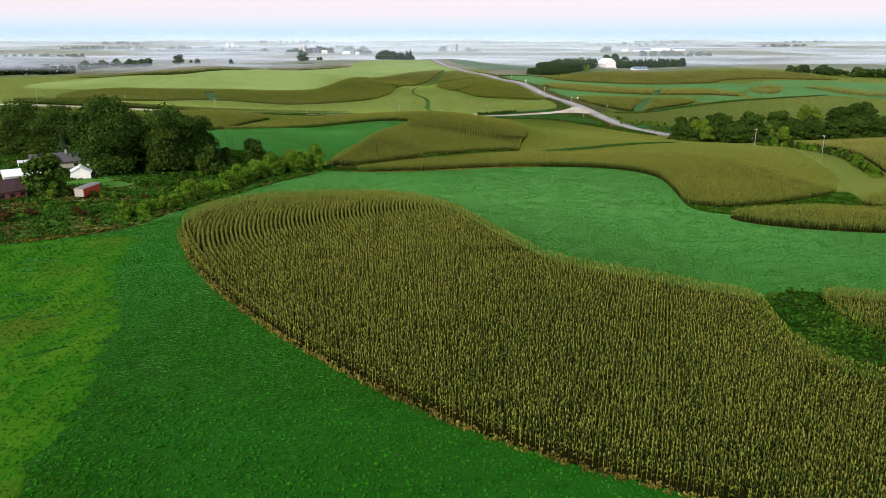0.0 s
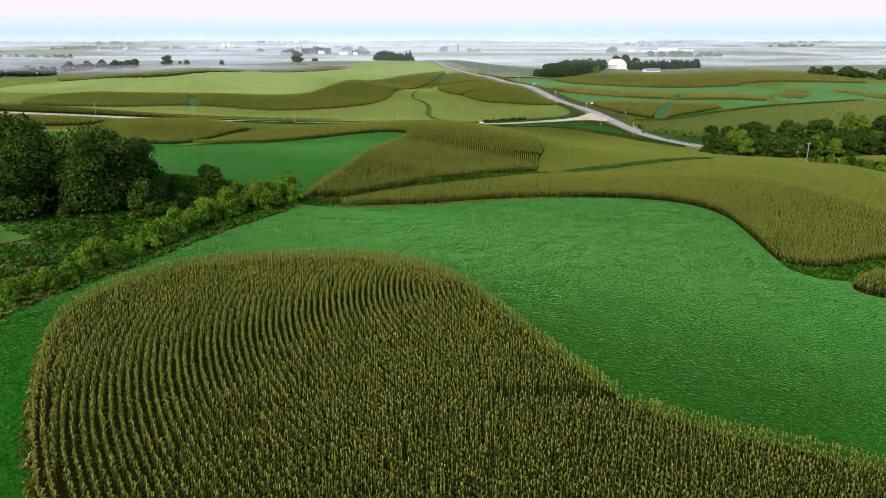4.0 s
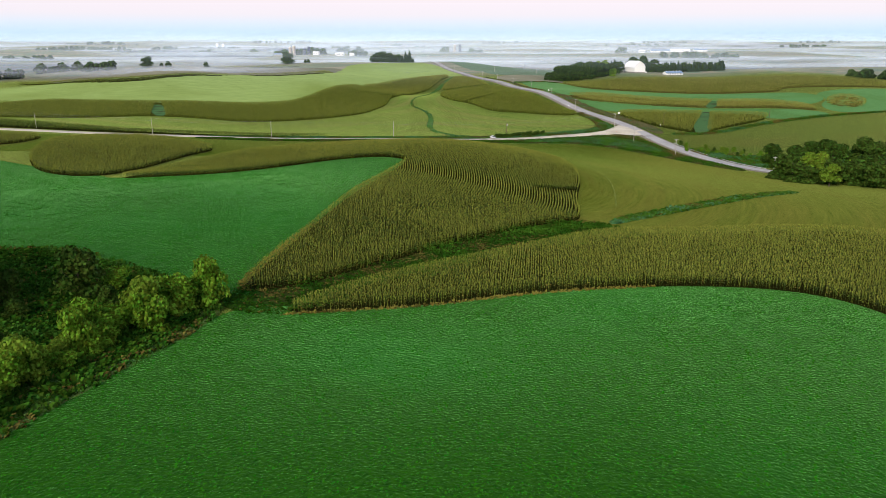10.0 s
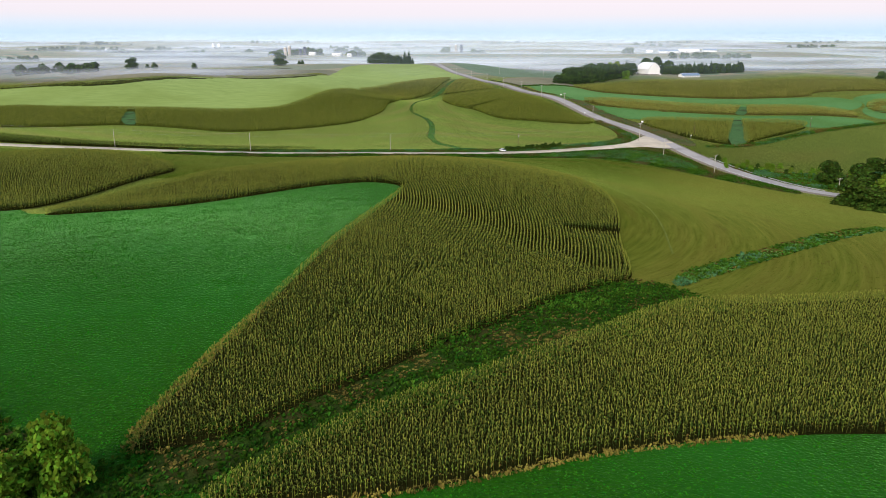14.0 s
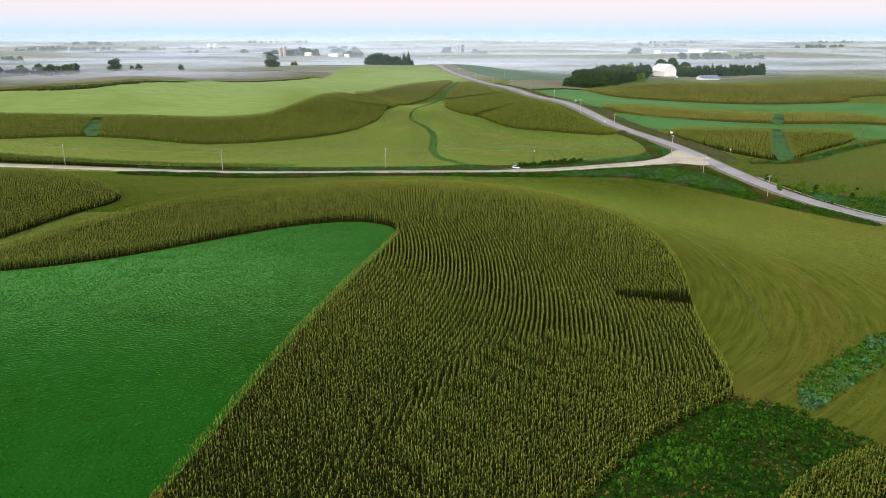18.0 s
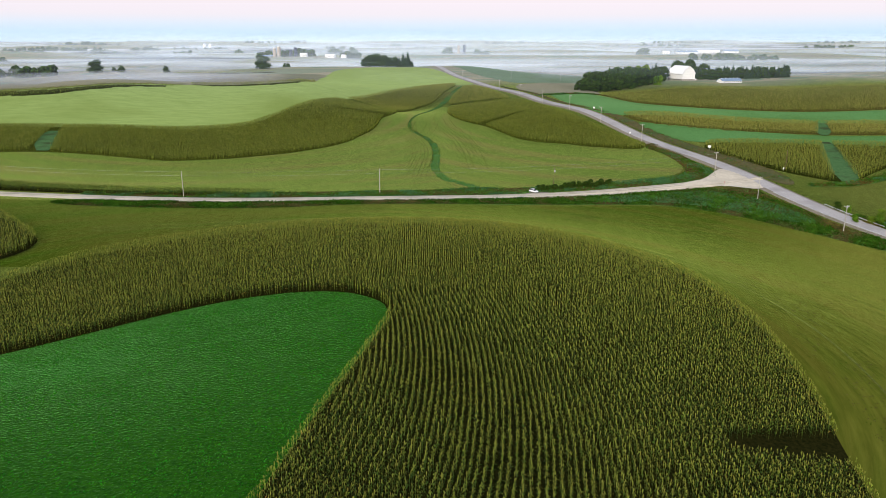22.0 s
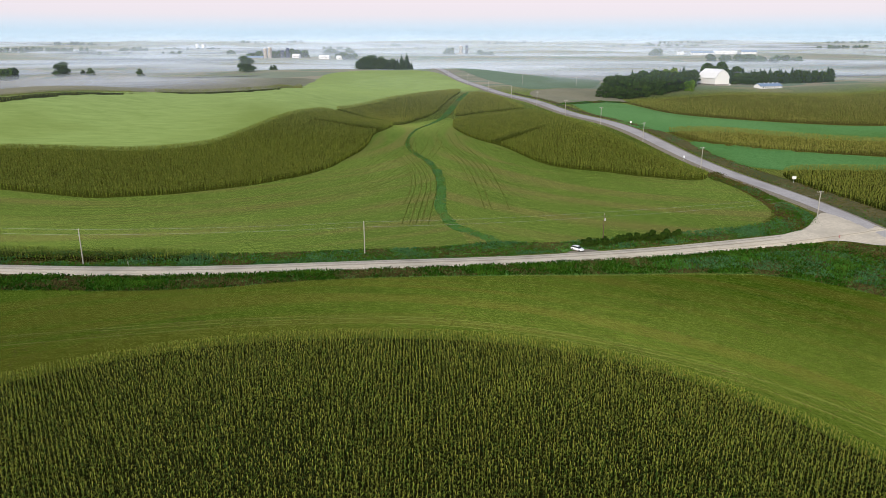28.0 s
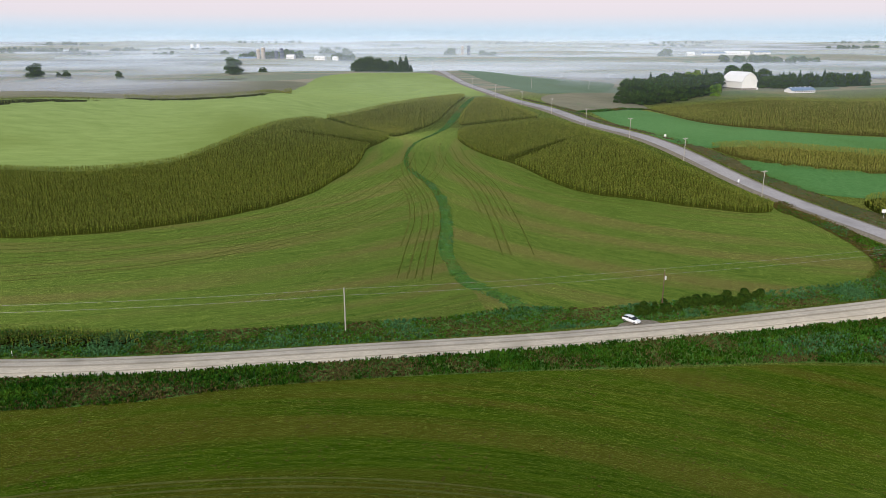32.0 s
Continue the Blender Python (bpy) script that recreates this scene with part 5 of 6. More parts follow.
def cone_tree_kind(name, seed, radius, height, cards, mat):
    """An evergreen: whorls of drooping sprays on a straight stem."""
    rs = np.random.RandomState(seed)
    t = rs.uniform(0, 1, cards) ** 0.7
    t = np.round((1 - t) * 13) / 13 + rs.normal(0, 0.012, cards)
    a = rs.uniform(0, 6.283, cards)
    out = radius * (1.02 - t) * rs.uniform(0.45, 1.05, cards) * (1 + 0.2 * np.sin(a * 3 + t * 9))
    p = np.stack([out * np.cos(a), out * np.sin(a), height * (0.08 + 0.92 * t) - out * 0.25], 1)
    u = np.stack([np.cos(a), np.sin(a), -0.45 * np.ones(cards)], 1)
    v = np.stack([-np.sin(a), np.cos(a), rs.normal(0, 0.3, cards)], 1)
    s = (radius * 0.34 * rs.uniform(0.6, 1.2, cards) * (1.15 - 0.6 * t))[:, None]
    V = np.stack([p - u * s, p + v * s * 0.6, p + u * s * 0.9, p - v * s * 0.6], 1).reshape(-1, 3)
    tm = bpy.data.meshes.new("trunk")
    bm = tube((0, 0, -0.3), (0, 0, height * 0.95), height * 0.018, 0.02, 7)
    bm.to_mesh(tm)
    bm.free()
    tm.materials.append(BARK)
    return (name, tm, np_mesh("crown", V, np.arange(cards * 4).reshape(-1, 4), [mat]))


BIG = [tree_kind("shade_tree", 50 + i * 7, 12.0, 20.5, 13000, 0.72, m, 0.6, 26, -0.1, 7) for i, m in enumerate((LEAF_DARK, LEAF_DARK, LEAF_OLIVE))]
MIDT = [tree_kind("tree", 90 + i * 7, 8.8, 19.5, 2500, 1.3, m, 0.4, 16, -0.14) for i, m in enumerate((LEAF_DARK, LEAF_OLIVE, LEAF_DARK))]
SHRUB = [tree_kind("shrub", 150 + i * 7, 3.6, 6.2, 2300, 0.46, m, 0.14, 11, -0.18, 5) for i, m in enumerate((LEAF_SHRUB, LEAF_YELLOW, LEAF_SHRUB, LEAF_OLIVE))]
RUST_SHRUB = tree_kind("shrub", 187, 3.6, 5.0, 1600, 0.46, LEAF_RUST, 0.12, 9, -0.18, 4)
YELLOW_TREE = tree_kind("tree", 190, 7.0, 17.0, 2200, 1.1, LEAF_YELLOW, 0.35, 11, 0.05)
SPRUCE = [cone_tree_kind("evergreen_tree", 200 + i, 5.4, 20.0, 1400, NEEDLE) for i in range(2)]
rt = random.Random(5)

# the farmyard grove
for i, (x, y, s) in enumerate([(-94, 233, 1.0), (-102, 240, 1.08), (-86, 246, 0.86), (-112, 262, 0.95), (-128, 268, 0.9), (-142, 262, 1.0), (-156, 268, 1.0), (-90, 262, 0.85), (-120, 283, 0.9),
                               (-104, 254, 1.0), (-170, 262, 1.0), (-138, 282, 0.9), (-184, 272, 1.0), (-118, 254, 0.95), (-128, 256, 0.9), (-136, 262, 1.0), (-150, 280, 1.0), (-83, 237, 0.85), (-96, 224, 0.85), (-88, 252, 0.8), (-108, 246, 0.9), (-80, 246, 0.95), (-78, 254, 0.8)]):
    stand(BIG[i % 3 if i not in (0, 1) else 0], x, y, s, "tall dense dark green shade tree in a farmyard grove", group="farmyard grove", tall=(0.95 if x > -116 else 0.68) + 0.1 * (i % 3))
stand(SPRUCE[0], -119, 246, 0.5, "small brownish evergreen behind the house", "tree")
stand(MIDT[1], -96, 187, 0.8, "leafy green tree between the sheds", "tree", tall=0.9)
stand(SHRUB[0], -94, 184, 0.8, "light green bush beside the dark red shed", "shrub")
for i, (x, y, s) in enumerate([(-75, 246, 1.15), (-66, 231, 1.35), (-61, 268, 1.5), (-57, 274, 1.0), (-51, 248, 0.9), (-46, 258, 1.25), (-42, 266, 1.3), (-38.5, 269, 1.15), (-44, 262, 1.1), (-49, 252, 1.1),
                               (-50, 242, 0.95), (-52, 232, 1.0), (-52, 222, 0.9), (-54, 214, 0.85), (-54.5, 204, 0.9), (-56, 196, 0.7), (-57, 188, 0.6), (-58.5, 180, 0.55), (-60.5, 172, 0.5), (-63, 163, 0.45),
                               (-54, 264, 0.7), (-66, 256, 0.7), (-72, 238, 0.8), (-60, 240, 0.7), (-58, 224, 0.6), (-70, 262, 0.8), (-78, 256, 0.9), (-84, 226, 0.7), (-70, 216, 0.5), (-64, 204, 0.5), (-62, 190, 0.45)]):
    stand(SHRUB[(0, 2, 2, 0, 2, 1)[i % 6] if i < 20 and i not in (1, 2) else 3], x, y, s * 1.05, "leafy green shrub in an overgrown hedgerow", "shrub", "hedgerow shrubs", tall=1.0 + 0.25 * ((i * 5) % 3 - 1))
for i in range(34):
    y = 160 + i * 3.3 + rt.uniform(-1, 1)
    x = float(np.interp(y, [160, 195, 228, 268], [-63, -55, -50, -38])) - rt.uniform(0.5, 4.5)
    stand(SHRUB[(2, 0, 2, 0, 1)[i % 5]], x, y, rt.uniform(0.5, 0.8) * (0.8 + (y - 160) * 0.007), "bright yellow-green shrub in the hedgerow beside alfalfa", "shrub", "hedgerow shrubs", tall=rt.uniform(0.8, 1.2))
for x, y, s in ((-87, 161, 0.6), (-90, 156, 0.65), (-80, 167, 0.45), (-77, 163, 0.5), (-93, 160, 0.55), (-71, 186, 0.4), (-98, 166, 0.6)):
    stand(RUST_SHRUB, x, y, s, "rusty brown weedy bush in the scrub", "shrub", "scrub bushes", tall=0.75)
for i in range(30):
    a, b = rt.uniform(0, 1), rt.uniform(0, 1)
    y = 152 + a * 95
    x = float(np.interp(y, [150, 166, 195, 247], [-66, -62, -57, -55])) - 3 - b * 26
    if not (-106 < x < -78 and 190 < y < 228):
        stand(SHRUB[(0, 3, 2)[i % 3]], x, y, rt.uniform(0.22, 0.42), "low green bush in the scrub", "shrub", "scrub bushes", tall=rt.uniform(0.7, 1.0))
# the wood beside the paved road
for i in range(112):
    a, b = (i % 28) / 28 + rt.uniform(0, 0.04), rt.uniform(0, 1)
    x = 168 + a * 165
    y = 484 - 0.12 * (x - 166) - b * (24 + 40 * a) if i % 4 else 508 + b * 36 + 0.1 * (x - 166)
    if y > 500:
        x += 24
    stand((MIDT[0], MIDT[1], YELLOW_TREE, MIDT[1], MIDT[2], MIDT[1], MIDT[0])[i % 7], x, y, rt.uniform(0.68, 0.95), "broadleaf tree, olive to dark green, in a roadside wood", group="roadside wood", tall=rt.uniform(0.75, 1.0))
for i in range(48):
    x = 158 + i * 2.0 + rt.uniform(-1, 1)
    stand(SHRUB[(i * 3) % 4], x, 574 - (x - 160) * 0.55 + rt.uniform(-9, 9), rt.uniform(0.3, 0.6), "dark green bush along the creek", "shrub", "creek bushes")
for i in range(52):
    y = 412 - i * 2.6
    x = float(np.interp(y, [275, 284, 315, 339, 360, 392, 413], [182, 185, 195, 203, 203, 202, 194]))
    stand(SHRUB[(3, 0, 3, 2)[i % 4]], x + rt.uniform(-1.5, 1.5), y, rt.uniform(0.4, 0.75), "dark green bush in a field-edge hedge", "shrub", "field-edge bushes", tall=rt.uniform(0.8, 1.1))
for i in range(36):
    stand(SHRUB[3], 51 + i * 0.9 + rt.uniform(-0.6, 0.6), 617.0 + 0.14 * i + rt.uniform(-2, 4.5), rt.uniform(0.24, 0.56), "low dark green bush beside the gravel road", "shrub", "roadside bushes", tall=rt.uniform(0.7, 0.95))

# ---------------- utility poles, wires, signs ----------------
def utility_pole(x, y, height, arms, mat, label, group, yaw=0.0):
    t = thing("utility_pole", label, "utility pole", group)
    t.matrix_world = Matrix.Translation((x, y, gz(x, y))) @ Matrix.Rotation(yaw, 4, "Z")
    part("pole", tube((0, 0, -0.5), (0, 0, height), 0.17, 0.11, 8), mat, t)
    if arms:
        part("cross_arm", box(0, 0.14, height - 0.45, 2.4, 0.12, 0.14, 0.01), mat, t)
        for i in (-1.1, -0.45, 0.45, 1.1):
            part("insulator", tube((i, 0.14, height - 0.38), (i, 0.14, height - 0.16), 0.05, 0.035, 6), WHITE_PAINT, t)
        bm = tube((-0.7, 0.16, height - 0.48), (0, 0.02, height - 1.1), 0.025, None, 4)
        tube((0.7, 0.16, height - 0.48), (0, 0.02, height - 1.1), 0.025, None, 4, bm)
        part("brace", bm, GALV, t)
    else:
        part("insulator", tube((0, 0, height), (0, 0, height + 0.22), 0.06, 0.04, 6), WHITE_PAINT, t)
    return t


def wire_line(points, sag, label):
    bm = bmesh.new()
    for p, q in zip(points, points[1:]):
        p, q = Vector(p), Vector(q)
        last = p
        for i in range(1, 9):
            t = i / 8
            r = p.lerp(q, t) - Vector((0, 0, sag * 4 * t * (1 - t)))
            tube(last, r, 0.023, None, 3, bm)
            last = r
    ob = part("overhead_wire", bm, WIRE)
    return tagged(ob, label, "wire")


GRAVEL_POLES = [(-312, 612), (-238, 605), (-164, 597), (-90, 590), (-16, 603.5), (57.5, 620)]
for i, (x, y) in enumerate(GRAVEL_POLES):
    last = i == len(GRAVEL_POLES) - 1
    p = utility_pole(x, y, 9.8 if not last else 9.0, False, BROWN_POLE if last else WOOD_POLE,
                     "dark brown wooden utility pole with a transformer" if last else "pale wooden utility pole beside the gravel road", "gravel road poles")
    if last:
        part("transformer", tube((0.3, 0, 6.9), (0.3, 0, 7.8), 0.24, None, 12), GALV, p, "grey transformer can")
for dz in (0.15, -1.3):
    wire_line([(x, y, gz(x, y) + 9.6 + dz) for x, y in GRAVEL_POLES] + [(132, 630, gz(132, 630) + 9.0 + dz)], 0.5, "thin overhead wire along the gravel road")
MAIN_POLES = [(134.5, 594), (132, 632), (main_x(707) - 6, 707), (main_x(758) - 6, 758), (main_x(806) - 6, 806), (main_x(856) - 6, 856), (main_x(906) - 6, 906), (main_x(960) - 6, 960), (main_x(1020) - 6, 1020),
              (main_x(1085) - 6, 1085), (main_x(1160) - 6, 1160), (main_x(1240) - 6, 1240)]
for x, y in [(148, 556), (177, 496), (191, 406), (199, 350)] + MAIN_POLES:
    utility_pole(x, y, 9.6, True, WOOD_POLE, "pale wooden utility pole with a cross-arm by the paved road", "paved road poles", 0.2)
for x, y in ((168, 640), (98, 1100), (160, 1150), (255, 668)):
    utility_pole(x, y, 8.5, False, BROWN_POLE if x > 165 else WOOD_POLE, "lone wooden utility pole in a field", "field poles")


def road_sign(x, y, w, h, top, mat, label, yaw):
    t = thing("road_sign", label, "road sign")
    t.matrix_world = Matrix.Translation((x, y, gz(x, y))) @ Matrix.Rotation(yaw, 4, "Z")
    part("post", box(0, 0, top / 2 - 0.2, 0.08, 0.06, top + 0.2), GALV, t)
    part("plate", box(0, -0.06, top - h / 2, w, 0.03, h, 0.008), mat, t)


road_sign(147.5, 679, 1.5, 1.1, 3.0, WHITE_PAINT, "white sign plate on a post beside the paved road", -0.2)
road_sign(main_x(798) + 7, 798, 1.0, 1.0, 2.4, WHITE_PAINT, "small white sign beside the paved road", -0.2)
road_sign(main_x(722) - 5.2, 722, 0.7, 0.9, 2.4, WHITE_METAL, "small pale sign on the road shoulder", 0.1)
road_sign(164, 634, 0.8, 0.8, 2.3, WHITE_PAINT, "small white sign at the road junction", 0.3)
road_sign(128, 611.5, 0.75, 0.75, 2.3, RED_PAINT, "red stop sign at the road junction", 1.6)
for x, y in ((-78, 577.5), (-78, 589.5), (-15, 586.3)):
    t = thing("marker_post", "short pale marker post beside the gravel road", "marker post", "marker posts")
    t.location = (x, y, gz(x, y))
    part("post", box(0, 0, 0.55, 0.1, 0.08, 1.3, 0.01), WHITE_PAINT, t)
    part("cap", box(0, 0, 1.22, 0.12, 0.1, 0.08, 0.01), LEAF_YELLOW, t)


def guard_rail(side, y0, y1, label):
    t = thing("guard_rail", label, "guard rail", "guard rails")
    pts = [(main_x(y) + side * 4.9, y) for y in np.arange(y0, y1, 3.8)]
    pts = [(x, y, gz(x, y) + 0.2) for x, y in pts]
    for p, q in zip(pts, pts[1:]):
        bm = bmesh.new()
        d = (Vector(q) - Vector(p)).normalized()
        for z0, z1 in ((0.46, 0.58), (0.64, 0.76)):
            a = [bm.verts.new(Vector(v) + Vector((off * side, 0, z))) for v in (p, q) for off, z in ((-0.02, z0), (-0.08, (z0 + z1) / 2), (-0.02, z1), (0.02, (z0 + z1) / 2))]
            for i in range(4):
                j = (i + 1) % 4
                bm.faces.new((a[i], a[j], a[4 + j], a[4 + i]))
        part("rail", bm, GALV, t)
    for p in pts:
        part("post", box(p[0] + side * 0.06, p[1], p[2] + 0.2, 0.15, 0.15, 1.1, 0.01), WOOD_POLE, t)


guard_rail(-1, 522, 602, "galvanised guard rail on wooden posts by the paved road")
guard_rail(1, 515, 590, "galvanised guard rail on wooden posts by the paved road")

# ---------------- the parked car ----------------
def loft(sections, bm=None):
    """A skin through closed rings of equal length."""
    bm = bm or bmesh.new()
    rings = [[bm.verts.new(v) for v in r] for r in sections]
    for a, b in zip(rings, rings[1:]):
        for i in range(len(a)):
            j = (i + 1) % len(a)
            bm.faces.new((a[i], a[j], b[j], b[i]))
    bm.faces.new(rings[0][::-1])
    bm.faces.new(rings[-1])
    return bm


def ring(x, w, z0, z1, tuck=0.12):
    return [(x, -w, z0 + tuck), (x, -w * 1.02, (z0 + z1) / 2), (x, -w * 0.94, z1 - 0.04), (x, -w * 0.6, z1), (x, w * 0.6, z1), (x, w * 0.94, z1 - 0.04), (x, w * 1.02, (z0 + z1) / 2), (x, w, z0 + tuck),
            (x, w * 0.8, z0), (x, -w * 0.8, z0)]


def hatchback(x, y, yaw):
    t = thing("car", "white hatchback car parked on the gravel shoulder", "car")
    t.matrix_world = Matrix.Translation((x, y, gz(x, y) + 0.33)) @ Matrix.Rotation(yaw, 4, "Z")
    body = loft([ring(-2.05, 0.72, 0.42, 0.82), ring(-1.9, 0.84, 0.3, 0.95), ring(-1.2, 0.88, 0.24, 1.0), ring(0.6, 0.88, 0.24, 0.98), ring(1.5, 0.86, 0.26, 0.9), ring(1.95, 0.76, 0.32, 0.74), ring(2.08, 0.6, 0.4, 0.62)])
    body = part("body", body, CAR_WHITE, t, soft=True)
    cab = loft([ring(-1.95, 0.70, 0.9, 1.0, 0), ring(-1.55, 0.70, 0.9, 1.36, 0), ring(-0.9, 0.68, 0.9, 1.48, 0), ring(0.1, 0.68, 0.9, 1.47, 0), ring(0.7, 0.70, 0.9, 1.2, 0), ring(1.15, 0.72, 0.9, 0.95, 0)])
    part("windows", cab, DARK_GLASS, t, "dark tinted window band", soft=True)
    part("roof", loft([ring(-1.6, 0.64, 1.34, 1.40, 0), ring(-0.9, 0.64, 1.44, 1.52, 0), ring(0.1, 0.64, 1.43, 1.51, 0), ring(0.35, 0.6, 1.36, 1.42, 0)]), CAR_WHITE, t, soft=True)
    for s in (-1, 1):
        part("pillar", tube((-0.45, s * 0.72, 0.95), (-0.45, s * 0.66, 1.46), 0.05, None, 6), CAR_WHITE, t)
        part("headlight", box(1.9, s * 0.55, 0.68, 0.22, 0.3, 0.12, 0.03), RIM_METAL, t, "clear headlight")
        part("tail_light", box(-2.0, s * 0.64, 0.82, 0.12, 0.2, 0.22, 0.02), TAIL_RED, t, "red tail light")
        part("mirror", box(0.75, s * 0.98, 1.02, 0.14, 0.18, 0.12, 0.03), CAR_WHITE, t)
        for wx in (-1.25, 1.3):
            w = part("wheel", tube((wx, s * 0.70, 0.31), (wx, s * 0.90, 0.31), 0.31, None, 18), RUBBER, t, "black tyre on a steel rim")
            part("rim", tube((wx, s * 0.86, 0.31), (wx, s * 0.915, 0.31), 0.2, 0.17, 12), RIM_METAL, w)
    part("bumper", box(2.02, 0, 0.42, 0.16, 1.25, 0.18, 0.05), RUBBER, t, "dark lower grille")
    part("licence_plate", box(2.115, 0, 0.44, 0.02, 0.34, 0.11), WHITE_PAINT, t)


sheet("gravel_apron", [(43, 605.5), (54, 609), (54, 611.5), (50, 612.5), (44, 610)], 1.0, 0.3, SHOULDER, "bare gravel pull-off under a parked car", "gravel")
hatchback(47.5, 610.6, radians(-50))

# ---------------- the white barn and its long shed ----------------
def barn():
    t = thing("barn", "large white gambrel-roofed barn on a stone base", "barn")
    bx, by = 281.5, 1081
    t.matrix_world = Matrix.Translation((bx, by, gz(bx, by) - 0.6)) @ Matrix.Rotation(radians(16), 4, "Z") @ Matrix.Diagonal((1.1, 1.1, 1.0, 1))
    w, ln, eave, ridge = 7.0, 23.0, 7.4, 15.0
    part("stone_base", box(0, ln / 2, 1.0, 2 * w - 0.1, ln - 0.1, 2.0, 0.03), STONE, t, "grey stone base")
    prof = [(-w, 2.0), (w, 2.0), (w, eave), (w * 0.66, eave + 4.3), (0, ridge), (-w * 0.66, eave + 4.3), (-w, eave)]
    walls = part("wall", prism(prof, 0, ln), WHITE_PAINT, t)
    for x in np.arange(-w + 0.5, w, 0.55):
        top = np.interp(abs(x), [0, w * 0.66, w], [ridge, eave + 4.3, eave]) - 0.15
        part("board", box(x, -0.02, (2.1 + top) / 2, 0.46, 0.05, top - 2.1), WHITE_PAINT, walls)
    for s in (-1, 1):
        a, b, c = (s * (w + 0.5), eave - 0.35), (s * w * 0.67, eave + 4.42), (0, ridge + 0.15)
        for k, (p, q) in enumerate(((a, b), (b, c))):
            part("roof_slope", prism([p, q, (q[0], q[1] + 0.16), (p[0], p[1] + 0.16)], -0.5, ln + 0.5), WHITE_METAL, t, "white metal roof")
            for yy in np.arange(0.6, ln, 1.2):
                m = Vector(((p[0] + q[0]) / 2, yy, (p[1] + q[1]) / 2 + 0.2))
                part("roof_rib", tube((p[0], yy, p[1] + 0.18), (q[0], yy, q[1] + 0.18), 0.04, None, 4), WHITE_METAL, t)
    for k in (4.5, 9.5, 14.5):
        part("roof_vent", tube((0, k, ridge), (0, k, ridge + 1.0), 0.45, 0.3, 10), GALV, t)
    for s in (-1, 1):
        for yy in np.arange(1.6, ln - 1, 2.1):
            part("window", box(s * (w + 0.0), yy, 1.35, 0.14, 0.8, 0.7, 0.02), DARK_GLASS, t)
    for x in np.arange(-5.2, 5.3, 2.1):
        part("window", box(x, 0, 1.3, 0.8, 0.16, 0.7, 0.02), DARK_GLASS, t)
    part("hay_door", box(0, -0.08, 9.6, 2.6, 0.1, 3.0, 0.02), WHITE_METAL, t)
    part("lean_to", prism([(w, 0), (w + 3.4, 0), (w + 3.4, 2.0), (w, 3.0)], 2.0, 8.0), WHITE_PAINT, t, "low white lean-to")


def long_shed(x, y, yaw, ln, w, wall, roof_mat, label, vents=4, wall_mat=None):
    t = thing("shed", label, "shed")
    t.matrix_world = Matrix.Translation((x, y, gz(x, y) - 0.2)) @ Matrix.Rotation(yaw, 4, "Z")
    part("wall", prism([(-w / 2, 0), (w / 2, 0), (w / 2, wall), (0, wall + w * 0.24), (-w / 2, wall)], -ln / 2, ln / 2), wall_mat or WHITE_PAINT, t)
    for s in (-1, 1):
        p, q = (s * (w / 2 + 0.4), wall - 0.15), (0, wall + w * 0.24 + 0.08)
        part("roof_slope", prism([p, q, (q[0], q[1] + 0.14), (p[0], p[1] + 0.14)], -ln / 2 - 0.3, ln / 2 + 0.3), roof_mat, t)
        for k in np.arange(-ln / 2 + 1.5, ln / 2 - 1, max(2.4, ln / 12)):
            part("window", box(s * w / 2, k, wall * 0.55, 0.12, 1.1, 0.8, 0.02), DARK_GLASS, t)
    for k in range(vents):
        part("roof_vent", box(0, ln * ((k + 0.5) / vents - 0.5), wall + w * 0.24 + 0.4, 0.9, 0.9, 0.7, 0.05), WHITE_METAL, t)
    return t


barn()
long_shed(321, 1072, radians(105), 24, 9, 2.1, BLUE_ROOF, "long low white shed with a blue-grey roof", 5)

# the evergreen windbreak round the barn
for i in range(84):
    x = 290 + i * 1.3 + rt.uniform(-1, 1)
    stand(SPRUCE[i % 2] if i % 2 else MIDT[i % 3], x, 1104 + rt.uniform(-2, 16) - (x - 290) * 0.05, rt.uniform(0.5, 0.72), "dark evergreen tree in a farm windbreak", group="farm windbreak")
for i in range(54):
    a, b = rt.uniform(0, 1), rt.uniform(0, 1)
    x, y = 176 + a * 84, 1072 + b * 50 + 14 * a
    stand(MIDT[i % 3] if i % 3 else SPRUCE[i % 2], x, y, rt.uniform(0.6, 0.85), "dark tree in a farm windbreak", group="farm windbreak")
for x, y, s, k in ((192, 1040, 1.0, 2), (204, 1046, 1.05, 0), (216, 1044, 1.0, 2), (184, 1046, 0.9, 0), (228, 1052, 0.95, 1), (212, 1058, 1.1, 0), (180, 1036, 0.85, 2), (198, 1034, 0.95, 0), (222, 1042, 0.95, 2), (236, 1058, 0.9, 0), (246, 1068, 0.85, 2), (190, 1054, 1.0, 1), (208, 1034, 0.9, 2), (230, 1046, 0.8, 0), (200, 1062, 1.0, 2), (286, 1132, 1.2, 0), (300, 1128, 1.15, 2), (312, 1124, 1.0, 0)):
    stand(MIDT[k], x, y, s, "broad dark green tree beside the white barn", group="barn trees")
for i in range(20):
    a = i / 19
    stand(MIDT[(0, 2, 1)[i % 3]], 152 + 66 * a + rt.uniform(-3, 3), 1000 + 34 * a + rt.uniform(0, 16), rt.uniform(0.5, 0.78), "broad dark green tree at the corn's edge", group="barn trees", tall=rt.uniform(0.85, 1.1))
for x, y in ((226, 1078), (238, 1086), (216, 1076)):
    stand(YELLOW_TREE, x, y, 1.05, "yellow-green broadleaf tree beside the white barn", group="barn trees")
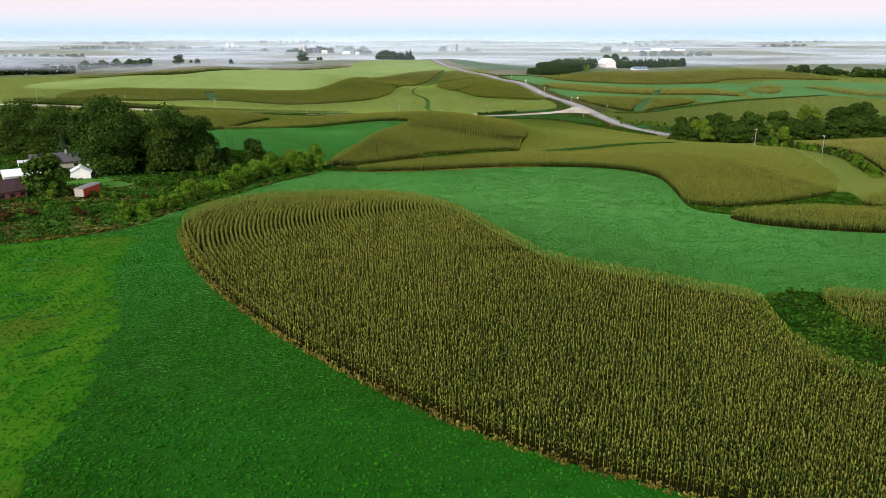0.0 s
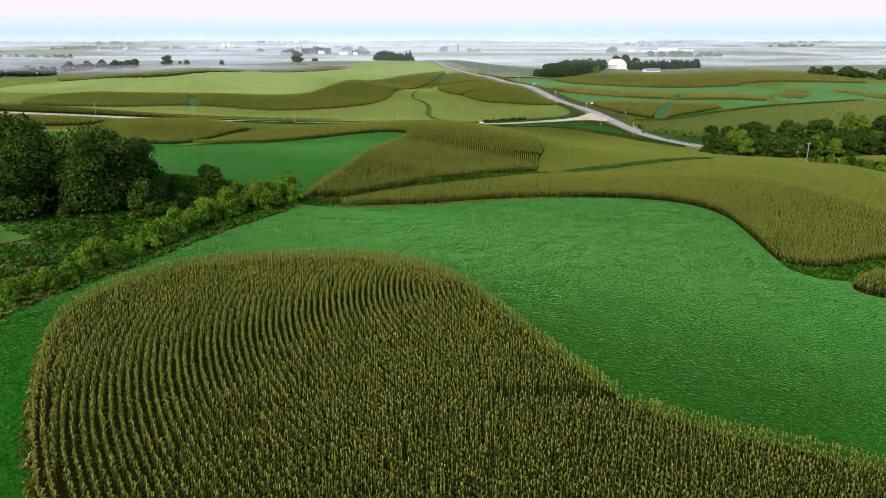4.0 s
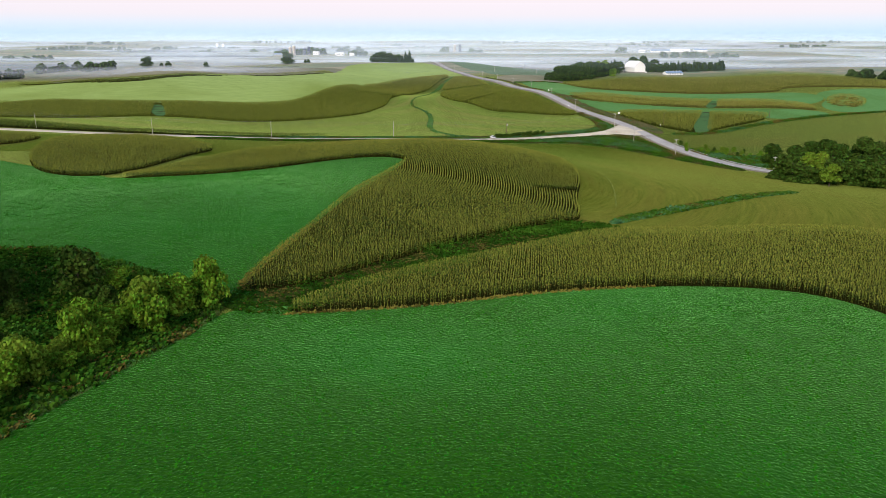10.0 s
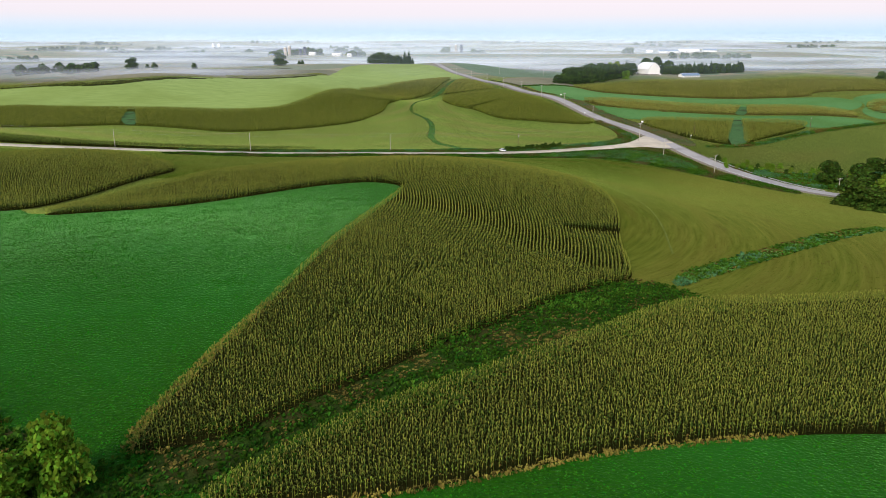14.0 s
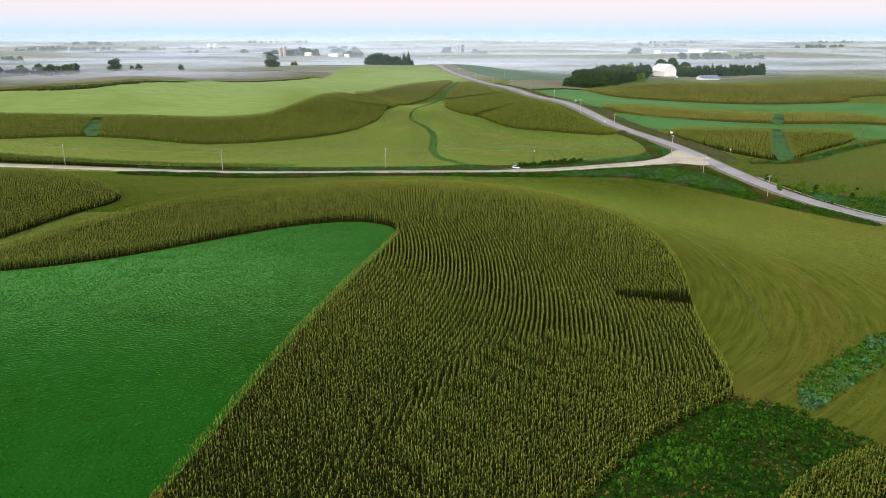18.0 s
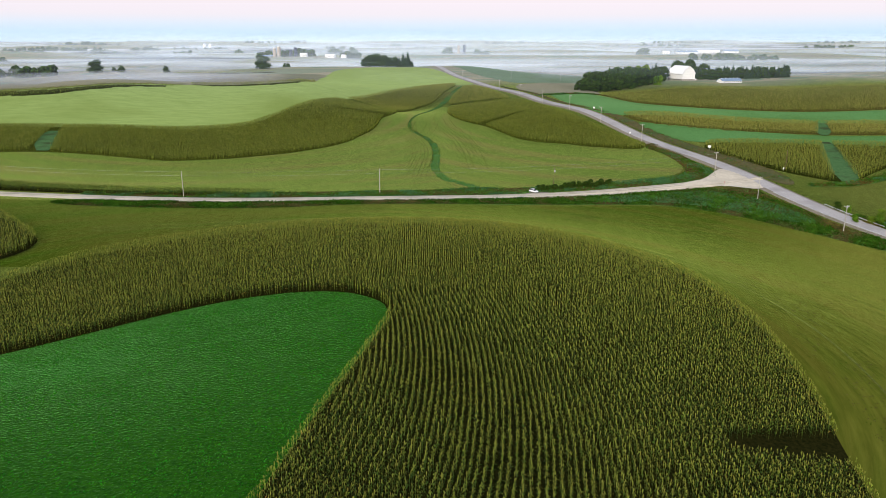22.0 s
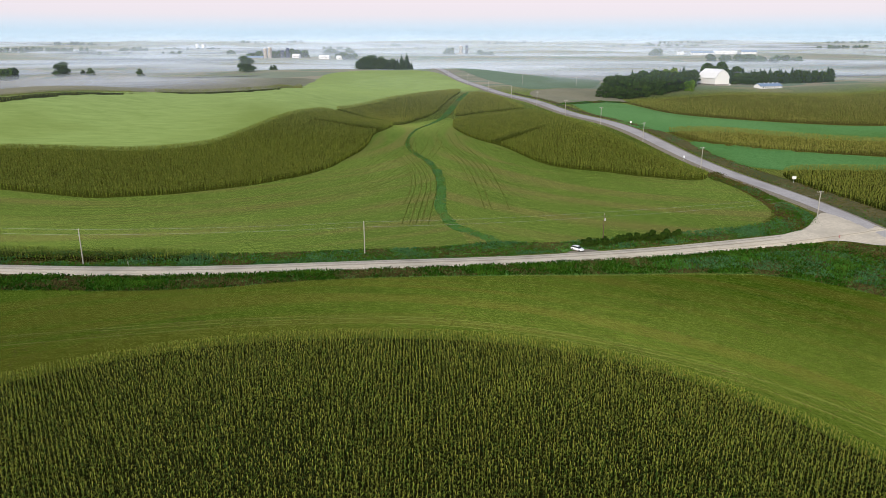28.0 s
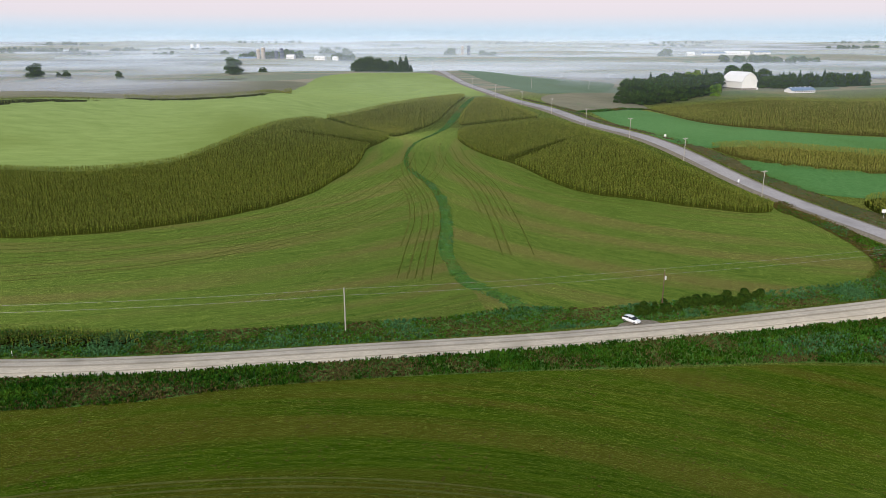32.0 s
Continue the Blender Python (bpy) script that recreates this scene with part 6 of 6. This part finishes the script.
stand(SHRUB[0], 236, 1040, 1.6, "round dark bush at the corn's edge", "shrub")


# ---------------- the farmyard ----------------
def house():
    t = thing("farmhouse", "low tan farmhouse with a dark shingle roof", "house")
    t.matrix_world = Matrix.Translation((-114, 232, gz(-114, 232) - 0.1)) @ Matrix.Rotation(radians(-62), 4, "Z")
    part("wall", prism([(-4.5, 0), (4.5, 0), (4.5, 2.9), (0, 4.9), (-4.5, 2.9)], -8, 8), TAN_WALL, t)
    for s in (-1, 1):
        p, q = (s * 5.1, 2.66), (0, 5.0)
        part("roof_slope", prism([p, q, (q[0], q[1] + 0.18), (p[0], p[1] + 0.18)], -8.5, 8.5), GREY_ROOF, t)
    part("chimney", box(0.4, 2, 5.4, 0.7, 0.7, 1.2, 0.03), STONE, t)
    for x, y, sx, sy in ((4.5, -5, 0.14, 1.2), (4.5, -1, 0.14, 1.2), (4.5, 4, 0.14, 1.2), (-1.5, -8, 1.2, 0.14), (1.8, -8, 1.0, 0.14)):
        w = part("window", box(x, y, 1.7, sx, sy, 1.2, 0.01), WHITE_PAINT, t)
        part("pane", box(x * 1.004, y * 1.004, 1.7, max(sx - 0.12, 0.12), max(sy - 0.12, 0.12), 1.0), DARK_GLASS, w)
    part("porch_roof", box(-2.5, -10, 2.8, 5.5, 3.6, 0.18, 0.02), WHITE_METAL, t, "white flat porch roof")
    for x in (-5, 0):
        part("porch_post", tube((x, -11.5, 0), (x, -11.5, 2.8), 0.08, None, 6), WHITE_PAINT, t)


house()
for x, y, yaw, ln, w, h, mt, words in ((-112, 205, -58, 9, 5.5, 2.8, WHITE_METAL, "white metal garden shed"), (-100, 215, 20, 6.5, 5.5, 2.6, WHITE_METAL, "small white shed in the yard"),
                                       (-99, 221, 8, 6.0, 4.5, 3.6, GREY_ROOF, "small shed with a grey roof")):
    long_shed(x, y, radians(yaw), ln, w, h, mt, words, 0)
long_shed(-108, 179, radians(-38), 17, 9, 2.4, MAROON, "low shed with a weathered dark red roof", 0, BARN_RED)


def grain_wagon(x, y, yaw):
    t = thing("farm_wagon", "red farm wagon with a grey tarpaulin in the weeds", "wagon")
    t.matrix_world = Matrix.Translation((x, y, gz(x, y))) @ Matrix.Rotation(yaw, 4, "Z")
    part("box_side", prism([(-1.25, 1.0), (1.25, 1.0), (1.35, 3.1), (-1.35, 3.1)], -3.8, 3.8), RED_PAINT, t)
    part("tarp", prism([(-1.45, 3.05), (1.45, 3.05), (1.0, 3.3), (0, 3.42), (-1.0, 3.3)], -3.9, 3.9), TARP, t, "grey tarpaulin cover")
    part("tailgate", box(0, -3.86, 2.0, 2.4, 0.1, 1.9, 0.02), WOOD_POLE, t, "grey plank tailgate")
    for k in np.arange(-3, 3.1, 1.5):
        for s in (-1, 1):
            part("stake", box(s * 1.36, k, 2.05, 0.1, 0.12, 2.1, 0.01), RED_PAINT, t)
    part("chassis", box(0, 0, 0.85, 1.0, 7.4, 0.25, 0.02), RUBBER, t)
    for s in (-1, 1):
        for k in (-2.6, 2.6):
            w = part("wheel", tube((s * 1.0, k, 0.5), (s * 1.3, k, 0.5), 0.5, None, 16), RUBBER, t)
            part("rim", tube((s * 1.28, k, 0.5), (s * 1.33, k, 0.5), 0.28, None, 12), RED_PAINT, w)
    part("drawbar", tube((0, 3.7, 0.8), (0, 5.6, 0.5), 0.07, None, 6), RUBBER, t)


grain_wagon(-86, 187, radians(-6))


# ---------------- far farms ----------------
def silo(x, y, r, h, mat, label):
    t = thing("silo", label, "silo", "far silos")
    t.location = (x, y, gz(x, y) - 1)
    part("shaft", tube((0, 0, 0), (0, 0, h), r, r, 20), mat, t, soft=False)
    bm = bmesh.new()
    bmesh.ops.create_uvsphere(bm, u_segments=16, v_segments=8, radius=r * 1.02, matrix=Matrix.Translation((0, 0, h)) @ Matrix.Diagonal((1, 1, 0.55, 1)))
    part("dome", bm, GALV if mat is not SILO_BLUE else SILO_BLUE, t)
    for k in np.arange(2, h, 2.5):
        part("hoop", tube((0, 0, k), (0, 0, k + 0.15), r * 1.015, r * 1.015, 20), GALV, t)


def on_far(u, dist):
    """A far place: sideways share of the distance from the middle of the flight."""
    return u * dist, 460 + dist


for du, r, h, m, words in ((-8, 3.2, 17, SILO_TAN, "tan concrete silo"), (0, 3.4, 19, SILO_TAN, "tall tan concrete silo"), (22, 3.0, 12, SILO_BLUE, "dark blue silo"), (31, 3.2, 16, SILO_BLUE, "tall dark blue silo")):
    silo(-262 + du, 1735, r, h, m, words + " on a misty farm")
long_shed(-290, 1745, radians(85), 30, 10, 3, BLUE_ROOF, "long grey-roofed barn on a misty farm", 3, TAN_WALL)
for x, y, ln, w, h, mt in ((-214, 1725, 13, 9, 4.5, WHITE_METAL), (-165, 1725, 18, 10, 4, WHITE_METAL), (-140, 1735, 10, 9, 4.5, WHITE_METAL)):
    long_shed(x, y, radians(80), ln, w, h, mt, "white barn on a misty farm", 0)
for du, m in ((-6, SILO_TAN), (6, SILO_BLUE)):
    silo(94 + du, 1946, 3.2, 19, m, "tall silo on a far farm")
for x, y, ln, mt in ((566, 1880, 44, BLUE_ROOF), (614, 1886, 46, WHITE_METAL), (660, 1880, 30, BLUE_ROOF), (526, 1892, 14, WHITE_METAL), (-800, 2950, 60, WHITE_METAL), (1500, 3000, 70, WHITE_METAL)):
    long_shed(x, y, radians(84), ln, 12, 3.6, mt, "long low dairy barn far off in mist", 3)
for x in (-745, -725):
    silo(x, 2960, 5, 26, WHITE_METAL, "white silo far off in mist")
for u, dist, s in ((-0.506, 770, 1.25), (-0.476, 790, 0.5), (-0.466, 775, 0.8), (-0.397, 770, 0.75), (-0.247, 763, 1.35), (-0.205, 790, 0.5), (-0.21, 800, 0.45)):
    x, y = on_far(u, dist)
    stand(BIG[0] if s > 1.2 else BIG[2], x, y, s * (0.74 if s > 1.2 else 0.62), "lone dark green tree on a misty ridge", group="ridge trees", tall=0.86)
for u, k, sc in ((-0.086, 1, 0.45), (-0.078, 0, 0.72), (-0.070, 0, 0.8), (-0.061, 2, 0.78), (-0.053, 0, 0.74), (-0.066, 1, 0.7), (-0.043, 2, 0.55), (-0.036, 0, 0.62), (-0.048, 1, 0.6)):
    x, y = on_far(u, 800 + 400 * (u + 0.06))
    stand(BIG[k], x, y, sc, "broad dark green tree in a ridge-top grove", group="ridge grove")
for u, sc in ((-0.030, 0.6), (-0.024, 0.82), (-0.0165, 0.88), (-0.010, 0.4), (-0.0205, 0.6)):
    x, y = on_far(u, 805)
    stand(SPRUCE[0], x, y, sc, "dark pointed evergreen at the end of a ridge-top grove", group="ridge grove")
# groves and hedges in the misty valley
GROVES = [(-0.495, 1980, 34, 250), (-0.388, 2050, 10, 75), (-0.393, 1900, 5, 30), (-0.31, 2330, 18, 190), (-0.43, 1750, 4, 25), (-0.34, 1800, 7, 60), (-0.255, 1800, 4, 30), (-0.19, 1330, 12, 60), (-0.175, 1300, 6, 30),
          (-0.112, 1480, 11, 65), (-0.118, 2400, 6, 60), (-0.046, 2800, 10, 130), (0.008, 2400, 7, 55), (0.042, 1520, 7, 34), (0.096, 1540, 7, 34), (0.12, 2900, 8, 100), (0.193, 2700, 6, 60), (0.27, 2800, 6, 60),
          (0.34, 2900, 18, 290), (0.333, 1430, 7, 20), (0.585, 2400, 20, 190), (0.44, 1250, 9, 70), (0.47, 1230, 6, 40), (0.52, 1210, 9, 90), (-0.56, 1850, 12, 120), (-0.45, 2600, 12, 190), (0.13, 3300, 12, 240), (-0.2, 3400, 12, 300),
          (0.35, 3500, 12, 300), (-0.5, 3500, 12, 300), (0.6, 3400, 12, 300), (-0.35, 3900, 12, 340), (0.25, 4000, 12, 340)]
# the trees behind the far farm
GROVES += [(-215 / 1300, 1300, 9, 34), (-290 / 1300, 1300, 6, 24), (-130 / 1290, 1290, 9, 36)]
# woods in the valley behind the hill, and one beyond the ripening corn
GROVES += [(-530 / 800, 800, 10, 55), (-600 / 690, 690, 16, 85), (-530 / 640, 640, 8, 55), (-455 / 745, 745, 8, 50), (-830 / 1205, 1205, 24, 190), (570 / 520, 520, 26, 150)]
GROVE_TREES = []
for k in range(4):
    gv, gf = crown_mesh("crown", 300 + k, 9, 7.0, 10.5, 260, 2.6, None, -0.15)
    GROVE_TREES.append((gv, gf, np.full(len(gf), k % 2)))
for u, dist, n, wide in GROVES:
    x0, y0 = on_far(u, dist)
    n = int(n * 1.7)
    gx = np.array([x0 + rt.uniform(-0.5, 0.5) * wide for _ in range(n)])
    gy = np.array([y0 + rt.gauss(0, 9) for _ in range(n)])
    gs = np.array([rt.uniform(0.75, 1.35) for _ in range(n)])
    gt = gs * np.array([rt.uniform(0.7, 1.15) for _ in range(n)])
    V, F, M, _ = plant_many(GROVE_TREES, gx, gy, ground_z(gx, gy), np.arange(n) * 1.3, gs, gt, np.arange(n) % 4)
    tagged(new("grove", np_mesh("grove", V, F, [LEAF_DARK, LEAF_OLIVE], M)), "dark rounded trees of a far misty grove", "trees", "far groves", "stuff")


# ---------------- mist ----------------
def mist_bank(name, x0, x1, y0, y1, level, fade, mat, label, wave=1.2):
    """A level veil of ground mist that fills the hollows; thickness runs out at its rims."""
    nx, ny = 60, 60
    gx, gy = np.meshgrid(np.linspace(x0, x1, nx), np.linspace(y0, y1, ny))
    t = np.clip((gy - y0) / (y1 - y0), 0, 1)
    lev = np.interp(gy, [p for p, _ in level], [q for _, q in level])
    z = lev + wave * np.sin(gx / 90.0 + gy / 140.0) + wave * 0.6 * np.sin(gx / 37.0 - gy / 61.0)
    i, j = np.meshgrid(np.arange(ny - 1), np.arange(nx - 1), indexing="ij")
    a = (i * nx + j).ravel()
    me = np_mesh(name, np.stack([gx, gy, z], 2).reshape(-1, 3), np.stack([a, a + 1, a + nx + 1, a + nx], 1), [mat], flat=False)
    at = me.attributes.new("thickness", "FLOAT", "POINT")
    ends = smooth(y0, y0 + fade, gy) * smooth(x0, x0 + 150, gx) * (1 - smooth(x1 - 150, x1, gx))
    at.data.foreach_set("value", ends.ravel().astype(np.float32))
    return tagged(new(name, me), label, "mist", kind="stuff")


def mist_curtain(name, y, x0, x1, mat, label, low, high, level):
    """An upright veil across the far valley: low mist up to a level, thin haze above it up to the horizon."""
    xs, zs = np.linspace(x0, x1, 90), np.linspace(-12, 96, 55)
    gx, gz_ = np.meshgrid(xs, zs)
    bend = y + 40 * np.sin(gx / 700.0 + y)
    nx, ny = len(xs), len(zs)
    i, j = np.meshgrid(np.arange(ny - 1), np.arange(nx - 1), indexing="ij")
    a = (i * nx + j).ravel()
    me = np_mesh(name, np.stack([gx, bend, gz_], 2).reshape(-1, 3), np.stack([a, a + 1, a + nx + 1, a + nx], 1), [mat], flat=False)
    top = level + 2.0 * np.sin(gx / 170.0 + y) + 1.2 * np.sin(gx / 61.0 + 2 * y)
    thick = high * (1 - smooth(46, 92, gz_)) + (low - high) * (1 - smooth(top - 9, top + 5, gz_))
    thick *= smooth(x0, x0 + 200, gx) * (1 - smooth(x1 - 200, x1, gx))
    me.attributes.new("thickness", "FLOAT", "POINT").data.foreach_set("value", thick.ravel().astype(np.float32))
    return tagged(new(name, me), label, "mist", kind="stuff")


def ground_haze(name, x0, x1, y0, y1, over, fade, mat, label):
    """A thin veil that follows the slopes a few metres above them."""
    nx, ny = 70, 50
    gx, gy = np.meshgrid(np.linspace(x0, x1, nx), np.linspace(y0, y1, ny))
    i, j = np.meshgrid(np.arange(ny - 1), np.arange(nx - 1), indexing="ij")
    a = (i * nx + j).ravel()
    me = np_mesh(name, np.stack([gx, gy, ground_z(gx, gy) + over], 2).reshape(-1, 3), np.stack([a, a + 1, a + nx + 1, a + nx], 1), [mat], flat=False)
    ends = smooth(y0, y0 + fade, gy) * (1 - smooth(y1 - 90, y1, gy)) * smooth(x0, x0 + 150, gx) * (1 - smooth(x1 - 150, x1, gx))
    me.attributes.new("thickness", "FLOAT", "POINT").data.foreach_set("value", ends.ravel().astype(np.float32))
    return tagged(new(name, me), label, "mist", kind="stuff")


MIST_THICK = mist_material("ground_mist", 0.50, 0.0032, 0.38, 0.62, (0.93, 0.97, 1.0))
MIST_SOFT = mist_material("soft_mist", 0.34, 0.006, 0.30, 0.70, (0.92, 0.95, 1.0))
MIST_CURTAIN = mist_material("drifting_mist", 1.0, 0.0035, 0.30, 0.62, (0.74, 0.86, 1.0), (0.6, 0.2, 5.0))
for k in range(2):
    mist_bank("mist_bank", -3000, 3000, 1290 + 30 * k, 4900, [(1290, 10 + 1.6 * k), (1400, 20 + 1.6 * k), (1650, 22.5 + 1.6 * k), (2100, 24 + 2 * k), (2600, 28 + 2 * k), (3300, 33 + 2 * k), (4900, 44 + 2 * k)], 160, MIST_THICK,
              "white ground mist lying in the valleys", 1.6)
for k in range(3):
    mist_bank("mist_bank", -1200, -120, 960 + 25 * k, 1320, [(960, 19 + 1.7 * k), (1320, 23 + 1.7 * k)], 120, MIST_SOFT, "thin ground mist behind a hill")
for k in range(2):
    mist_bank("mist_bank", 60, 1400, 1125, 1360, [(1125, 17 + 2 * k), (1360, 20 + 2 * k)], 90, MIST_SOFT, "thin ground mist beyond the barn")
ground_haze("haze_layer", -900, 900, 650, 1330, 22, 330, mist_material("valley_haze", 0.06, 0.002, 0.0, 0.45, (0.82, 0.93, 1.0)), "thin even morning haze over the far fields")
for y, low, high, level in ((1340, 0.36, 0.10, 26), (1560, 0.42, 0.14, 29), (1850, 0.46, 0.18, 33), (2300, 0.44, 0.2, 38), (3000, 0.5, 0.25, 44), (4200, 0.55, 0.34, 53)):
    mist_curtain("mist_curtain", y, -2.0 * y, 2.0 * y, MIST_CURTAIN, "drifting white mist and blue haze over a far valley", low, high, level)
